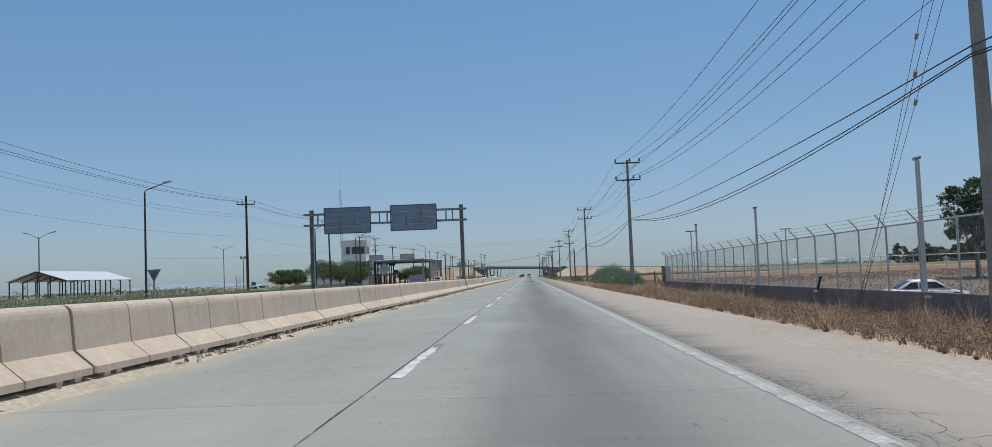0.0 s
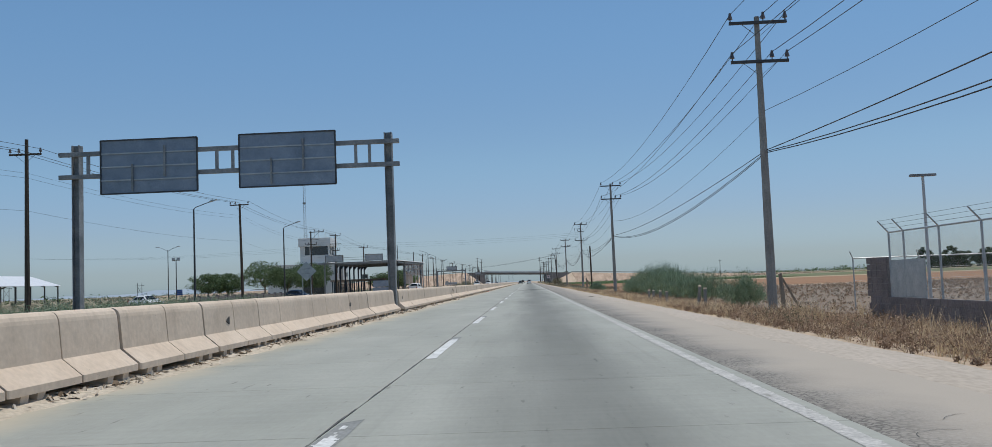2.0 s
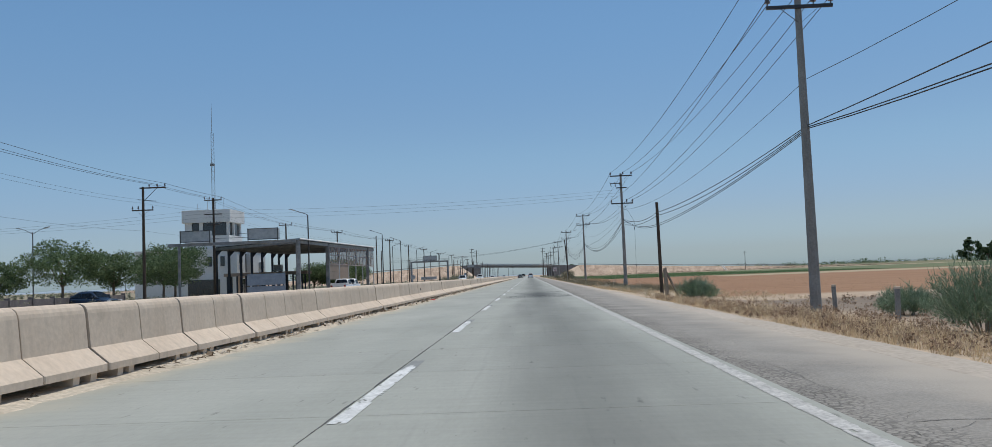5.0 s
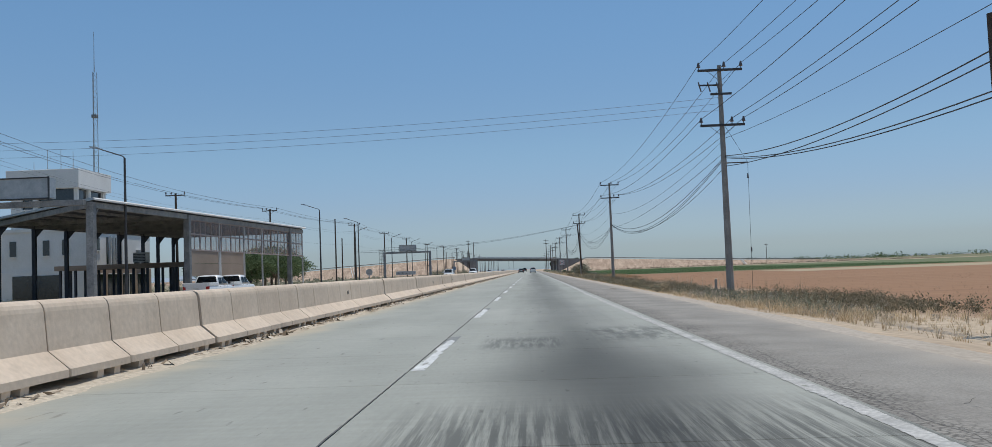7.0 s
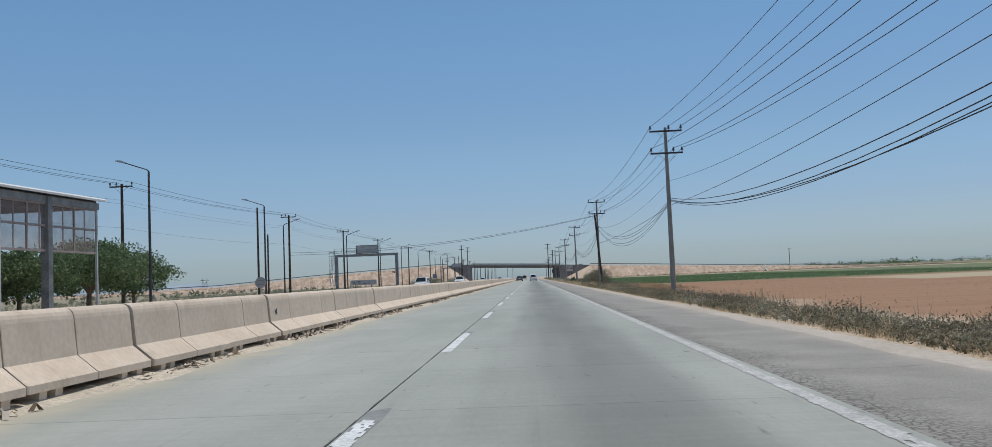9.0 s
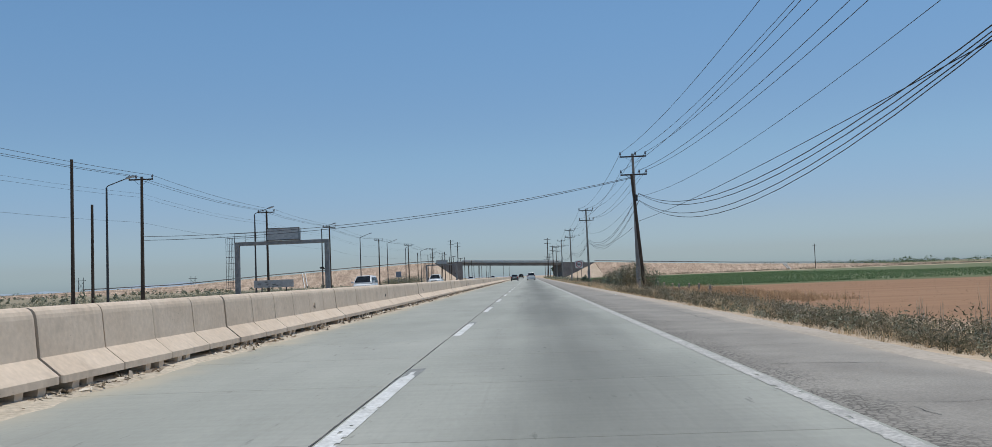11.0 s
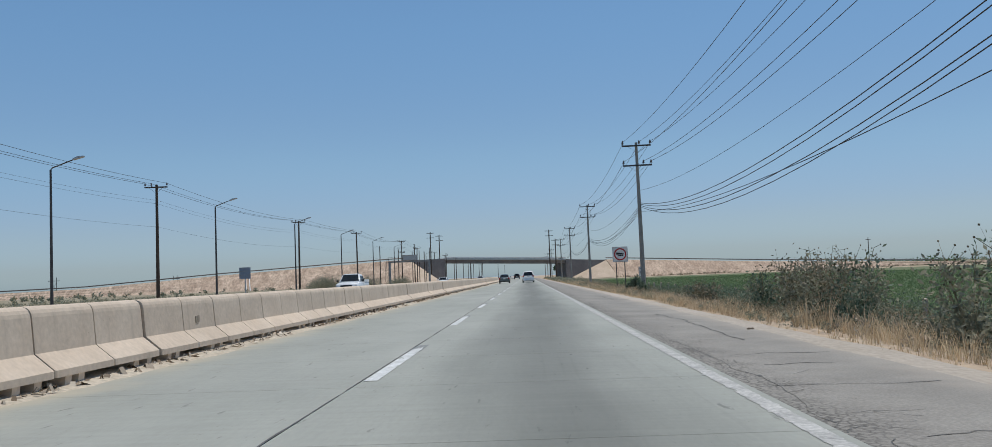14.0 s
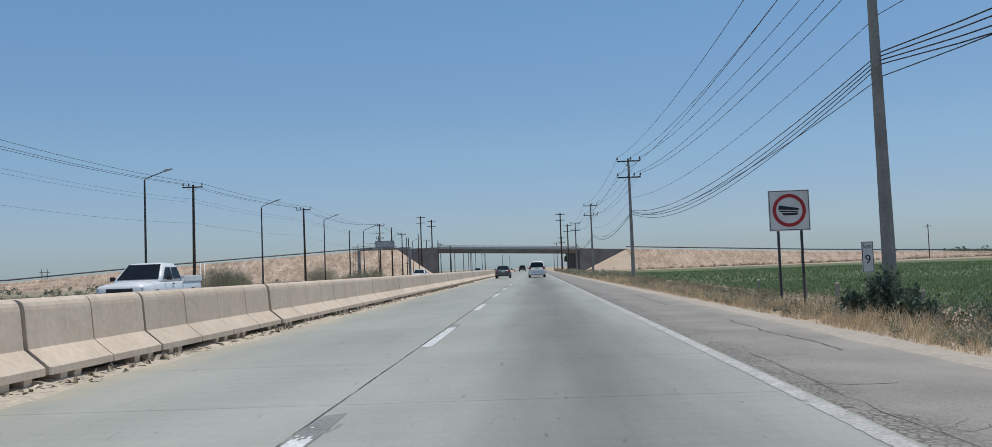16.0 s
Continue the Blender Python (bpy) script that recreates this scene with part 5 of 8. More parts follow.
def km_sign():
    t = thing("kilometre_sign", "narrow white kilometre sign reading km 9 on a thin post", "road sign", at=(8.74, 376.6, 0))
    bm = bm_new()
    box(bm, -0.15, 0.15, -0.01, 0.01, 0.70, 1.50, 0.006)
    p = part("plate", bm, M["signwhite"], t)
    bm = bm_new()
    for a in ((-0.14, 0.14, 1.478, 1.49), (-0.14, 0.14, 0.71, 0.722), (-0.14, -0.128, 0.71, 1.49), (0.128, 0.14, 0.71, 1.49)):
        box(bm, a[0], a[1], -0.016, -0.012, a[2], a[3])
    part("border", bm, M["signblack"], p)
    text_part("km_text", "km", 0.17, (0, -0.014, 1.37), M["signblack"], p)
    text_part("number_text", "9", 0.32, (0, -0.014, 1.03), M["signblack"], p)
    bm = bm_new()
    box(bm, -0.025, 0.025, 0.012, 0.06, -0.6, 1.4)
    part("post", bm, M["galv"], t)


km_sign()


# ---- overpass ----
def axis_y(x):
    return 618.0 + 0.345 * (x + 8)


def deck_z(x):
    """Height of the crossing road's surface along the overpass."""
    return float(np.interp(x, (-240, -130, -95, -43, -28, 12, 25, 90, 160, 240), (-0.3, 2.1, 4.6, 7.6, 7.7, 6.3, 5.7, 2.9, 0.6, -0.4)))


def overpass():
    t = thing("overpass", "concrete road bridge with dark abutment walls crossing the highway", "bridge", kind="structure")
    dirv = Vector((1, 0.345, 0)).normalized()
    nrm = Vector((dirv.y, -dirv.x, 0))  # towards the camera

    def P(x, off, z):
        q = Vector((x, axis_y(x), z)) + nrm * off
        return q

    def slab(bm, xs, off0, off1, lo, hi):
        rings = []
        for x in xs:
            z = deck_z(x)
            rings.append([bm.verts.new(P(x, o, z + h)) for o, h in ((off0, lo), (off1, lo), (off1, hi), (off0, hi))])
        for a, b in zip(rings, rings[1:]):
            for k in range(4):
                bm.faces.new((a[k], a[(k + 1) % 4], b[(k + 1) % 4], b[k]))
        bm.faces.new(rings[0])
        bm.faces.new(rings[-1][::-1])
        bmesh.ops.recalc_face_normals(bm, faces=bm.faces)
    span_x = [-28, -18, -8, 2, 12]
    bm = bm_new()
    slab(bm, span_x, -5, 5, -0.35, 0)
    part("deck", bm, M["bridge"], t)
    # girders take the darker wall colour to paint in shade under the deck
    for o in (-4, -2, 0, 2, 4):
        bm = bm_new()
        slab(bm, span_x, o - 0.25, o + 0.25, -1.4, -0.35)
        part("girder", bm, M["bridgewall"], t, "concrete girder darkened for the shade below the deck")
    allx = [-28, -20, -8, 2, 12]
    for o in (-5, 5):
        bm = bm_new()
        slab(bm, allx, o - 0.15, o + 0.15, -0.45, 0.12)
        part("edge_beam", bm, M["bridge"], t)
        bm = bm_new()
        slab(bm, allx, o - 0.1, o + 0.1, 0.3, 0.55)
        part("parapet_rail", bm, M["white"], t, "pale parapet rail")
        for k in range(17):
            q = P(-27.5 + k * 2.4, o, 0)
            bm = bm_new()
            z = deck_z(-27.5 + k * 2.4)
            box(bm, q.x - 0.12, q.x + 0.12, q.y - 0.1, q.y + 0.1, z + 0.1, z + 0.32)
            part("rail_post", bm, M["bridge"], t)
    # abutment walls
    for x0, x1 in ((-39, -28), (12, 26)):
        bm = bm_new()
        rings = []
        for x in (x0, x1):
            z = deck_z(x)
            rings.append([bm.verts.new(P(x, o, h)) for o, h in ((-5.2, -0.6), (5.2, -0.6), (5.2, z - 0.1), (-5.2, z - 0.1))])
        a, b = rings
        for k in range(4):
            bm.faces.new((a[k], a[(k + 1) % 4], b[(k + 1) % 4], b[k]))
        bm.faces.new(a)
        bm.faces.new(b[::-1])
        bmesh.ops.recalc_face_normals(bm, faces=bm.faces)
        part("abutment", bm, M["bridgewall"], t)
    # approach banks
    for sgn, xs in ((-1, [-39, -46, -60, -78, -95, -112, -130, -160, -200, -240]), (1, [26, 34, 48, 66, 90, 125, 160, 200, 240])):
        b = thing("embankment", "steep bare reddish earth bank carrying the overpass road", "embankment", kind="structure")
        bm = bm_new()
        rings = []
        for i, x in enumerate(xs):
            z = max(deck_z(x), -0.42)
            run = (z + 0.5) * 1.5
            sub = []
            for o, h in ((-5.6 - run, -0.5), (-5.6, z), (5.6, z)):
                sub.append(bm.verts.new(P(x, o, h)))
            for k in range(1, 8):
                u = k / 7
                j = 0.25 * noise.noise(Vector((x * 0.21, k * 1.3, 0))) if 0 < k < 7 else 0
                sub.append(bm.verts.new(P(x, 5.6 + run * u + j, z + (-0.5 - z) * u + j * 0.6)))
            rings.append(sub)
        for a, c in zip(rings, rings[1:]):
            for k in range(len(a) - 1):
                bm.faces.new((a[k], a[k + 1], c[k + 1], c[k]))
        bm.faces.new(rings[0])
        bmesh.ops.recalc_face_normals(bm, faces=bm.faces)
        part("slope", bm, M["bank"], b)
        # cone of paved slope at the abutment
        bm = bm_new()
        x0 = xs[0]
        z = deck_z(x0)
        run = (z + 0.5) * 1.5
        top = bm.verts.new(P(x0, 5.25, z - 0.15))
        ring = []
        for k in range(9):
            a = math.pi / 2 * k / 8
            q = P(x0, 5.4, -0.5) + nrm * (run + 0.25) * math.cos(a) - dirv * sgn * (11.0 if sgn < 0 else 14) * math.sin(a)
            ring.append(bm.verts.new(q))
        for a, c in zip(ring, ring[1:]):
            bm.faces.new((top, a, c))
        bmesh.ops.recalc_face_normals(bm, faces=bm.faces)
        part("paved_cone", bm, M["stone"], b, "pale paved slope")
        bm = bm_new()
        pts = [P(x, 5.0, max(deck_z(x), -0.4) + 0.62) for x in xs[:-2]]
        tube(bm, pts, 0.17, 4)
        part("guard_rail", bm, M["iron"], b, "dark guard rail along the road edge")
        cx = -87 if sgn < 0 else 112
        z = deck_z(cx)
        bm = bm_new()
        run = (z + 0.5) * 1.5
        for o in (-0.5, 0.5):
            p0, p1 = P(cx + o, 5.8, z + 0.1), P(cx + o, 5.6 + run, -0.4)
            bar(bm, p0, p1, 0.25, 0.5)
        part("drain_chute", bm, M["white"], b, "white concrete drain chute")
    return t


overpass()


# ---- fence on a block wall ----
def wall_fence():
    t = thing("chain_link_fence", "rusty chain-link fence with leaning barbed-wire arms on a low block wall", "fence")
    X, Y0, Y1 = 10.75, 14.0, 71.3
    top = 2.18
    ys = [Y0 + 2.25 * k for k in range(int((Y1 - Y0) / 2.25) + 1)] + [Y1]
    for y in ys:
        bm = bm_new()
        rod(bm, (X, y, 0.2), (X, y, top), 0.03, 0.03, 7)
        rod(bm, (X, y, top), (X - 0.30, y, top + 0.34), 0.025, 0.02, 6)
        part("post", bm, M["galv"], t)
    bm = bm_new()
    rod(bm, (X, Y0, top), (X, Y1, top), 0.024, 0.024, 6)
    part("top_rail", bm, M["galv"], t)
    for k in range(3):
        u = (k + 1) / 3
        bm = bm_new()
        rod(bm, (X - 0.30 * u, Y0, top + 0.34 * u), (X - 0.30 * u, Y1, top + 0.34 * u), 0.004, 0.004, 4)
        part("barbed_wire", bm, M["iron"], t)
    verts, faces = [], []
    h, z0 = top - 0.3, 0.3
    pitch = 0.085
    for s in (-1, 1):
        y = Y0 - h
        while y < Y1 + h:
            a, b = (y, z0), (y + s * h, top)
            ya, yb = a[0], b[0]
            za, zb = a[1], b[1]
            lo, hi = min(ya, yb), max(ya, yb)
            if hi > Y0 and lo < Y1:
                def clip(yc):
                    return za + (zb - za) * (yc - ya) / (yb - ya)
                if ya < Y0: za, ya = clip(Y0), Y0
                if yb > Y1: zb, yb = clip(Y1), Y1
                if ya > Y1: za, ya = clip(Y1), Y1
                if yb < Y0: zb, yb = clip(Y0), Y0
                o = len(verts)
                r = 0.0015
                for yy, zz in ((ya, za), (yb, zb)):
                    verts += [(X - r, yy, zz - r), (X + r, yy, zz - r), (X, yy, zz + r)]
                faces += [(o, o + 1, o + 4, o + 3), (o + 1, o + 2, o + 5, o + 4), (o + 2, o, o + 3, o + 5)]
            y += pitch
    ob = from_lists("wire_mesh", verts, faces, M["galv"])
    ob.parent = t
    tagged(ob, "thin woven wire mesh")
    bm = bm_new()
    box(bm, X - 0.02, X + 0.02, Y1 - 2.35, Y1 - 0.05, 0.29, 1.36, 0.004)
    part("sheet_panel", bm, M["galv"], t, "grey sheet-metal panel")
    return t


wall_fence()


def lot_fence():
    """The fence across the back of the lot."""
    t = thing("back_fence", "grey wire fence with leaning arms across the back of the lot", "fence")
    Y, X0, X1, lo, top = 86.5, 15.0, 48.0, -1.5, 1.62
    for k in range(12):
        x = X0 + 3.0 * k
        bm = bm_new()
        rod(bm, (x, Y, lo), (x, Y, top), 0.03, 0.03, 6)
        rod(bm, (x, Y, top), (x - 0.2, Y - 0.2, top + 0.32), 0.024, 0.02, 5)
        part("post", bm, M["galv"], t)
    for z, r in ((top, 0.03), (0.1, 0.006), (0.6, 0.006), (1.1, 0.006)):
        bm = bm_new()
        rod(bm, (X0, Y, z), (X1, Y, z), r, r, 5)
        part("rail" if r > 0.01 else "wire", bm, M["galv"], t)


lot_fence()
block_wall = thing("block_wall", "low dark grey concrete block wall under the fence", "wall", kind="structure")
bm = bm_new()
box(bm, 10.675, 10.825, 13.9, 72.8, -0.75, 0.281)
box(bm, 10.677, 10.823, 71.4, 72.75, 0.285, 1.37)
part("mortar_core", bm, M["mortar"], block_wall)


def flood_mast(at, h=4.2):
    t = thing("steel_post", "pale steel post with a small lamp on top behind the fence", "post", "posts behind the fence", at=at)
    bm = bm_new()
    box(bm, -0.055, 0.055, -0.055, 0.055, -0.8, h, 0.01)
    part("post", bm, M["lamppost"], t)
    bm = bm_new()
    prism(bm, [(-0.12, h - 0.02), (0.10, h + 0.02), (0.10, h + 0.10), (-0.10, h + 0.07)], -0.07, 0.07)
    rod(bm, (0.03, 0, h - 0.16), (0.03, 0, h), 0.03, 0.03, 6)
    part("lamp", bm, M["steel"], t)
    return t


for x, y in ((12.05, 28.1), (12.2, 48.6), (12.0, 64.6)):
    flood_mast((x, y, 0))


# ---- white building, canopy, mast ----
def toll_canopy():
    t = thing("canopy", "long steel canopy on columns with a translucent screen wall", "canopy", at=(0, 0, 0))
    X0, X1, Y0, Y1, YB = -23.0, -36.0, 201.0, 245.2, 214.5
    Z = 5.62

    def slab(name, out, z0, z1, key, label=""):
        bm = bm_new()
        prism(bm, [(X0 + out, Y0 - out), (X0 + out, Y1 + out), (X1 - out, Y1 + out), (X1 - out, YB - out)], z0, z1, "z")
        return part(name, bm, M[key], t, label)
    slab("roof_sheet", 0.30, Z, Z + 0.07, "sheet")
    # near-black sheet: the shade below the roof is put into its colour
    slab("underside_shade_sheet", 0.0, Z - 0.10, Z - 0.03, "roofshade")
    bm = bm_new()
    prism(bm, [(X0 + 0.305, Z + 0.09), (X0 + 0.37, Z + 0.03), (X0 + 0.36, Z - 0.05), (X0 + 0.305, Z - 0.05)], Y0 - 0.35, Y1 + 0.35)
    part("eave_flashing", bm, M["white"], t, "white sheet flashing along the eave")
    bm = bm_new()
    bar(bm, (X0 + 0.3, Y0 - 0.36, Z + 0.02), (X1 - 0.3, YB - 0.36, Z + 0.02), 0.06, 0.14)
    part("front_flashing", bm, M["galv"], t, "pale sheet flashing along the slanting front edge")
    for k in range(6):
        u = (k + 0.5) / 6
        x = X0 + (X1 - X0) * u
        bm = bm_new()
        box(bm, x - 0.05, x + 0.05, Y0 + (YB - Y0) * u, Y1, Z - 0.26, Z - 0.105)
        part("purlin", bm, M["steel"], t)
    for x, y in ((X0, Y0), (X1, YB)):
        bm = bm_new()
        box(bm, x - 0.1, x + 0.1, y - 0.2, Y1 + 0.1, Z - 0.40, Z - 0.11)
        part("eave_beam", bm, M["steel"], t)
    bm = bm_new()
    bar(bm, (X0, Y0, Z - 0.25), (X1, YB, Z - 0.25), 0.16, 0.28)
    part("front_beam", bm, M["steel"], t)
    for i, y in enumerate((Y0, 214.4, 220.7, 226.5, 231.4, 236.3, 240.2, Y1)):
        big = i < 2 or i == 6
        bm = bm_new()
        if big:
            # rolled section, one outline
            half = [(0.19, 0.16), (0.19, 0.19), (-0.19, 0.19), (-0.19, 0.16), (-0.02, 0.16)]
            prism(bm, [(X0 + u, y + w) for u, w in half] + [(X0 - u, y - w) for u, w in half], -0.3, Z - 0.12, "z")
        else:
            box(bm, X0 - 0.075, X0 + 0.04, y - 0.06, y + 0.06, -0.3, Z - 0.12, 0.008)
        part("column", bm, M["steel" if big else "lamppost"], t)
        if big:
            bm = bm_new()
            bar(bm, (X0 - 0.05, y + 0.19, Z - 1.1), (X0 - 0.05, y + 0.85, Z - 0.4), 0.08, 0.08)
            part("knee_brace", bm, M["steel"], t)
    # rear columns wear the same near-black, as standing in the canopy's shade
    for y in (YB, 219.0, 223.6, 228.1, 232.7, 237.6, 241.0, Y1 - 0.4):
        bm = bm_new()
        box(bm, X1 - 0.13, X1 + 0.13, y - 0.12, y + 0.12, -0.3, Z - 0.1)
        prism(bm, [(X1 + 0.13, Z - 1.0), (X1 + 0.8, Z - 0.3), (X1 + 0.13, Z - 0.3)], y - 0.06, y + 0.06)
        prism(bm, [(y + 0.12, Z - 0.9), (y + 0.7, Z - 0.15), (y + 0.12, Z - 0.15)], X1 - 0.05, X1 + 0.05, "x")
        part("column", bm, M["roofshade"], t, "rear steel column with knee plates, coloured dark for shade")
        bm = bm_new()
        box(bm, X1, X0, y - 0.1, y + 0.1, Z - 0.42, Z - 0.12)
        part("rafter", bm, M["steel"], t)
    # screen wall
    cells = np.linspace(214.6, 245.0, 15)
    for i, (a, b) in enumerate(zip(cells, cells[1:])):
        for z0, z1 in ((3.35, 4.28), (4.34, 5.18)):
            bm = bm_new()
            box(bm, X0 - 0.02, X0 - 0.005, a + 0.05, b - 0.05, z0, z1)
            s = part("screen_panel", bm, M["screen"], t, "translucent pinkish mesh panel")
            s.visible_shadow = False
        bm = bm_new()
        box(bm, X0 - 0.06, X0 + 0.02, a - 0.05, a + 0.05, 3.3, 5.2)
        part("mullion", bm, M["mullion"], t)
        bm = bm_new()
        box(bm, X0 - 0.04, X0 + 0.0, (a + b) / 2 - 0.025, (a + b) / 2 + 0.025, 3.3, 5.2)
        part("mullion", bm, M["mullion"], t)
    for z in (3.3, 4.31, 5.2):
        bm = bm_new()
        box(bm, X0 - 0.065, X0 + 0.03, 214.5, 245.1, z - 0.045, z + 0.045)
        part("transom", bm, M["mullion"], t)
    for a, b in ((214.7, 220.5), (220.9, 226.3)):
        for z0, z1 in ((1.5, 2.39), (2.41, 3.25)):
            bm = bm_new()
            box(bm, X0 - 0.05, X0 - 0.01, a, b, z0, z1)
            part("lower_panel", bm, M["panel"], t, "faded brown panel")
        for y in (a, b):
            bm = bm_new()
            box(bm, X0 - 0.065, X0 + 0.02, y - 0.06, y + 0.06, -0.3, 3.25)
            part("panel_post", bm, M["lamppost"], t)
    # the upper works climb gently towards the far end
    for ob in t.children:
        for v in ob.data.vertices:
            v.co.z += max(0.0, v.co.z - 3.3) / 2.3 * 0.0105 * max(0.0, v.co.y - Y0)
    return t


toll_canopy()


def sign_beam():
    t = thing("sign_beam", "grey steel beam with two sign boxes and a catwalk", "sign beam", at=(0, 200.5, 0))
    bm = bm_new()
    box(bm, -36.0, -23.1, -0.16, 0.16, 5.3, 5.6, 0.01)
    part("beam", bm, M["steel"], t)
    for x in (-34.9,):
        bm = bm_new()
        box(bm, x - 0.1, x + 0.1, -0.12, 0.12, -0.3, 5.3)
        part("column", bm, M["steel"], t)
    for x in (-33.15, -26.3):
        bm = bm_new()
        box(bm, x - 1.5, x + 1.5, -0.3, 0.4, 5.72, 6.80, 0.02)
        s = part("sign_box", bm, M["galv"], t, "grey metal sign box")
        for k in range(4):
            bm = bm_new()
            if k < 2:
                box(bm, x + (-1.5, 1.5)[k] - 0.04, x + (-1.5, 1.5)[k] + 0.04, -0.36, -0.3, 5.6, 6.85)
            else:
                box(bm, x - 1.46, x + 1.46, -0.36, -0.3, (5.72, 6.80)[k - 2] - 0.03, (5.72, 6.80)[k - 2] + 0.03)
            part("edge_frame", bm, M["iron"], s)
    for z in (6.0, 6.4):
        bm = bm_new()
        rod(bm, (-31.6, 0.1, z), (-27.8, 0.1, z), 0.02, 0.02, 6)
        part("rail", bm, M["iron"], t)
    t = thing("panel_board", "long grey sheet-metal board on short posts", "panel board", at=(0, 190, 0))
    bm = bm_new()
    box(bm, -24.8, -21.4, -0.02, 0.02, 0.25, 1.05)
    part("sheet", bm, M["signback"], t)
    bm = bm_new()
    box(bm, -24.8, -21.4, -0.02, 0.02, 1.15, 2.15)
    part("sheet", bm, M["signback"], t)
    for x in (-24.5, -22.3, -21.5):
        bm = bm_new()
        box(bm, x - 0.05, x + 0.05, 0.02, 0.12, -0.3, 2.2)
        part("post", bm, M["galv"], t)


sign_beam()


def white_building():
    t = thing("white_building", "white two-storey flat-roofed building with a square observation tower", "building")
    X0, X1, Y0, Y1 = -55.0, -40.6, 236.2, 250.0
    TX0, TX1, TY0, TY1 = -48.6, -41.7, 237.0, 243.6

    def piece(name, dims, key="white", label="", parent=t, bevel=0.0):
        bm = bm_new()
        box(bm, *dims, bevel)
        return part(name, bm, M[key], parent, label)
    piece("wall", (X0, X1, Y0, Y1, -0.4, 6.2))
    piece("roof", (X0 - 0.1, X1 + 0.1, Y0 - 0.1, Y1 + 0.1, 6.2, 6.5))
    piece("tower_wall", (TX0 + 0.3, TX1 - 0.3, TY0 + 0.3, TY1 - 0.3, 6.5, 8.4))
    piece("tower_glazing", (TX0 + 0.6, TX1 - 0.6, TY0 + 0.6, TY1 - 0.6, 8.4, 10.25), "glass", "dark tower windows")
    for x0, x1 in ((TX0 + 0.3, -47.3), (-46.25, -45.75), (-42.35, TX1 - 0.3)):
        piece("tower_pier", (x0, x1, TY0 + 0.35, TY0 + 0.6, 8.4, 10.25))
    for y in (TY0 + 2.6, TY1 - 1.0):
        piece("tower_pier", (TX1 - 0.6, TX1 - 0.35, y, y + 0.5, 8.4, 10.25))
    piece("tower_parapet", (TX0, TX1, TY0, TY1, 10.25, 12.05), "white", "", t, 0.04)
    # brown of this band also carries the shade below the walkway roof
    piece("lower_band", (X1 + 0.004, X1 + 0.12, Y0, Y1, -0.4, 2.7), "panel", "brown ground floor with walkway shade in its colour")
    piece("lower_band", (X0, X1 + 0.12, Y0 - 0.12, Y0 - 0.004, -0.4, 2.6), "white", "white painted ground floor")
    for x in (-54.5, -52.2, -50.0, -47.5, -44.4, -42.6):
        w = piece("window", (x - 0.3, x + 0.3, Y0 - 0.05, Y0 + 0.02, 4.0, 5.4), "glass")
        piece("sill", (x - 0.38, x + 0.38, Y0 - 0.14, Y0 - 0.05, 3.9, 4.0), "white", "", w)
    for y in (240.2, 241.0, 241.8, 242.6):
        piece("slot_window", (X1 - 0.02, X1 + 0.05, y - 0.17, y + 0.17, 3.1, 5.7), "glass", "tall narrow dark window slot")
        piece("fin", (X1 + 0.004, X1 + 0.22, y + 0.34, y + 0.44, 3.0, 5.8))
    w = piece("window", (X1 - 0.02, X1 + 0.05, 237.2, 238.6, 4.4, 5.6), "glass")
    piece("sill", (X1 + 0.055, X1 + 0.14, 237.1, 238.7, 4.3, 4.4), "white", "", w)
    piece("wall_box", (X1 + 0.004, X1 + 0.5, 246.5, 247.6, 3.7, 4.6), "galv", "grey air conditioner")
    for a, b in ((237.2, 239.2), (240.0, 242.6), (243.2, 245.8), (246.6, 249.2)):
        w = piece("entrance", (X1 + 0.12, X1 + 0.15, a, b, 0.0, 2.25), "glass", "dark glazed entrance")
        piece("door_frame", (X1 + 0.15, X1 + 0.2, (a + b) / 2 - 0.04, (a + b) / 2 + 0.04, 0.0, 2.25), "white", "", w)
        piece("door_frame", (X1 + 0.15, X1 + 0.2, a, b, 2.15, 2.25), "white", "", w)
    piece("entrance", (-47.5, -43.0, Y0 - 0.17, Y0 - 0.12, 0.0, 2.2), "glass", "dark glazed entrance")
    for x, y, h in ((-47.0, 239, 1.0), (-45.4, 238.5, 2.0), (-44.9, 240, 2.2), (-43.2, 239, 1.9), (-42.6, 242, 0.7)):
        bm = bm_new()
        rod(bm, (x, y, 12.0), (x, y, 12.05 + h), 0.035, 0.02, 6)
        part("aerial", bm, M["galv"], t)
    return t


white_building()


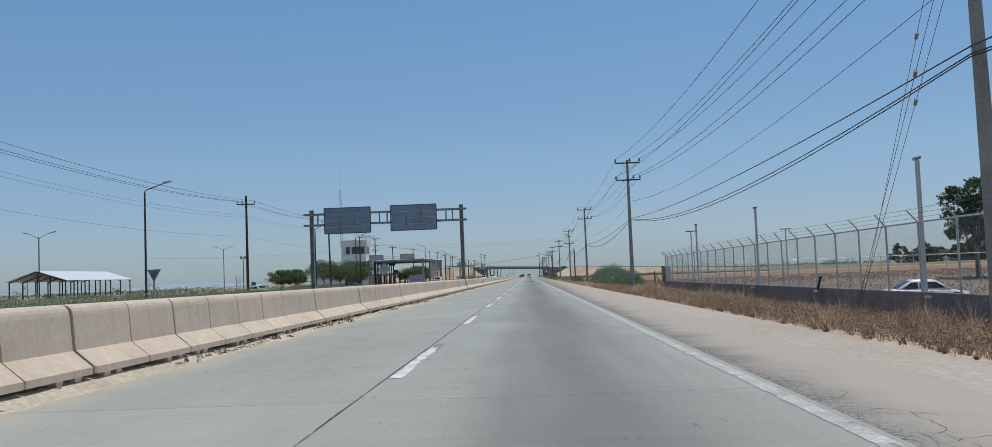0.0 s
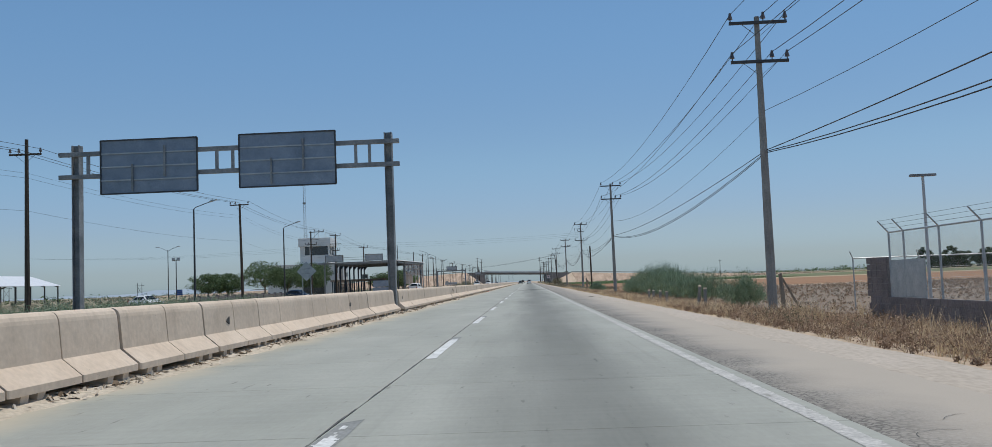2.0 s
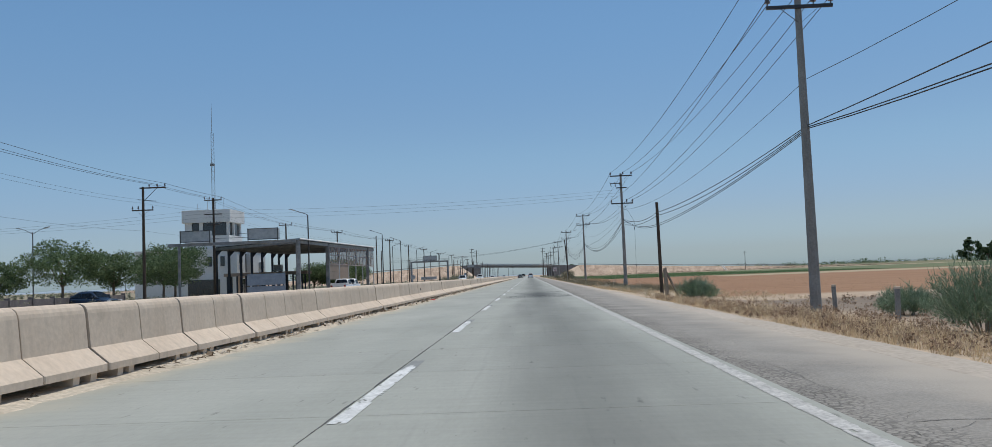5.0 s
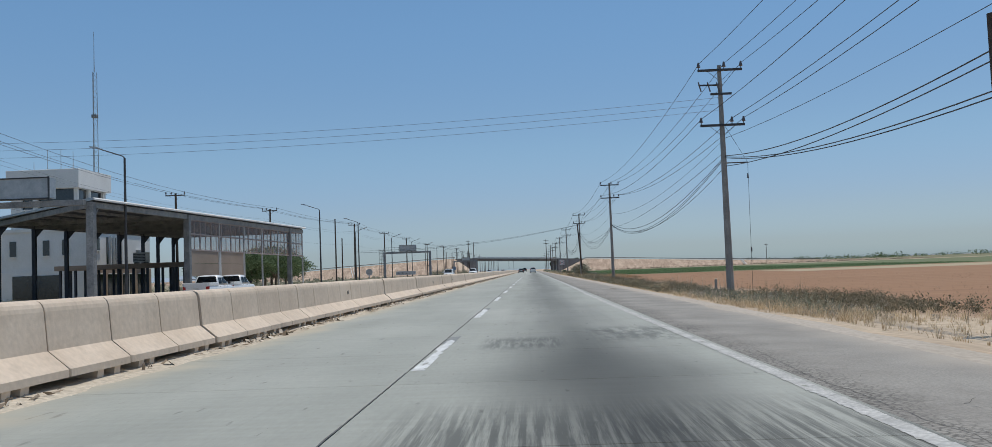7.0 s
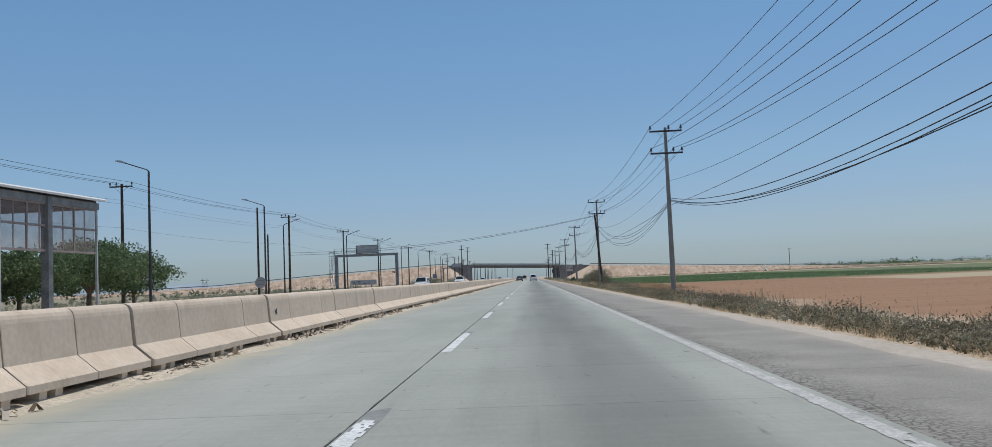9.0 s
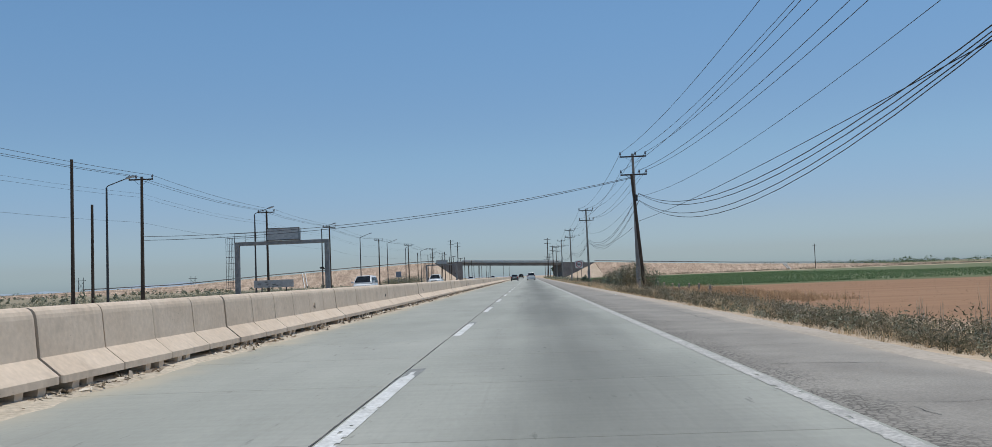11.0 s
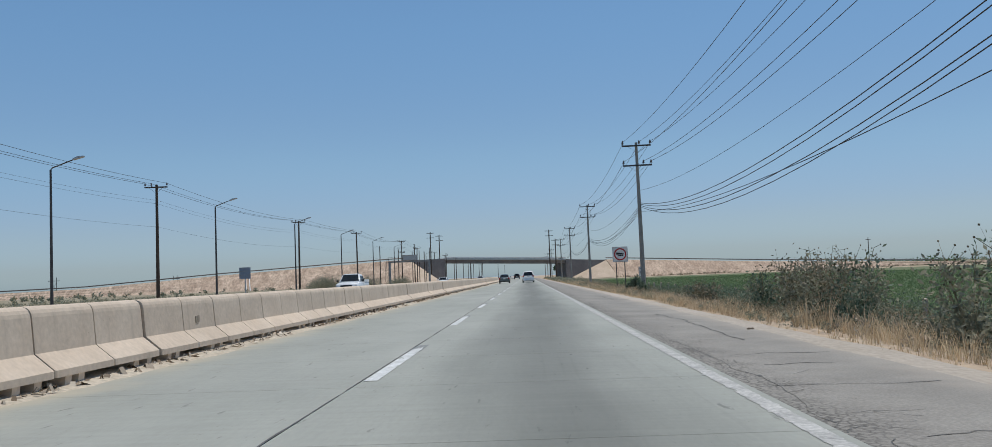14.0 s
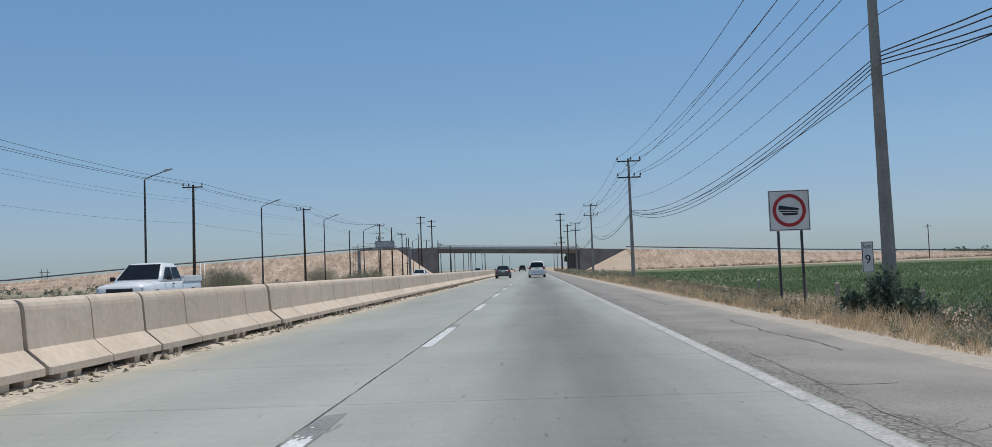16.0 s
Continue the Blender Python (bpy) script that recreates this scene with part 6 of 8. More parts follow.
def walkway_block():
    """Low flat walkway roof between canopy and building."""
    t = thing("walkway_roof", "low brown flat walkway roof on thin posts", "walkway")
    bm = bm_new()
    box(bm, -40.4, -29.2, 230, 232.3, 2.45, 2.85)
    part("roof", bm, M["panel"], t)
    # posts share the near-black that paints in shade under a roof
    for x in (-40, -38.7, -37.5, -36.2, -35, -33.7, -32.5, -31.2, -30):
        for y in (230.3, 232.0):
            bm = bm_new()
            box(bm, x - 0.09, x + 0.09, y - 0.09, y + 0.09, -0.3, 2.45)
            part("post", bm, M["roofshade"], t)
    t = thing("air_conditioner", "grey rooftop air conditioner on a low flat roof", "air conditioner", at=(-33.4, 231.2, 2.85))
    bm = bm_new()
    box(bm, -0.55, 0.55, -0.45, 0.45, 0.1, 0.95, 0.03)
    part("casing", bm, M["galv"], t)
    for x in (-0.4, 0.4):
        bm = bm_new()
        box(bm, x - 0.05, x + 0.05, -0.4, 0.4, 0, 0.1)
        part("skid", bm, M["iron"], t)
    for k in range(5):
        bm = bm_new()
        box(bm, -0.5, 0.5, -0.475, -0.455, 0.22 + 0.13 * k, 0.28 + 0.13 * k)
        part("louvre", bm, M["iron"], t)


walkway_block()


def radio_mast():
    t = thing("radio_mast", "slender guyed lattice radio mast with a whip on top", "radio mast", at=(-54.3, 266.5, 0))
    r = 0.42
    legs = [(r * math.cos(a), r * math.sin(a)) for a in (0.3, 2.39, 4.49)]
    for x, y in legs:
        bm = bm_new()
        rod(bm, (x, y, -0.4), (x * 0.7, y * 0.7, 28), 0.04, 0.03, 6)
        part("leg", bm, M["steel"], t)
    bm = bm_new()
    for k in range(40):
        z = k * 0.7
        for i in range(3):
            a, b = legs[i], legs[(i + 1) % 3]
            s0, s1 = 1 - 0.3 * z / 28, 1 - 0.3 * (z + 0.7) / 28
            bar(bm, (a[0] * s0, a[1] * s0, z), (b[0] * s1, b[1] * s1, z + 0.7), 0.02, 0.02)
    part("lattice", bm, M["steel"], t)
    bm = bm_new()
    rod(bm, (0, 0, 28), (0, 0, 33.2), 0.05, 0.02, 6)
    box(bm, -0.3, 0.3, -0.3, 0.3, 22.2, 22.6)
    part("whip", bm, M["steel"], t)
    return t


radio_mast()


def market_shed():
    t = thing("open_shed", "open steel shed with a white pitched sheet roof", "shed")
    X0, X1, Y0, Y1, E, R = -140.3, -124.8, 243, 283, 4.6, 7.35
    xm = (X0 + X1) / 2
    bm = bm_new()
    prism(bm, [(X1 + 0.6, E - 0.05), (X1 + 0.6, E + 0.07), (xm, R + 0.07), (X0 - 0.6, E + 0.07), (X0 - 0.6, E - 0.05), (xm, R - 0.05)], Y0 - 0.6, Y1 + 0.6)
    part("roof", bm, M["sheet"], t)
    for y in np.linspace(Y0, Y1, 7):
        for x in (X0, xm, X1):
            bm = bm_new()
            box(bm, x - 0.13, x + 0.13, y - 0.13, y + 0.13, -0.5, (R if x == xm else E) - 0.05)
            part("column", bm, M["iron"], t)
        bm = bm_new()
        prism(bm, [(X0, E - 0.4), (xm, R - 0.4), (X1, E - 0.4), (X1, E - 0.08), (xm, R - 0.08), (X0, E - 0.08)], y - 0.07, y + 0.07)
        part("truss", bm, M["iron"], t)
    return t


market_shed()


# ---- small poles, guys, posts on the right ----
def plain_pole(name, label, at, h, r, material, tilt=(0, 0)):
    t = thing(name, label, "pole", at=at)
    t.matrix_basis = pose(*at, tilt[0], tilt[1], 0)
    bm = bm_new()
    rod(bm, (0, 0, -0.4), (0, 0, h), r, r * 0.75, 9)
    part("shaft", bm, material, t)
    return t


plain_pole("wooden_pole", "short dark wooden pole without arms", (8.9, 171.7, -0.4), 6.1, 0.13, M["wood"], (0.0, -0.6))
lean = plain_pole("wooden_pole", "dark wooden pole leaning against a concrete pole", (8.72, 311.5, -0.4), 9.0, 0.14, M["wood"], (0, -3.9))
bm = bm_new()
rod(bm, (0.14, -0.1, 6.9), (0.14, -0.1, 7.4), 0.11, 0.11, 9)
part("cable_box", bm, M["iron"], lean)
plain_pole("wooden_pole", "plain dark pole without arms beyond the road", (-32.63, 306.0, -0.1), 10.85, 0.14, M["wood"])
plain_pole("wooden_pole", "short plain dark pole beyond the road", (-31.87, 307.4, -0.1), 7.65, 0.12, M["wood"], (0.5, 0.4))
for x, y, h in ((-30.6, 604, 16.8), (-28.6, 613, 16.2), (7.5, 590, 15.4), (9.8, 604, 13.0)):
    t = plain_pole("tall_power_pole", "tall dark power pole with short arms near the bridge", (x, y, -0.4), h, 0.2, M["wood"])
    for z in (h - 0.4, h - 1.9):
        bm = bm_new()
        box(bm, -1.2, 1.2, -0.08, 0.08, z - 0.08, z + 0.08)
        part("crossarm", bm, M["wood"], t)
for x, y, h in ((-25, 515, 9.5), (-26.5, 548, 8.8), (-24, 585, 9.2), (-33, 592, 10.5), (-34, 522, 9.6), (-22.5, 604, 8.2), (-29, 585, 11), (-35, 560, 10), (-26, 640, 9), (-23, 690, 9), (-27, 735, 9), (-22, 770, 9), (-25, 830, 9), (-14, 900, 9), (-17, 860, 9)):
    plain_pole("wooden_pole", "plain dark pole among others near the bridge", (x, y, -0.3), h, 0.13, M["wood"])
t = plain_pole("wooden_pole", "distant wooden pole standing in the field", (126.5, 650, -0.6), 11.0, 0.16, M["wood"])
bm = bm_new()
box(bm, -0.9, 0.9, -0.07, 0.07, 10.2, 10.4)
part("crossarm", bm, M["wood"], t)
plain_pole("wooden_pole", "distant pole at the edge of a field", (330, 690, -0.6), 17, 0.22, M["wood"])
for x, y, k in ((-57, 105, 1.0), (-94.1, 280.6, 1.62)):
    t = plain_pole("twin_lamp", "tall thin lamp pole with two opposite arms", (x, y, -0.3), 8.1, 0.08, M["iron"])
    t.scale = (k, k, k)
    for s in (-1, 1):
        bm = bm_new()
        tube(bm, [(0, 0, 7.9), (s * 0.8, 0, 8.35), (s * 1.5, 0, 8.6)], 0.03, 5)
        a = part("arm", bm, M["iron"], t)
        bm = bm_new()
        prism(bm, [(s * 1.4, 8.5), (s * 2.0, 8.66), (s * 2.0, 8.74), (s * 1.4, 8.62)], -0.12, 0.12)
        part("lamp_head", bm, M["galv"], a)
for x, y, w in ((13.5, 75.1, 0.42), (22.0, 78.1, 0.46)):
    t = plain_pole("lot_lamp", "thin pale post with a flat crossbar on the lot", (x, y, -1.3), 5.5, 0.06, M["lamppost"])
    bm = bm_new()
    box(bm, -w, w, -0.10, 0.10, 5.47, 5.55, 0.01)
    part("lamp_bar", bm, M["steel"], t)
t = plain_pole("flood_mast", "thin pole with two small floodlights on top", (-71.4, 227.7, -0.3), 8.6, 0.11, M["iron"])
for sx in (-0.5, 0.5):
    bm = bm_new()
    box(bm, sx - 0.3, sx + 0.3, -0.25, 0.15, 8.4, 8.95, 0.04)
    part("floodlight", bm, M["galv"], t)
bm = bm_new()
bar(bm, (-0.8, 0, 8.35), (0.8, 0, 8.35), 0.08, 0.08)
part("bracket", bm, M["iron"], t)
for k, (top, foot) in enumerate((((9.2, 18.2, 10.2), (11.3, 31.5, -0.5)), ((9.2, 18.2, 9.0), (10.6, 30.0, -0.5)), ((9.2, 18.2, 8.2), (10.45, 29.4, -0.5)))):
    t = thing("guy_wire", "taut guy wire with a small insulator", "guy wire", "guy wires")
    bm = bm_new()
    rod(bm, top, foot, 0.007, 0.007, 5)
    w = part("wire", bm, M["cable"], t)
    p = Vector(top).lerp(Vector(foot), 0.33 + 0.02 * k)
    d = (Vector(foot) - Vector(top)).normalized() * 0.07
    bm = bm_new()
    rod(bm, p - d * 1.3, p + d * 1.3, 0.05, 0.04, 8)
    part("insulator", bm, M["steel"], w)
t = thing("guy_strut", "steel strut and drop wire on a concrete pole", "guy wire", at=(9.1, 197.8, 0))
bm = bm_new()
rod(bm, (0.1, 0, 5.85), (1.25, 0, 5.85), 0.03, 0.03, 6)
part("strut", bm, M["iron"], t)
bm = bm_new()
tube(bm, [(0.05, 0, 8.0), (1.25, 0, 5.85), (1.2, 0.05, -0.55)], 0.009, 5)
w = part("wire", bm, M["cable"], t)
for z in (1.6, 5.1):
    bm = bm_new()
    rod(bm, (1.23, 0.02, z), (1.23, 0.02, z + 0.22), 0.045, 0.035, 8)
    part("insulator", bm, M["porcelain"], w)
t = thing("pole_hardware", "small crossarm with three fuse cutouts on a concrete pole", "pole fitting", at=(9.1, 197.8, 0))
bm = bm_new()
bar(bm, (-0.95, -0.35, 9.55), (0.25, 0.1, 9.62), 0.07, 0.07)
a = part("arm", bm, M["iron"], t)
for k in range(3):
    bm = bm_new()
    x = -0.85 + 0.45 * k
    rod(bm, (x, -0.35 + 0.1 * k, 9.25), (x - 0.12, -0.38 + 0.1 * k, 9.7), 0.035, 0.03, 7)
    part("cutout", bm, M["porcelain"], a)


def stub(at, h=0.95, tilt=0.0):
    t = thing("fence_stub", "short square concrete fence post with a pale top", "post", "concrete stubs along the field", at=at)
    t.matrix_basis = pose(*at, tilt, tilt * 0.6, 0)
    bm = bm_new()
    box(bm, -0.062, 0.062, -0.062, 0.062, -0.3, h - 0.04, 0.012)
    part("shaft", bm, M["pole"], t)
    bm = bm_new()
    box(bm, -0.066, 0.066, -0.066, 0.066, h - 0.04, h + 0.02, 0.012)
    part("cap", bm, M["barrier"], t)
    return t


for k, y in enumerate((91.0, 93.4, 95.9, 97.9)):
    stub((7.1, y, -0.36), 0.72, 2.0 * math.sin(k * 2.3))
for k, y in enumerate((131.3, 136.5, 141.8)):
    stub((10.5, y, -0.55), 0.95, 2.0 * math.sin(k * 2.3))
for k in range(25):
    stub((12.0, 303.05 + k * 4.1 + 0.3 * math.sin(k * 2.7), -0.6), 0.66 + 0.06 * math.sin(k * 1.3), 3.0 * math.sin(k * 1.9))
stub((9.6, 203.0, -0.5), 0.78, 2.0)
stub((8.0, 87.3, -0.42), 1.05, 7.0)
stub((8.0, 85.6, -0.42), 0.95, 1.0)
for k in range(5):
    stub((10.35, 24 + k * 9.2, -0.55), 0.75, 0.6)


def braced_post(at, rz=0):
    t = thing("braced_gate_post", "old grey wooden post with a slanting brace", "post", at=at, rz=rz)
    bm = bm_new()
    prism(bm, [(-0.17, 1.62), (-0.03, 1.70), (0.12, -0.3), (-0.08, -0.3)], -0.07, 0.07)
    part("post", bm, M["greywood"], t)
    bm = bm_new()
    bar(bm, (0.0, 0.02, 1.4), (0.8, 0.05, -0.1), 0.10, 0.08)
    part("brace", bm, M["greywood"], t)


braced_post((12.3, 88.5, -0.6))
braced_post((7.5, 159.8, -0.4), 20)
plain_pole("leaning_plank", "broken dark plank leaning on the wall", (10.3, 33.5, -0.5), 1.25, 0.06, M["wood"], (8, 14))


# ---- vegetation ----
def scatter(n, x0, x1, y0, y1, clump):
    pos = np.stack([x0 + (x1 - x0) * rng.random(n), y0 + (y1 - y0) * rng.random(n)], 1)
    if clump:
        pos = pos[wave(pos[:, 0] * 0.9 + n, pos[:, 1] * 0.6) + 0.25 * rng.normal(size=n) > clump - 0.35]
    return pos


def stuff_grass(name, label, n, x0, x1, y0, y1, h, w, lean, key, per=5, clump=0.0):
    v, f = blades(scatter(n, x0, x1, y0, y1, clump), h, w, lean, per)
    return tagged(from_lists(name, v, f, M[key]), label, "plants", kind="stuff")


def stuff_weeds(name, label, n, x0, x1, y0, y1, h, leaf, key, per=22, clump=0.0, slant=0.0):
    """Low bushy weeds: uneven clumps of small leaves on short stalks."""
    pos = scatter(n, x0, x1, y0, y1, clump)
    pos[:, 1] += slant * (pos[:, 0] - x0)
    hs = h * (0.45 + 0.75 * rng.random(len(pos))) * (0.8 + 0.45 * wave(pos[:, 0] + 3, pos[:, 1])) * np.clip((np.abs(pos[:, 0]) - 5.1) / 1.0, 0.3, 1)
    c = np.repeat(np.stack([pos[:, 0], pos[:, 1], on_ground(pos[:, 0], pos[:, 1]) + hs * 0.45], 1), per, 0)
    hr = np.repeat(hs, per)
    d = rng.normal(size=c.shape)
    d /= np.linalg.norm(d, axis=1)[:, None]
    p = c + d * (0.3 + 0.7 * rng.random(len(c)))[:, None] * np.stack([hr * 0.55, hr * 0.55, hr * 0.55], 1)
    p[:, 2] = np.maximum(p[:, 2], on_ground(p[:, 0], p[:, 1]))
    v, f = leaf_tris(p, leaf)
    return tagged(from_lists(name, v, f, M[key]), label, "plants", kind="stuff")


stuff_grass("dry_grass", "dry tan roadside grass", 3000, 5.35, 10.4, -5, 75, 0.5, 0.010, 0.8, "drygrass", 12, 0.36)
stuff_weeds("brown_weeds", "reddish-brown dead roadside weeds", 3800, 5.5, 10.6, -5, 80, 0.5, 0.03, "brownweed", 46, 0.15)
stuff_grass("brown_weeds", "reddish-brown stalks of dead weeds", 2600, 5.5, 10.6, -5, 80, 0.6, 0.009, 0.6, "brownweed", 9, 0.2)
stuff_grass("dry_grass", "dry tan and orange roadside grass", 7500, 5.25, 9.0, 72, 152, 0.42, 0.010, 0.8, "drygrass", 9, 0.05)
stuff_weeds("brown_weeds", "brown dead weeds among dry grass", 2400, 5.6, 10.5, 75, 152, 0.46, 0.03, "brownweed", 36, 0.25)
stuff_grass("dry_grass", "thin dry grass on bare soil", 2600, 6.2, 15, 152, 205, 0.3, 0.012, 0.8, "drygrass", 8, 0.3)
stuff_weeds("dark_weeds", "low dark green-brown weeds", 800, 9.3, 13.8, 181, 200, 0.6, 0.035, "darkweed", 44, 0.15)
stuff_weeds("dark_weeds", "dark green-brown weeds round a pole", 600, 7.0, 9.6, 178, 204, 0.5, 0.035, "sage", 36, 0.2)
stuff_grass("dry_grass", "pale dry roadside grass", 6500, 5.3, 9.4, 176, 305, 0.36, 0.010, 0.7, "drygrass", 9, 0.26)
stuff_weeds("dark_weeds", "dark green-brown leafy roadside weeds", 6000, 5.7, 9.6, 196, 310, 0.52, 0.034, "darkweed", 40, 0.2)
stuff_grass("dark_weeds", "tall thin weed stalks", 900, 6.6, 10.2, 176, 310, 0.85, 0.012, 0.25, "darkweed", 5, 0.3)
stuff_weeds("sage_weeds", "grey-green roadside weeds", 4800, 5.7, 10.5, 200, 440, 0.5, 0.034, "sage", 36, 0.28)
stuff_grass("dry_grass", "tan dry grass along the asphalt", 7000, 5.15, 7.8, 300, 440, 0.5, 0.010, 0.6, "drygrass", 9, 0.12)
stuff_weeds("dark_weeds", "dark green weeds behind dry grass", 3800, 6.6, 11.5, 298, 440, 0.6, 0.034, "darkweed", 40, 0.24)
stuff_grass("dry_grass", "distant dry verge grass", 2400, 5.0, 11.0, 440, 600, 0.6, 0.04, 0.6, "drygrass", 6, 0.1)
stuff_weeds("sage_weeds", "distant grey-green verge weeds", 1800, 5.8, 12.0, 440, 610, 1.0, 0.12, "sage", 20, 0.1)
stuff_weeds("grey_weeds", "pale grey dead weeds among green ones", 1500, 6.0, 10.0, 176, 440, 0.5, 0.03, "greyweed", 44, 0.45)
stuff_grass("dry_tufts", "pale tan grass tufts among dark weeds", 420, 5.9, 9.2, 190, 440, 0.75, 0.010, 0.55, "drygrass", 34, 0.4)
stuff_grass("orange_grass", "orange-tan dead grass at the field edge", 3800, 10.2, 16.0, 286, 322, 0.5, 0.012, 0.6, "orangegrass", 10, 0.1)
stuff_weeds("leafy_weeds", "dark blue-green leafy weeds along the crop", 1100, 8.6, 12.6, 326, 374, 0.95, 0.05, "leafygreen", 46, 0.3)
stuff_weeds("dark_weeds", "dark bushy weeds of knee height", 520, 6.6, 9.4, 204, 262, 0.75, 0.036, "darkweed", 80, 0.3)
stuff_grass("tall_stalks", "thin upright dead stalks over the weeds", 260, 7.4, 10.6, 186, 300, 1.15, 0.014, 0.12, "greyweed", 3, 0.3)
stuff_weeds("lot_weeds", "dry grey-brown weeds on the fenced lot", 15000, 13, 80, 15, 156, 0.36, 0.045, "brownweed", 18, -0.2)
stuff_weeds("lot_weeds", "pale dead weeds on the fenced lot", 5000, 13, 80, 40, 158, 0.32, 0.045, "greyweed", 16, 0.1)
stuff_weeds("dark_weeds", "dark olive weeds among brown ones", 700, 6.2, 10.5, 22, 84, 0.6, 0.032, "darkweed", 44, 0.4)
stuff_grass("dry_grass", "pale tan grass tufts along the block wall", 500, 7.5, 10.4, 20, 84, 0.8, 0.011, 0.5, "drygrass", 22, 0.45)
stuff_grass("field_stubble", "pale stubble in a bare field", 4000, 12, 40, 172, 335, 0.10, 0.014, 0.8, "brownweed", 4)
stuff_grass("crop", "low green crop in a field", 10500, 12.8, 34, 338, 420, 0.36, 0.02, 1.0, "crop", 10)
stuff_grass("crop", "low green crop in a field", 16000, 12.8, 75, 400, 520, 0.34, 0.05, 1.1, "crop", 6)
stuff_grass("crop", "low green crop in a field", 9000, 34, 90, 338, 420, 0.34, 0.035, 1.0, "crop", 6)
stuff_grass("median_grass", "grey-green grass beyond the far lanes", 9000, -30, -19.2, -5, 118, 0.9, 0.02, 0.6, "sage", 9, -0.2)
stuff_weeds("median_scrub", "dense grey-green shrubs beyond the far lanes", 3400, -29, -19.6, 0, 118, 1.2, 0.05, "greenbush", 70, -0.4)
stuff_weeds("far_scrub", "low grey-green desert scrub", 2600, -95, -28, 30, 200, 1.1, 0.07, "sage", 40, 0.05)
stuff_weeds("far_scrub", "low grey-green desert scrub", 5200, -75, -20, 200, 460, 0.62, 0.05, "sage", 44, 0.1)
stuff_weeds("far_scrub", "dark low scrub along the far verge", 5200, -27, -19.6, 280, 600, 0.62, 0.045, "darkweed", 44, -0.1)
stuff_weeds("far_scrub", "grey-green rounded scrub along the far verge", 1500, -40, -27, 300, 560, 0.85, 0.05, "sage", 70, 0.0)
stuff_weeds("far_scrub", "low distant desert scrub", 2600, -400, -60, 150, 900, 1.4, 0.35, "sage", 18, 0.2)
stuff_weeds("bank_scrub", "sparse dry shrubs at the embankment foot", 900, 30, 220, 612, 617, 1.0, 0.12, "darkweed", 24, 0.25, 0.375)
stuff_weeds("bank_scrub", "sparse dry shrubs on the far embankment foot", 500, -130, -44, 574, 586, 1.2, 0.13, "sage", 24, 0.3, 0.2)


def broom_bush(at, r, h, stems, key="greenbush", label="round bright green broom-like bush of fine upright twigs"):
    """Stems fanning out of one root; each forks into sprays of fine twigs that fill a rounded, uneven crown."""
    t = thing("broom_bush", label, "bush", "green bushes on the verge", at=at)
    u, a = rng.random(stems) ** 0.5, rng.random(stems) * 6.283
    lump = 0.80 + 0.20 * np.sin(a * 3 + at[1]) * u + 0.12 * rng.normal(size=stems)
    base = np.stack([np.cos(a) * 0.25 * r * u, np.sin(a) * 0.25 * r * u, np.zeros(stems)], 1)
    dome = np.sqrt(np.maximum(0.16, 1 - 0.80 * u * u)) * np.clip(lump, 0.5, 1.1)
    top = np.stack([np.cos(a) * r * u, np.sin(a) * r * u, h * dome], 1)
    per = 30
    k = 0.30 + 0.70 * rng.random((stems, per))[:, :, None] ** 0.7
    p = (base[:, None] + (top - base)[:, None] * k).reshape(-1, 3) + rng.normal(size=(stems * per, 3)) * 0.05 * r
    along = np.repeat((top - base) / np.linalg.norm(top - base, axis=1)[:, None], per, 0)
    q = p + along * (0.03 + 0.09 * rng.random(len(p)))[:, None] + rng.normal(size=p.shape) * 0.07 + np.array([0, 0, 0.05])
    s = np.cross(q - p, rng.normal(size=p.shape))
    s = s / (np.linalg.norm(s, axis=1)[:, None] + 1e-6) * 0.009
    verts = np.stack([p - s, p + s, q], 1).reshape(-1, 3)
    verts[:, 2] = np.maximum(verts[:, 2], 0.0)
    o = np.arange(len(p)) * 3
    ob = from_lists("foliage", verts.tolist(), np.stack([o, o + 1, o + 2], 1).tolist(), M[key])
    ob.parent = t
    tagged(ob, "fine green twigs")
    for k in range(14):
        a = k * 0.449 + rng.normal() * 0.2
        e = 0.35 + 0.35 * rng.random()
        bm = bm_new()
        rod(bm, (0.12 * math.cos(a), 0.12 * math.sin(a), -0.1), (e * r * math.cos(a), e * r * math.sin(a), 0.6 * h), 0.018, 0.007, 5)
        part("stem", bm, M["greywood"], t)
    return t


def leafy_clump(at, r, h, n, key="leafygreen", label="dark blue-green leafy weed clump beside a pole"):
    """Upright stalks with broad pointed leaves all along."""
    t = thing("leafy_weed", label, "weed", "leafy weeds", at=at)
    pts = []
    for _ in range(n):
        a, u = rng.random() * 6.283, rng.random() ** 0.5
        top = np.array([math.cos(a) * r * u, math.sin(a) * r * u, h * (0.55 + 0.45 * rng.random()) * (1 - 0.45 * u * u)])
        root = np.array([top[0] * 0.45, top[1] * 0.45, 0.0])
        for _ in range(46):
            k = 0.12 + 0.9 * rng.random() ** 0.8
            pts.append(root + (top - root) * k + rng.normal(size=3) * 0.055)
    pts = np.array(pts)
    pts[:, 2] = np.maximum(pts[:, 2], 0.02)
    ob = from_lists("leafage", *leaf_quads(pts, 0.062), M[key])
    ob.parent = t
    for k in range(10):
        a, u = k * 0.63, 0.3 + 0.6 * rng.random()
        bm = bm_new()
        rod(bm, (0.3 * r * math.cos(a), 0.3 * r * math.sin(a), -0.05), (u * r * math.cos(a), u * r * math.sin(a), h * 0.8), 0.009, 0.004, 4)
        part("stalk", bm, M[key], t)


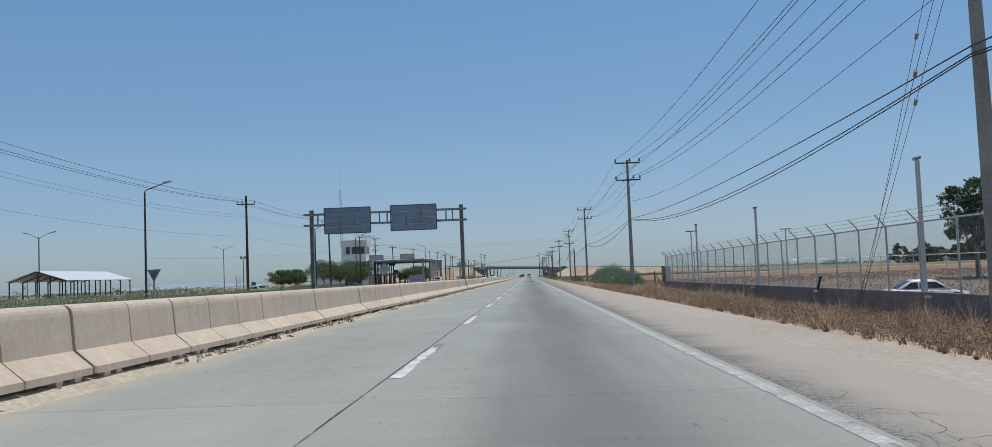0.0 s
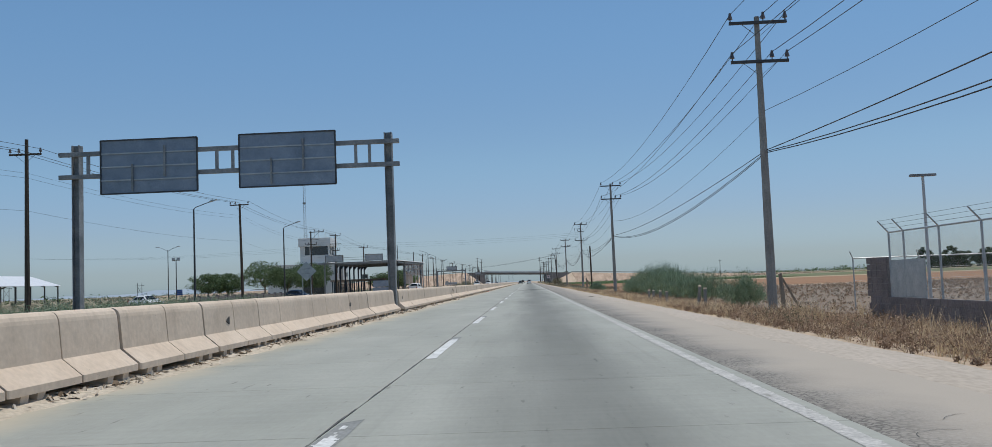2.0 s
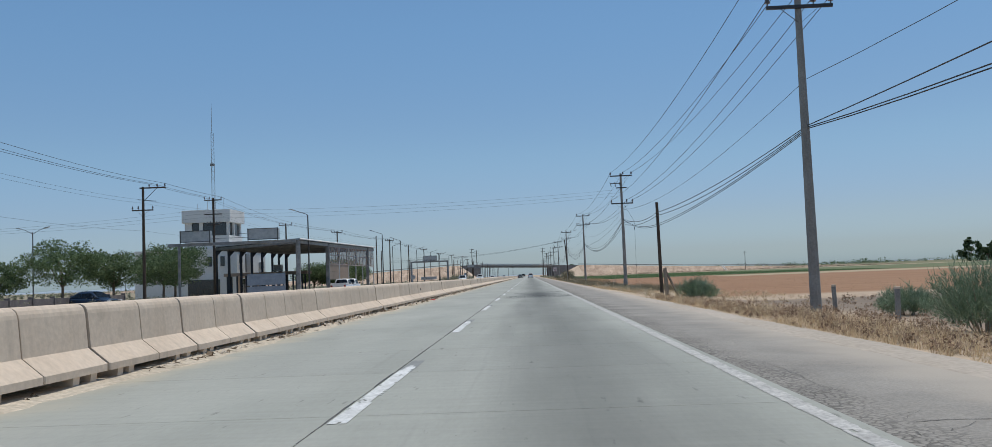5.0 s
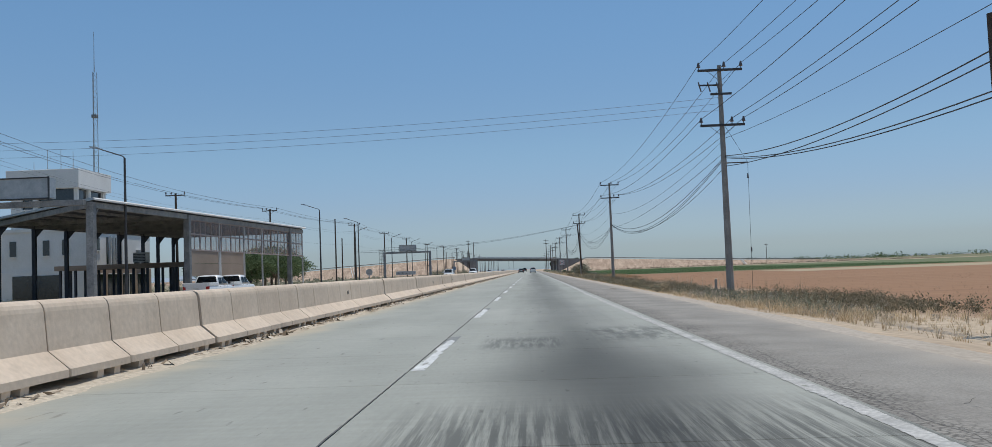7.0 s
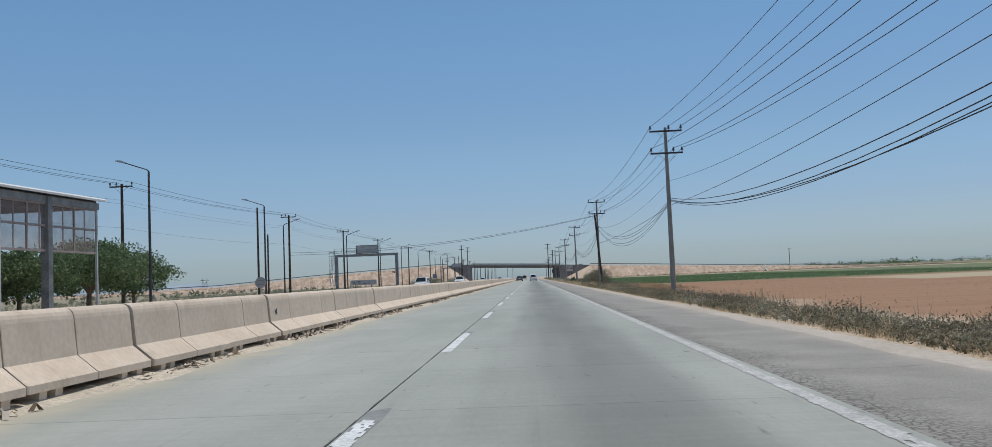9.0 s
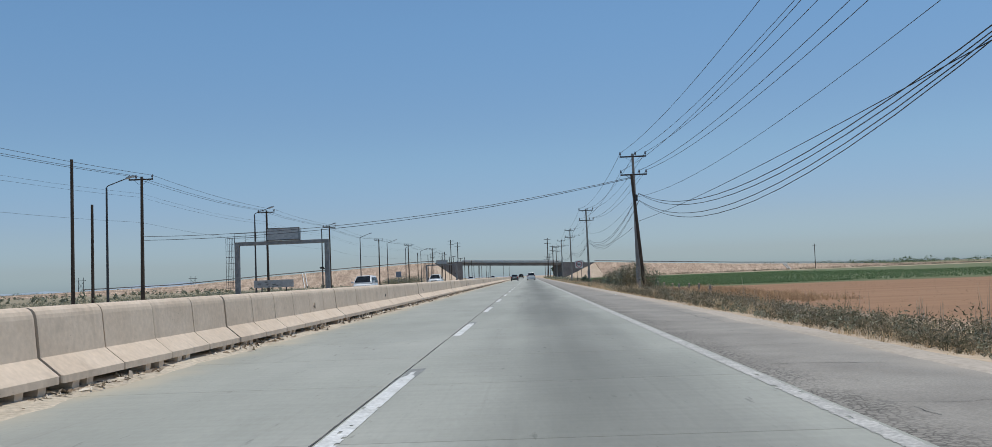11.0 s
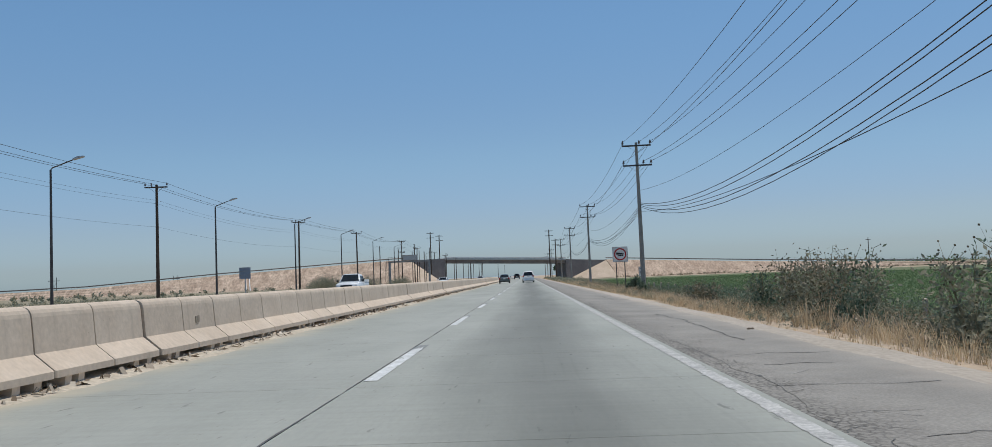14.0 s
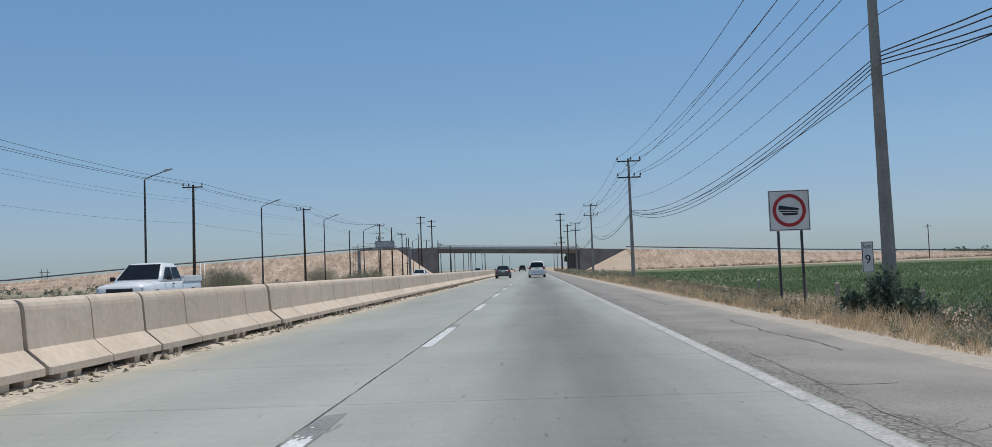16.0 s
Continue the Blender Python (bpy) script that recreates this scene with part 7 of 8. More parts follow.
for x, y, r, h, n in ((10.2, 96.8, 1.5, 2.1, 330), (10.0, 86.8, 1.2, 1.7, 300), (10.3, 104.0, 1.5, 1.9, 420), (10.6, 108.5, 1.8, 2.15, 620), (10.8, 115.0, 1.9, 2.5, 720),
                      (10.9, 118.5, 2.3, 2.85, 980), (10.6, 122.5, 2.1, 2.55, 760), (10.3, 127, 1.7, 2.1, 480), (10.0, 130.5, 1.3, 1.7, 320), (8.5, 156.5, 1.1, 1.2, 260), (12.2, 140, 1.0, 1.0, 200)):
    broom_bush((x, y, ground_z(x) - 0.02), r, h, n)
for x, y, r, h, n in ((-26, 428, 2.6, 2.6, 500), (-31, 446, 2.4, 2.2, 420), (-29, 477, 2.6, 2.8, 420), (-26, 500, 2.4, 2.4, 380), (-23, 470, 1.8, 1.8, 260)):
    broom_bush((x, y, ground_z(x) - 0.02), r, h, n, "sage", "grey-green desert shrub on sandy ground")
for x, y, r, h, n in ((8.1, 373.6, 0.55, 1.5, 60), (8.45, 372.9, 0.5, 0.95, 36), (7.7, 374.6, 0.4, 0.9, 24)):
    leafy_clump((x, y, ground_z(x) - 0.02), r, h, n)


def sunflower_weed(at, h):
    """Tall branching weed with small dark seed heads."""
    t = thing("tall_weed", "tall branching wild sunflower weed with dark seed heads", "weed", "tall weeds on the verge", at=at)
    verts, faces, heads = [], [], bm_new()

    def stick(p, q, w):
        s = np.cross(q - p, rng.normal(size=3))
        s = s / (np.linalg.norm(s) + 1e-6) * w
        i = len(verts)
        verts.extend([tuple(p - s), tuple(p + s), tuple(q + s * 0.5), tuple(q - s * 0.5)])
        faces.append((i, i + 1, i + 2, i + 3))
    pts = []
    for _ in range(7):
        a = rng.random() * 6.283
        top = np.array([math.cos(a) * 0.5, math.sin(a) * 0.5, h * (0.75 + 0.3 * rng.random())])
        stick(np.zeros(3), top, 0.012)
        for _ in range(6):
            k = 0.45 + 0.55 * rng.random()
            p = top * k
            q = p + rng.normal(size=3) * np.array([0.2, 0.2, 0.12]) + np.array([0, 0, 0.18])
            stick(p, q, 0.007)
            bmesh.ops.create_icosphere(heads, subdivisions=1, radius=0.022, matrix=Matrix.Translation(q))
        for _ in range(190):
            k = rng.random() ** 2.2 * 0.92
            pts.append(top * k + rng.normal(size=3) * np.array([0.24, 0.24, 0.13]))
    ob = from_lists("stalk_spray", verts, faces, M["darkweed"])
    ob.parent = t
    tagged(ob, kind="stuff")
    ob = from_lists("leafage", *leaf_quads(np.maximum(np.array(pts), np.array([-9.0, -9.0, 0.02])), 0.06), M[("darkweed", "leafygreen", "sage", "sage")[rng.integers(4)]])
    ob.parent = t
    tagged(ob, kind="stuff")
    tagged(part("seed_head_spray", heads, M["darkweed"], t), kind="stuff")


for x, y, h in ((9.0, 310.5, 1.6), (9.4, 312.5, 1.8), (8.6, 318.0, 2.3), (9.3, 318.6, 2.4), (8.2, 319.6, 2.2), (9.0, 320.4, 2.6), (9.8, 320.8, 2.3), (8.5, 321.8, 2.5), (9.3, 322.6, 2.5), (8.0, 322.9, 2.0), (8.8, 324.2, 2.3), (9.7, 324.0, 2.2), (8.2, 325.2, 1.9),
                (8.3, 331.2, 1.3), (9.2, 332.4, 1.7), (8.7, 333.8, 1.9), (9.6, 334.6, 2.0), (8.4, 335.6, 1.8), (9.2, 336.4, 2.1), (9.8, 337.6, 2.0), (8.8, 338.2, 1.9), (9.4, 339.6, 1.7), (8.6, 341.0, 1.4), (7.8, 347, 1.0), (8.4, 353, 1.0), (9.5, 345, 1.2)):
    sunflower_weed((x, y, ground_z(x) - 0.02), h)


def tree(at, h, crown, key="leaf", trunk=0.16, label="spreading green desert tree", name="tree", clumps=64, per=140, leaf=0.105, low=0.45):
    """Tapered trunk, forking limbs and a loose crown of leaf clumps."""
    t = thing(name, label, "tree", at=at)
    bm = bm_new()
    fork = h * 0.28
    rod(bm, (0, 0, -0.3), (0.05, 0, fork), trunk, trunk * 0.75, 8)
    tips = []
    for k in range(6):
        a = k * 1.047 + rng.normal() * 0.2
        tip = Vector((math.cos(a) * crown[0] * 0.6, math.sin(a) * crown[1] * 0.6, h * (0.6 + 0.2 * rng.random())))
        mid = Vector((0.05, 0, fork)).lerp(tip, 0.5) + Vector((0, 0, 0.12 * h))
        rod(bm, (0.05, 0, fork - 0.05), mid, trunk * 0.5, trunk * 0.3, 6)
        rod(bm, mid, tip, trunk * 0.3, trunk * 0.1, 5)
        tips.append(tip)
    part("trunk", bm, M["bark"], t)
    cz = fork * low + (h - fork * low) * 0.5
    pts = []
    for k in range(clumps):
        d = rng.normal(size=3)
        d /= np.linalg.norm(d)
        c = np.array([0, 0, cz]) + d * np.array([crown[0], crown[1], (h - fork * low) * 0.42]) * (0.3 + 0.7 * rng.random() ** 0.5)
        s = (0.14 + 0.16 * rng.random()) * (crown[0] + crown[1]) / 2
        pts.append(clump_points(c, (s * 1.2, s * 1.2, s * 0.75), per))
    ob = from_lists("crown", *leaf_quads(np.concatenate(pts), leaf), M[key])
    ob.parent = t
    return t


for x, y, h, c in ((-51.6, 190, 4.6, (2.5, 2.4)), (-49.4, 193, 4.4, (2.2, 2.4)), (-43.5, 194, 6.2, (2.9, 3.0)), (-41.2, 199.5, 5.4, (2.5, 2.6)), (-38.6, 205.5, 5.7, (2.6, 2.8)), (-30, 250, 4.2, (2.6, 2.8)), (-29, 256.5, 4.6, (2.8, 3.0)), (-31.8, 262, 5.2, (3.2, 3.4)), (-30.7, 267, 4.4, (2.6, 2.8)), (-39.7, 211.5, 6.6, (3.1, 3.2)), (-33, 249.5, 4.3, (2.4, 2.6))):
    tree((x, y, -0.2), h * 1.04, (c[0] * 1.22, c[1] * 1.22), low=0.85, clumps=84, per=130)
tree((44.5, 92, -0.95), 10.6, (3.2, 3.2), "darkleaf", 0.28, "tall dark grey-green eucalyptus tree", clumps=60, per=130, leaf=0.16, low=0.9)
for k in range(14):
    tree((286 + 9 * k + rng.normal() * 3, 700 + 6 * k, -3.2), 13 + 7 * rng.random(), (6.5, 6.5), "darkleaf", 0.5, "distant dark windbreak tree", clumps=45, per=60, leaf=0.7, low=0.0)
for k in range(12):
    tree((14 + 5 * rng.random() + k * 1.5, 660 + k * 13, -0.5), 6.5 + 2.5 * rng.random(), (4, 4), "darkleaf", 0.3, "dark tree beyond the bridge", clumps=18, per=60, leaf=0.45)

def far_tree_line(name, label, x0, x1, y0, y1, n, h):
    """Uneven groves and single trees with low scrub between them."""
    pts, size = [], []
    for _ in range(n):
        u = rng.random()
        g = noise.noise(Vector((u * 19.0, x0 * 0.01, 0))) + 0.5 * noise.noise(Vector((u * 70.0, 5, 0)))
        if g < -0.15 and rng.random() < 0.8:
            continue
        x, y = x0 + (x1 - x0) * u + rng.normal() * 5, y0 + (y1 - y0) * u + rng.normal() * 18
        hh = h * (0.18 + 0.35 * rng.random() + (0.75 * rng.random() ** 3 if rng.random() < 0.35 else 0)) * (0.75 + 0.6 * max(0.0, g))
        wd = hh * (0.55 + 0.9 * rng.random())
        pts.append(clump_points((x, y, hh * 0.42), (wd, wd, hh * 0.5), 26))
        size.append(np.full(26, hh * 0.16))
    tagged(from_lists(name, *leaf_quads(np.concatenate(pts), np.concatenate(size)), M["leaf"]), label, "trees", kind="stuff")


far_tree_line("far_trees", "thin uneven line of trees on the horizon", 250, 1500, 1250, 1350, 1500, 7)
far_tree_line("far_trees", "thin uneven line of trees on the horizon", 60, 300, 1300, 1300, 260, 6)
far_tree_line("far_trees", "scattered trees far across the plain", -1400, -120, 1250, 1500, 700, 7)
far_tree_line("far_trees", "scattered trees far across the plain", -700, -160, 500, 900, 40, 5)
far_tree_line("far_trees", "scattered bushes behind the shed", -200, -120, 240, 330, 60, 3)


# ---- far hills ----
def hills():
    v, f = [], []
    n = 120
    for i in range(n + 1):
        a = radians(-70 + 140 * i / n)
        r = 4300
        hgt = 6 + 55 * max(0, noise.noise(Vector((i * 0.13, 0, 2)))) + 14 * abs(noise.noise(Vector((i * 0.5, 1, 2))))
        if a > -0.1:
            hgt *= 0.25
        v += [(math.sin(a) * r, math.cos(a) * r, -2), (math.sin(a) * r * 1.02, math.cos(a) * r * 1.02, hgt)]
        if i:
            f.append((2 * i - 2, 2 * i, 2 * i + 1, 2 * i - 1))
    # haze of distance is put into the hills' blue-grey base colour
    tagged(from_lists("backdrop", v, f, M["hills"]), "far hills with blue haze in their colour", "hills", kind="structure")


hills()


def lattice_tower(at, h=22):
    t = thing("transmission_tower", "distant twin-pole transmission tower with crossbar", "transmission tower", at=at)
    for x in (-3.6, 3.6):
        bm = bm_new()
        rod(bm, (x, 0, -1), (x, 0, h), 0.45, 0.35, 6)
        part("leg", bm, M["iron"], t)
    bm = bm_new()
    box(bm, -7.5, 7.5, -0.3, 0.3, h * 0.78, h * 0.78 + 0.6)
    part("crossbar", bm, M["iron"], t)
    for s in (-1, 1):
        bm = bm_new()
        bar(bm, (-3.6 * s, 0, h * 0.25), (3.6 * s, 0, h * 0.7), 0.3, 0.3)
        part("brace", bm, M["iron"], t)


for x, y in ((-626, 1500), (-560, 1750), (-700, 1250)):
    lattice_tower((x, y, 0))


# ---- low walls and roofs beyond the far carriageway ----
bm = bm_new()
for k in range(16):
    box(bm, -37.2, -37.0, 143 + k * 3.1, 146.05 + k * 3.1, -0.4, 0.75)
    box(bm, -37.3, -36.9, 146.05 + k * 3.1, 146.1 + k * 3.1, -0.4, 0.9)
solid("low_wall", bm, M["block"], "low grey boundary wall with small piers", "wall", kind="structure")

# ---- vehicles ----
def wheel(parent, x, y, r, w):
    bm = bm_new()
    rod(bm, (x - w / 2, y, r), (x + w / 2, y, r), r, r, 20)
    tyre = part("wheel", bm, M["tyre"], parent)
    bm = bm_new()
    rod(bm, (x - w / 2 - 0.006, y, r), (x + w / 2 + 0.006, y, r), r * 0.62, r * 0.62, 16)
    part("rim", bm, M["rim"], tyre)


def loft(bm, rings):
    """Skin over closed rings of points, with end caps."""
    vs = [[bm.verts.new(p) for p in ring] for ring in rings]
    n_ = len(vs[0])
    for a, b in zip(vs, vs[1:]):
        for k in range(n_):
            bm.faces.new((a[k], a[(k + 1) % n_], b[(k + 1) % n_], b[k]))
    bm.faces.new(vs[0][::-1])
    bm.faces.new(vs[-1])
    bmesh.ops.recalc_face_normals(bm, faces=bm.faces)
    return bm


def pane(name, corners, material, parent, label=""):
    """A thin plate on four corners."""
    bm = bm_new()
    f = bm.faces.new([bm.verts.new(c) for c in corners])
    bmesh.ops.solidify(bm, geom=[f], thickness=0.012)
    bmesh.ops.recalc_face_normals(bm, faces=bm.faces)
    return part(name, bm, material, parent, label)


def cabin(parent, paint, y0, y1, y2, y3, z0, z1, w0, w1):
    """Painted greenhouse from the sill (y0..y3, half width w0) to the roof (y1..y2, half width w1), with panes set on it."""
    h = z1 - z0

    def ring(y, u, crown=0.0):
        wr = w0 + (w1 - w0) * u
        zt = z0 + h * u
        wm = w0 + (wr - w0) * 0.85
        zm = z0 + (zt - z0) * 0.85
        half = [(w0, z0 - 0.03), (wm, zm), (wr * 0.92, zt + crown * 0.4), (wr * 0.55, zt + crown)]
        return [(-x, y, z) for x, z in half] + [(x, y, z) for x, z in half[::-1]]
    bm = bm_new()
    loft(bm, [ring(y0, 0.04), ring(y0 + (y1 - y0) * 0.5, 0.52, 0.02), ring(y1 - 0.03, 0.96, 0.03), ring(y1 + 0.15, 1.0, 0.05), ring((y1 + y2) / 2, 1.0, 0.065), ring(y2 - 0.12, 1.0, 0.05), ring(y2 + 0.03, 0.96, 0.03), ring(y3, 0.04)])
    part("roof", bm, paint, parent, smooth=True)

    def slope(ya, yb, outward, name):
        """Front or rear screen."""
        d = Vector((0, yb - ya, h)).normalized()
        nrm_ = Vector((0, -d.z, d.y)) * outward
        lo, hi = Vector((0, ya, z0)) + d * 0.07 + nrm_ * 0.034, Vector((0, yb, z1)) - d * 0.05 + nrm_ * 0.034
        pane(name, [lo + Vector((-w0 * 0.88, 0, 0)), lo + Vector((w0 * 0.88, 0, 0)), hi + Vector((w1 * 0.86, 0, 0)), hi + Vector((-w1 * 0.86, 0, 0))], M["glass"], parent, "dark glass screen")
    slope(y0, y1, 1, "windscreen")
    slope(y3, y2, 1 if y3 < y2 else -1, "rear_screen")
    ym = y0 * 0.42 + y3 * 0.58
    for s in (-1, 1):
        def at_(y, u):
            return Vector((s * (w0 + (w1 - w0) * u + 0.016), y, z0 + h * u))
        f0, f1 = y0 + (y1 - y0) * 0.30, y0 + (y1 - y0) * 0.98
        r0, r1 = y3 + (y2 - y3) * 0.34, y3 + (y2 - y3) * 0.96
        pane("side_window", [at_(f0, 0.10), at_(ym - 0.04, 0.10), at_(ym - 0.04, 0.80), at_(f1, 0.80)], M["glass"], parent, "dark side window")
        if r0 - ym > 0.25:
            pane("side_window", [at_(ym + 0.05, 0.10), at_(r0, 0.10), at_(r1, 0.80), at_(ym + 0.05, 0.80)], M["glass"], parent, "dark side window")


def vehicle(kind, paint, label, at, rz, name):
    """Nose towards -y. Sedan, van or pickup."""
    t = thing(name, label, "car" if kind != "pickup" else "pickup truck", "vehicles", at=at, rz=rz)
    # stations: y, half width, underside, beltline
    if kind == "sedan":
        st = ((-2.28, 0.62, 0.34, 0.58), (-2.18, 0.76, 0.26, 0.68), (-1.7, 0.84, 0.22, 0.80), (-1.05, 0.87, 0.22, 0.90), (0.0, 0.88, 0.22, 0.93), (1.2, 0.88, 0.22, 0.95), (1.75, 0.85, 0.24, 0.97), (2.15, 0.80, 0.30, 0.93), (2.27, 0.68, 0.42, 0.80))
        cab, wy, r, tail_z, head_z = (-1.15, -0.40, 0.85, 1.68, 0.92, 1.42, 0.80, 0.60), (-1.38, 1.36), 0.32, 0.80, 0.66
    elif kind == "van":
        st = ((-2.34, 0.66, 0.40, 0.66), (-2.22, 0.82, 0.30, 0.84), (-1.6, 0.90, 0.25, 1.00), (-0.6, 0.93, 0.25, 1.06), (1.4, 0.93, 0.25, 1.08), (2.15, 0.90, 0.28, 1.08), (2.32, 0.80, 0.40, 1.02))
        cab, wy, r, tail_z, head_z = (-1.62, -0.78, 2.0, 2.27, 1.06, 1.74, 0.88, 0.72), (-1.42, 1.4), 0.34, 1.05, 0.78
    else:
        st = ((-2.90, 0.78, 0.55, 0.98), (-2.78, 0.93, 0.42, 1.08), (-2.0, 0.99, 0.40, 1.15), (-1.3, 1.0, 0.40, 1.19), (0.78, 1.0, 0.40, 1.20), (0.86, 0.98, 0.40, 1.20), (2.7, 0.98, 0.45, 1.20), (2.85, 0.92, 0.55, 1.18))
        cab, wy, r, tail_z, head_z = (-1.38, -0.62, 0.50, 0.74, 1.20, 1.86, 0.92, 0.74), (-1.85, 1.75), 0.40, 1.0, 0.90
    rings = []
    for y, w, lo, hi in st:
        half = [(w * 0.86, lo), (w * 0.98, lo + 0.10), (w, lo + (hi - lo) * 0.55), (w * 0.97, hi - 0.10), (w * 0.90, hi - 0.02), (w * 0.60, hi + 0.015)]
        rings.append([(-x, y, z) for x, z in half] + [(x, y, z) for x, z in half[::-1]])
    bm = bm_new()
    loft(bm, rings)
    part("body", bm, paint, t, smooth=True)
    cabin(t, paint, *cab)
    Wd = max(v[1] for v in st)
    yf, yr = st[0][0], st[-1][0]
    if kind == "pickup":
        bm = bm_new()
        box(bm, -0.82, 0.82, 0.92, 2.74, 1.205, 1.235)
        part("bed_well", bm, M["black"], t, "dark open cargo bed")
        for s in (-1, 1):
            bm = bm_new()
            box(bm, s * 0.92 - 0.06, s * 0.92 + 0.06, 0.85, 2.8, 1.14, 1.38, 0.03)
            part("bed_side", bm, paint, t)
        bm = bm_new()
        box(bm, -0.86, 0.86, 2.76, 2.86, 0.72, 1.38, 0.03)
        part("tailgate", bm, paint, t)
        bm = bm_new()
        loft(bm, [[(-w, y, z), (-w * 0.8, y, z + 0.06), (w * 0.8, y, z + 0.06), (w, y, z)] for y, w, z in ((-2.72, 0.62, 1.05), (-2.0, 0.70, 1.13), (-1.36, 0.74, 1.17))])
        part("hood", bm, paint, t, "raised bonnet panel", True)
    for s in (-1, 1):
        bm = bm_new()
        box(bm, s * Wd * 0.72 - 0.16, s * Wd * 0.72 + 0.16, yf + 0.03, yf + 0.2, head_z - 0.09, head_z + 0.09, 0.03)
        part("headlight", bm, M["clearlens"], t)
        bm = bm_new()
        box(bm, s * Wd * 0.83 - 0.12, s * Wd * 0.83 + 0.12, yr - 0.16, yr + 0.015, tail_z - 0.12, tail_z + 0.12, 0.03)
        part("tail_light", bm, M["redlens"], t)
        bm = bm_new()
        box(bm, s * (Wd + 0.11) - 0.1, s * (Wd + 0.11) + 0.1, cab[0] + 0.30, cab[0] + 0.40, cab[4] + 0.03, cab[4] + 0.2, 0.03)
        part("mirror", bm, M["black"] if kind == "pickup" else paint, t)
        for y in (cab[0] + 0.95, cab[0] + 1.95):
            bm = bm_new()
            box(bm, s * (Wd + 0.012) - 0.02, s * (Wd + 0.012) + 0.012, y, y + 0.16, cab[4] - 0.14, cab[4] - 0.10, 0.006)
            part("door_handle", bm, M["black"], t)
        for y in wy:
            # no opening is cut: a black disc paints in the wheel well's shade
            bm = bm_new()
            rod(bm, (s * (Wd - 0.05), y, r + 0.02), (s * (Wd + 0.004), y, r + 0.02), r + 0.07, r + 0.07, 20)
            part("arch_shade_disc", bm, M["black"], t, "black disc standing for the shaded wheel well")
            wheel(t, s * (Wd - 0.095), y, r, 0.23)
    for y0, y1 in ((yf - 0.04, yf + 0.14), (yr - 0.14, yr + 0.04)):
        bm = bm_new()
        box(bm, -Wd * 0.86, Wd * 0.86, y0, y1, 0.36, 0.56, 0.05)
        part("bumper", bm, M["galv"] if kind == "pickup" else paint, t)
    bm = bm_new()
    box(bm, -0.5, 0.5, yf - 0.02, yf + 0.05, head_z - 0.12, head_z + 0.06, 0.01)
    part("grille", bm, M["black"], t)
    bm = bm_new()
    box(bm, -0.2, 0.2, yr + 0.03, yr + 0.055, tail_z - 0.1, tail_z + 0.03)
    part("plate", bm, M["plate"], t, "pale number plate")
    return t


vehicle("sedan", M["cargreen"], "dark grey-green sedan seen from behind on the road", (-3.45, 461, 0), 180, "sedan")
vehicle("van", M["carwhite"], "white minivan seen from behind on the road", (0.5, 457, 0), 180, "minivan")
vehicle("pickup", M["black"], "dark pickup far ahead on the road", (-3.4, 640, 0), 180, "pickup_truck")
vehicle("sedan", M["carblue"], "dark blue sedan parked beyond the far verge", (-35.3, 183, -0.3), 75, "sedan")
vehicle("van", M["carwhite"], "white hatchback on the far carriageway", (-16.0, 330.5, -0.05), 0, "hatchback")
vehicle("pickup", M["carwhite"], "white pickup truck on the far carriageway", (-15.0, 388.5, -0.04), 0, "pickup_truck")
vehicle("sedan", M["carwhite"], "white sedan on the far carriageway near the bridge", (-14.5, 470, -0.03), 0, "sedan")
vehicle("sedan", M["carsilver"], "silver sedan on the far carriageway beyond the bridge", (-12.5, 560, 0), 0, "sedan")
vehicle("pickup", M["carwhite"], "white pickup parked beside the canopy", (-21.05, 213.0, -0.16), 180, "pickup_truck").scale = (0.88, 0.88, 0.88)
vehicle("pickup", M["carwhite"], "white pickup parked beside the canopy", (-21.25, 218.3, -0.16), 180, "pickup_truck").scale = (0.88, 0.88, 0.88)
vehicle("sedan", M["carwhite"], "white sedan parked on the fenced lot", (22.2, 52.0, -1.4), 82, "sedan")
vehicle("sedan", M["carwhite"], "white car parked beyond the far verge", (-44, 148, -0.3), 60, "sedan")

# ---- red litter ----
t = thing("red_rag", "crumpled red rag beside the barrier", "litter", at=(-5.05, 158.4, 0.01))
bm = bm_new()
bmesh.ops.create_icosphere(bm, subdivisions=2, radius=0.13)
for v in bm.verts:
    v.co = Vector((v.co.x * 1.2, v.co.y, abs(v.co.z) * 0.5)) * (1 + 0.5 * noise.noise(v.co * 14))
part("cloth", bm, M["red"], t)


# ---- skid marks ----
def skids():
    v, f = [], []
    m = mat("tyre_mark", (0.085, 0.095, 0.095), (0.165, 0.175, 0.17), 2.0, 0.75, 0, 0.1, 20, 0.25, 0.3, island=True)
    for _ in range(36):
        z = 0.0035
        y, x = (178.2, 180.3)[rng.integers(2)] + 0.6 * rng.random(), -0.4 + 1.5 * rng.random()
        l, w = 0.1 + 0.4 * rng.random(), 0.003 + 0.008 * rng.random()
        dx = 0.004 * rng.normal() + 0.03 * (x - 0.5) * l
        z += 0.0035 * rng.random() - 0.0015
        i = len(v)
        v += [(x - w, y, z), (x + w, y, z), (x + dx + w * 0.2, y + l, z), (x + dx - w * 0.2, y + l, z)]
        f.append((i, i + 1, i + 2, i + 3))
    tagged(from_lists("tyre_marks", v, f, m), "dark streaky tyre marks on the concrete", "tyre marks", kind="stuff")


skids()


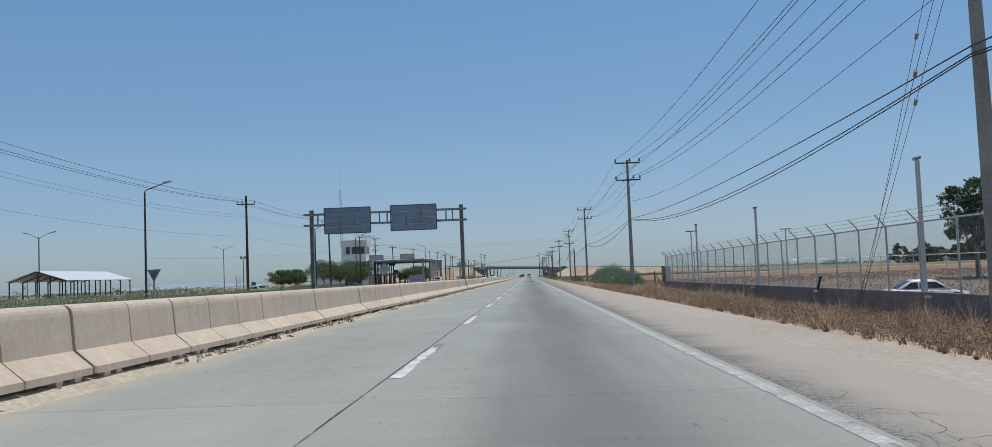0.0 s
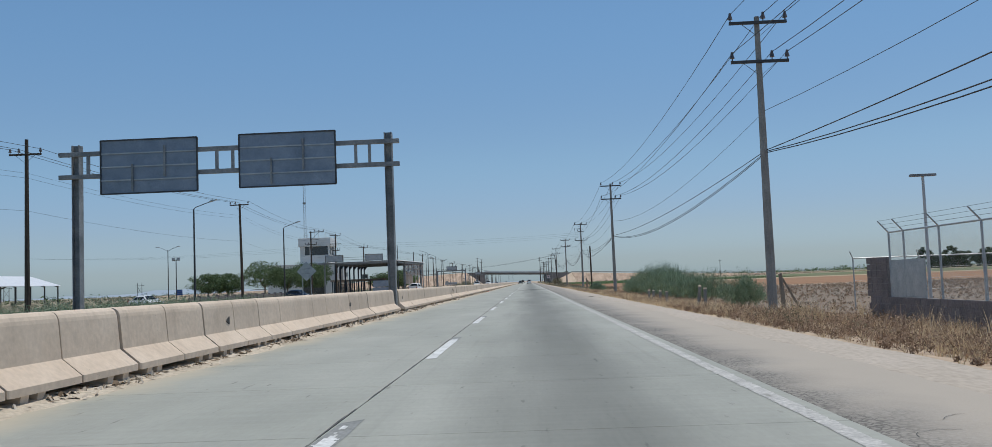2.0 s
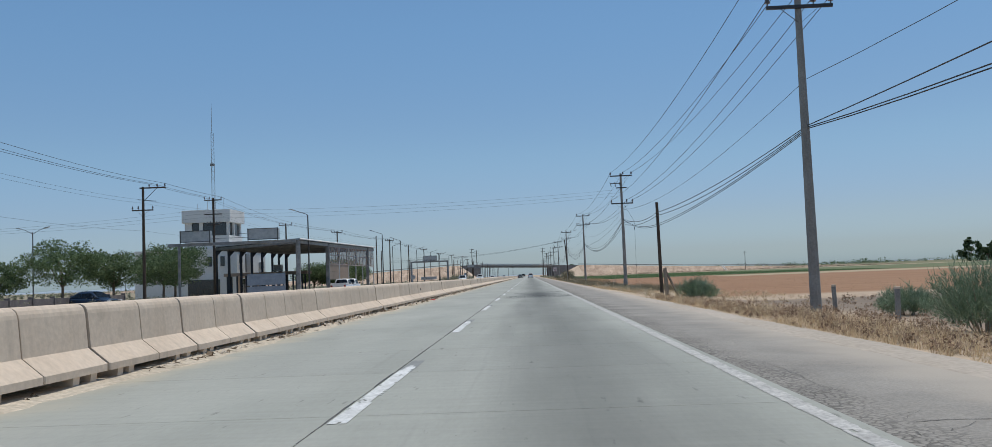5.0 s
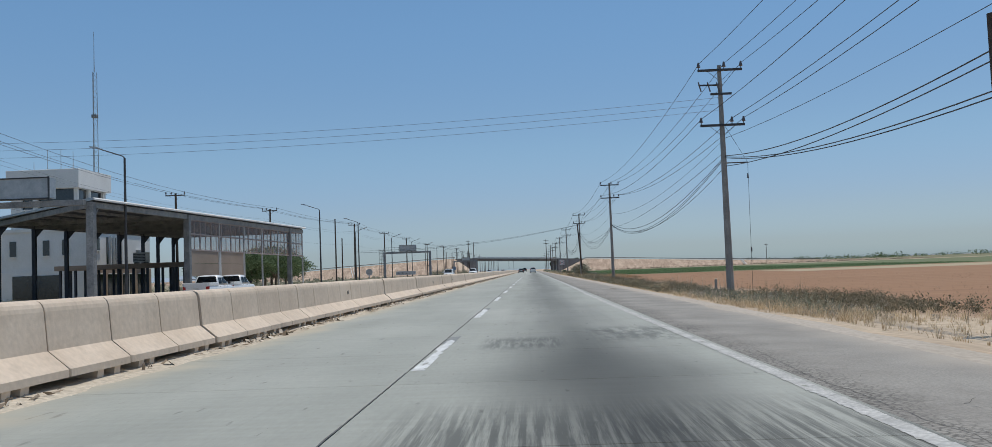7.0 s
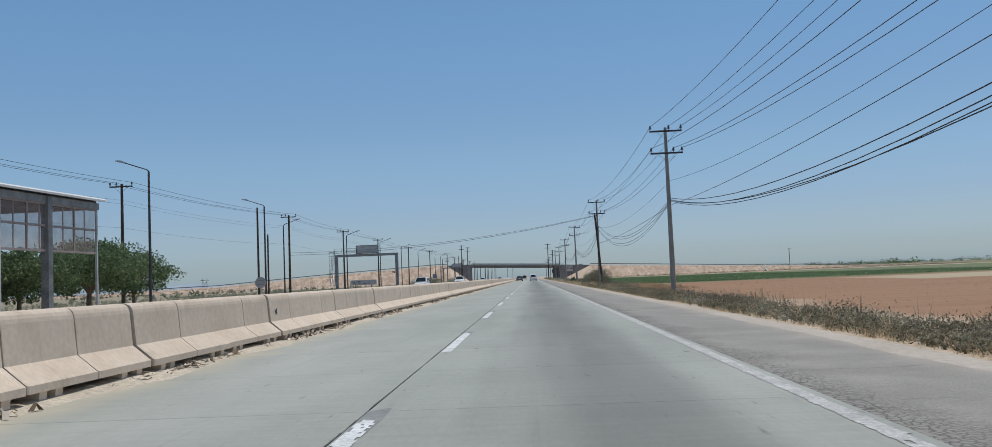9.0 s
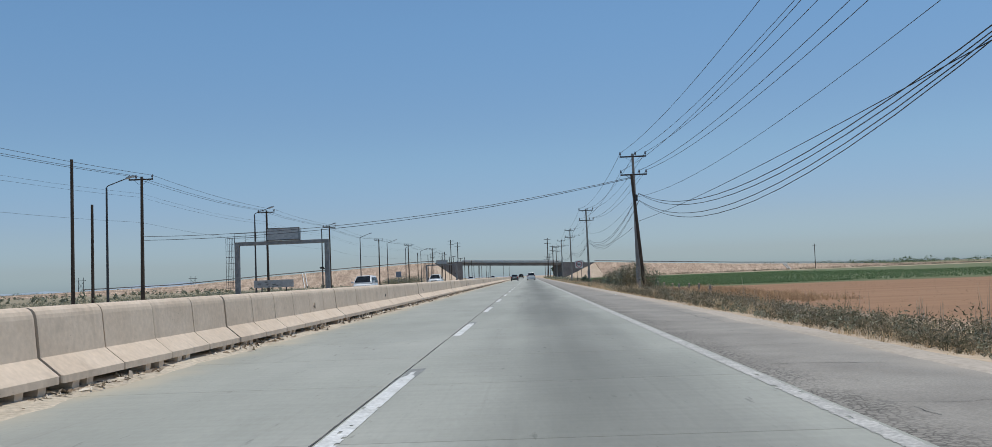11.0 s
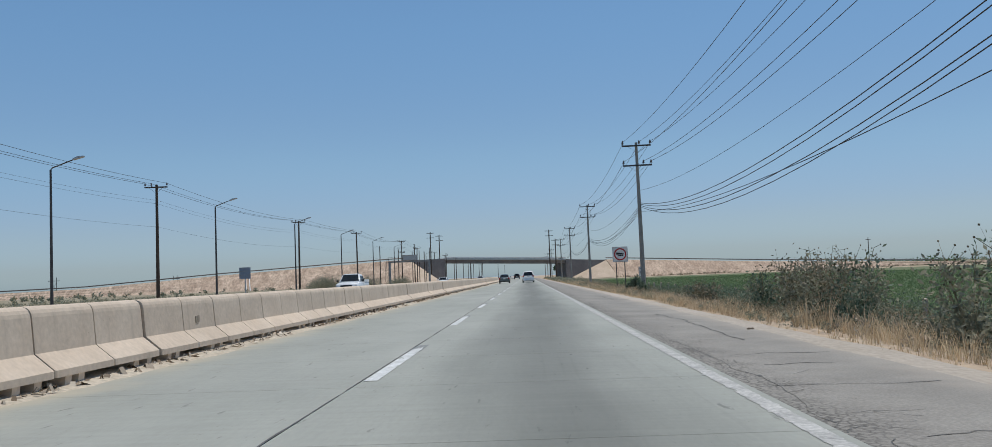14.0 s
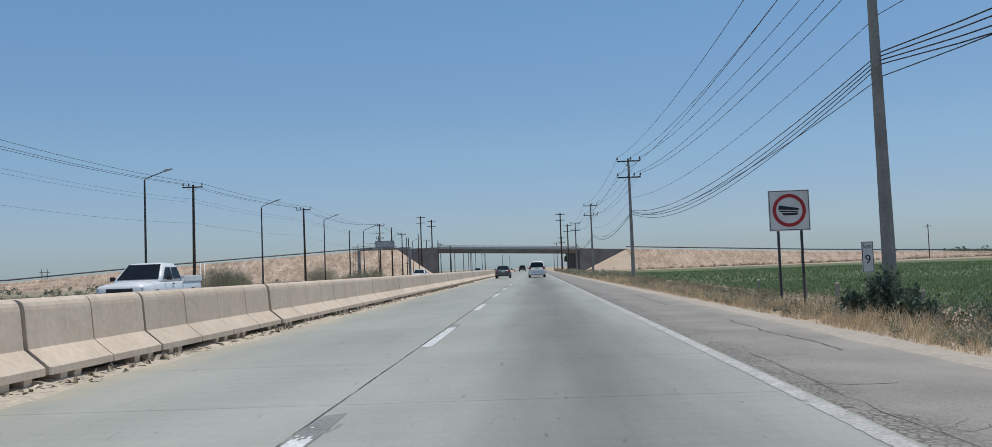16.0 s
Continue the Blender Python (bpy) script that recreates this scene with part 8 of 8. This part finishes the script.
# ---- scraps on the shoulder, scuff on the barrier ----
def scrap(at, size, rz, key, label):
    """A torn, curled strip."""
    bm = bm_new()
    pts = []
    for i in range(7):
        u = i / 6 - 0.5
        pts.append((u * size, 0.05 * size * math.sin(i * 1.9), 0.035 + 0.06 * size * abs(math.sin(i * 0.7))))
    low = [bm.verts.new((x, y - 0.11 * size, z - 0.03)) for x, y, z in pts]
    top = [bm.verts.new((x, y + 0.11 * size, z)) for x, y, z in pts]
    for i in range(6):
        bm.faces.new((low[i], low[i + 1], top[i + 1], top[i]))
    bmesh.ops.solidify(bm, geom=bm.faces[:], thickness=0.012)
    ob = solid("litter_scrap", bm, M[key], label, "litter", "scraps on the shoulder")
    ob.matrix_basis = pose(*at, 0, 0, rz)


for x, y, s, a, k in ((4.02, 102.6, 0.34, 25, "tyre"), (4.35, 99.5, 0.2, 80, "litter"), (3.95, 200.6, 0.36, 10, "litter"), (4.4, 289.0, 0.14, 60, "signwhite"), (4.5, 326.0, 0.16, 30, "litter")):
    scrap((x, y, -0.03), s, a, k, {"tyre": "torn strip of black tyre rubber on asphalt", "litter": "crumpled tan scrap lying on asphalt", "signwhite": "small white plastic scrap on asphalt"}[k])


def barrier_scuff():
    """A dark curved tyre scuff wiped over the barrier's face."""
    verts, faces = [], []

    def face_x(z):
        return CX + bar_face(z) + 0.006
    for k, (shift_, w) in enumerate(((0.0, 0.035), (0.16, 0.02), (-0.13, 0.015))):
        line_ = [(110.7, 0.50), (111.0, 0.62), (111.3, 0.70), (111.7, 0.74), (112.1, 0.735), (112.4, 0.67), (112.7, 0.58)] if k < 3 else []
        for part_ in (line_, [(108.9, 0.25), (109.2, 0.33), (109.55, 0.39), (109.9, 0.425)]):
            o = len(verts)
            for i, (y, z) in enumerate(part_):
                zz = max(0.26, z + shift_ * 0.3)
                verts += [(face_x(zz - w), y + shift_, zz - w), (face_x(zz + w) + 0.001 * k, y + shift_, zz + w)]
                if i:
                    a = o + 2 * i - 2
                    faces.append((a, a + 2, a + 3, a + 1))
    m_ = mat("scuff_rubber", (0.16, 0.13, 0.105), (0.28, 0.23, 0.18), 6.0, 0.9, 0, 0.1, 25, 0.3)
    tagged(from_lists("tyre_scuff", verts, faces, m_), "dark curved tyre scuff on the barrier face", "tyre marks", kind="stuff")


barrier_scuff()


# ---- pieces of road and wall ----
def slab_mesh(w):
    bm = bm_new()
    box(bm, 0, w, 0.007, SLAB - 0.007, -0.03, 0)
    bmesh.ops.bevel(bm, geom=[e for e in bm.edges if all(v.co.z > -0.01 for v in e.verts)], offset=0.006, segments=1, affect="EDGES")
    return mesh_of("slab", bm, M["slab"])


s_left, s_right = slab_mesh(SEAM - 0.006 - LEFT_EDGE), slab_mesh(EDGE - SEAM - 0.006)
n_rows = int((430 - SLAB_0) / SLAB)
for k in range(n_rows):
    for me, x in ((s_left, LEFT_EDGE), (s_right, SEAM + 0.006)):
        ob = new("slab", me)
        ob.location = (x, SLAB_0 + k * SLAB, 0)
        ob.parent = road
bm = bm_new()
for k in (0,):
    y = SLAB_0 + n_rows * SLAB
    box(bm, LEFT_EDGE, SEAM - 0.006, y, 429.99, -0.03, 0)
    box(bm, SEAM + 0.006, EDGE, y, 429.99, -0.03, 0)
part("joining_slab", bm, M["slab"], road)

bm = bm_new()
box(bm, 0, 0.165, 0, 0.385, 0, 0.185, 0.006)
bl = mesh_of("block", bm, M["block"])
verts, faces = [], []
for row in range(11):
    y = (14.0 if row < 5 else 71.4) - (0.2 if row % 2 and row < 5 else 0)
    while y < 72.6:
        ob = new("block", bl)
        ob.location = (10.665 + rng.normal() * 0.004, y, -0.708 + row * 0.198)
        ob.parent = block_wall
        y += 0.397
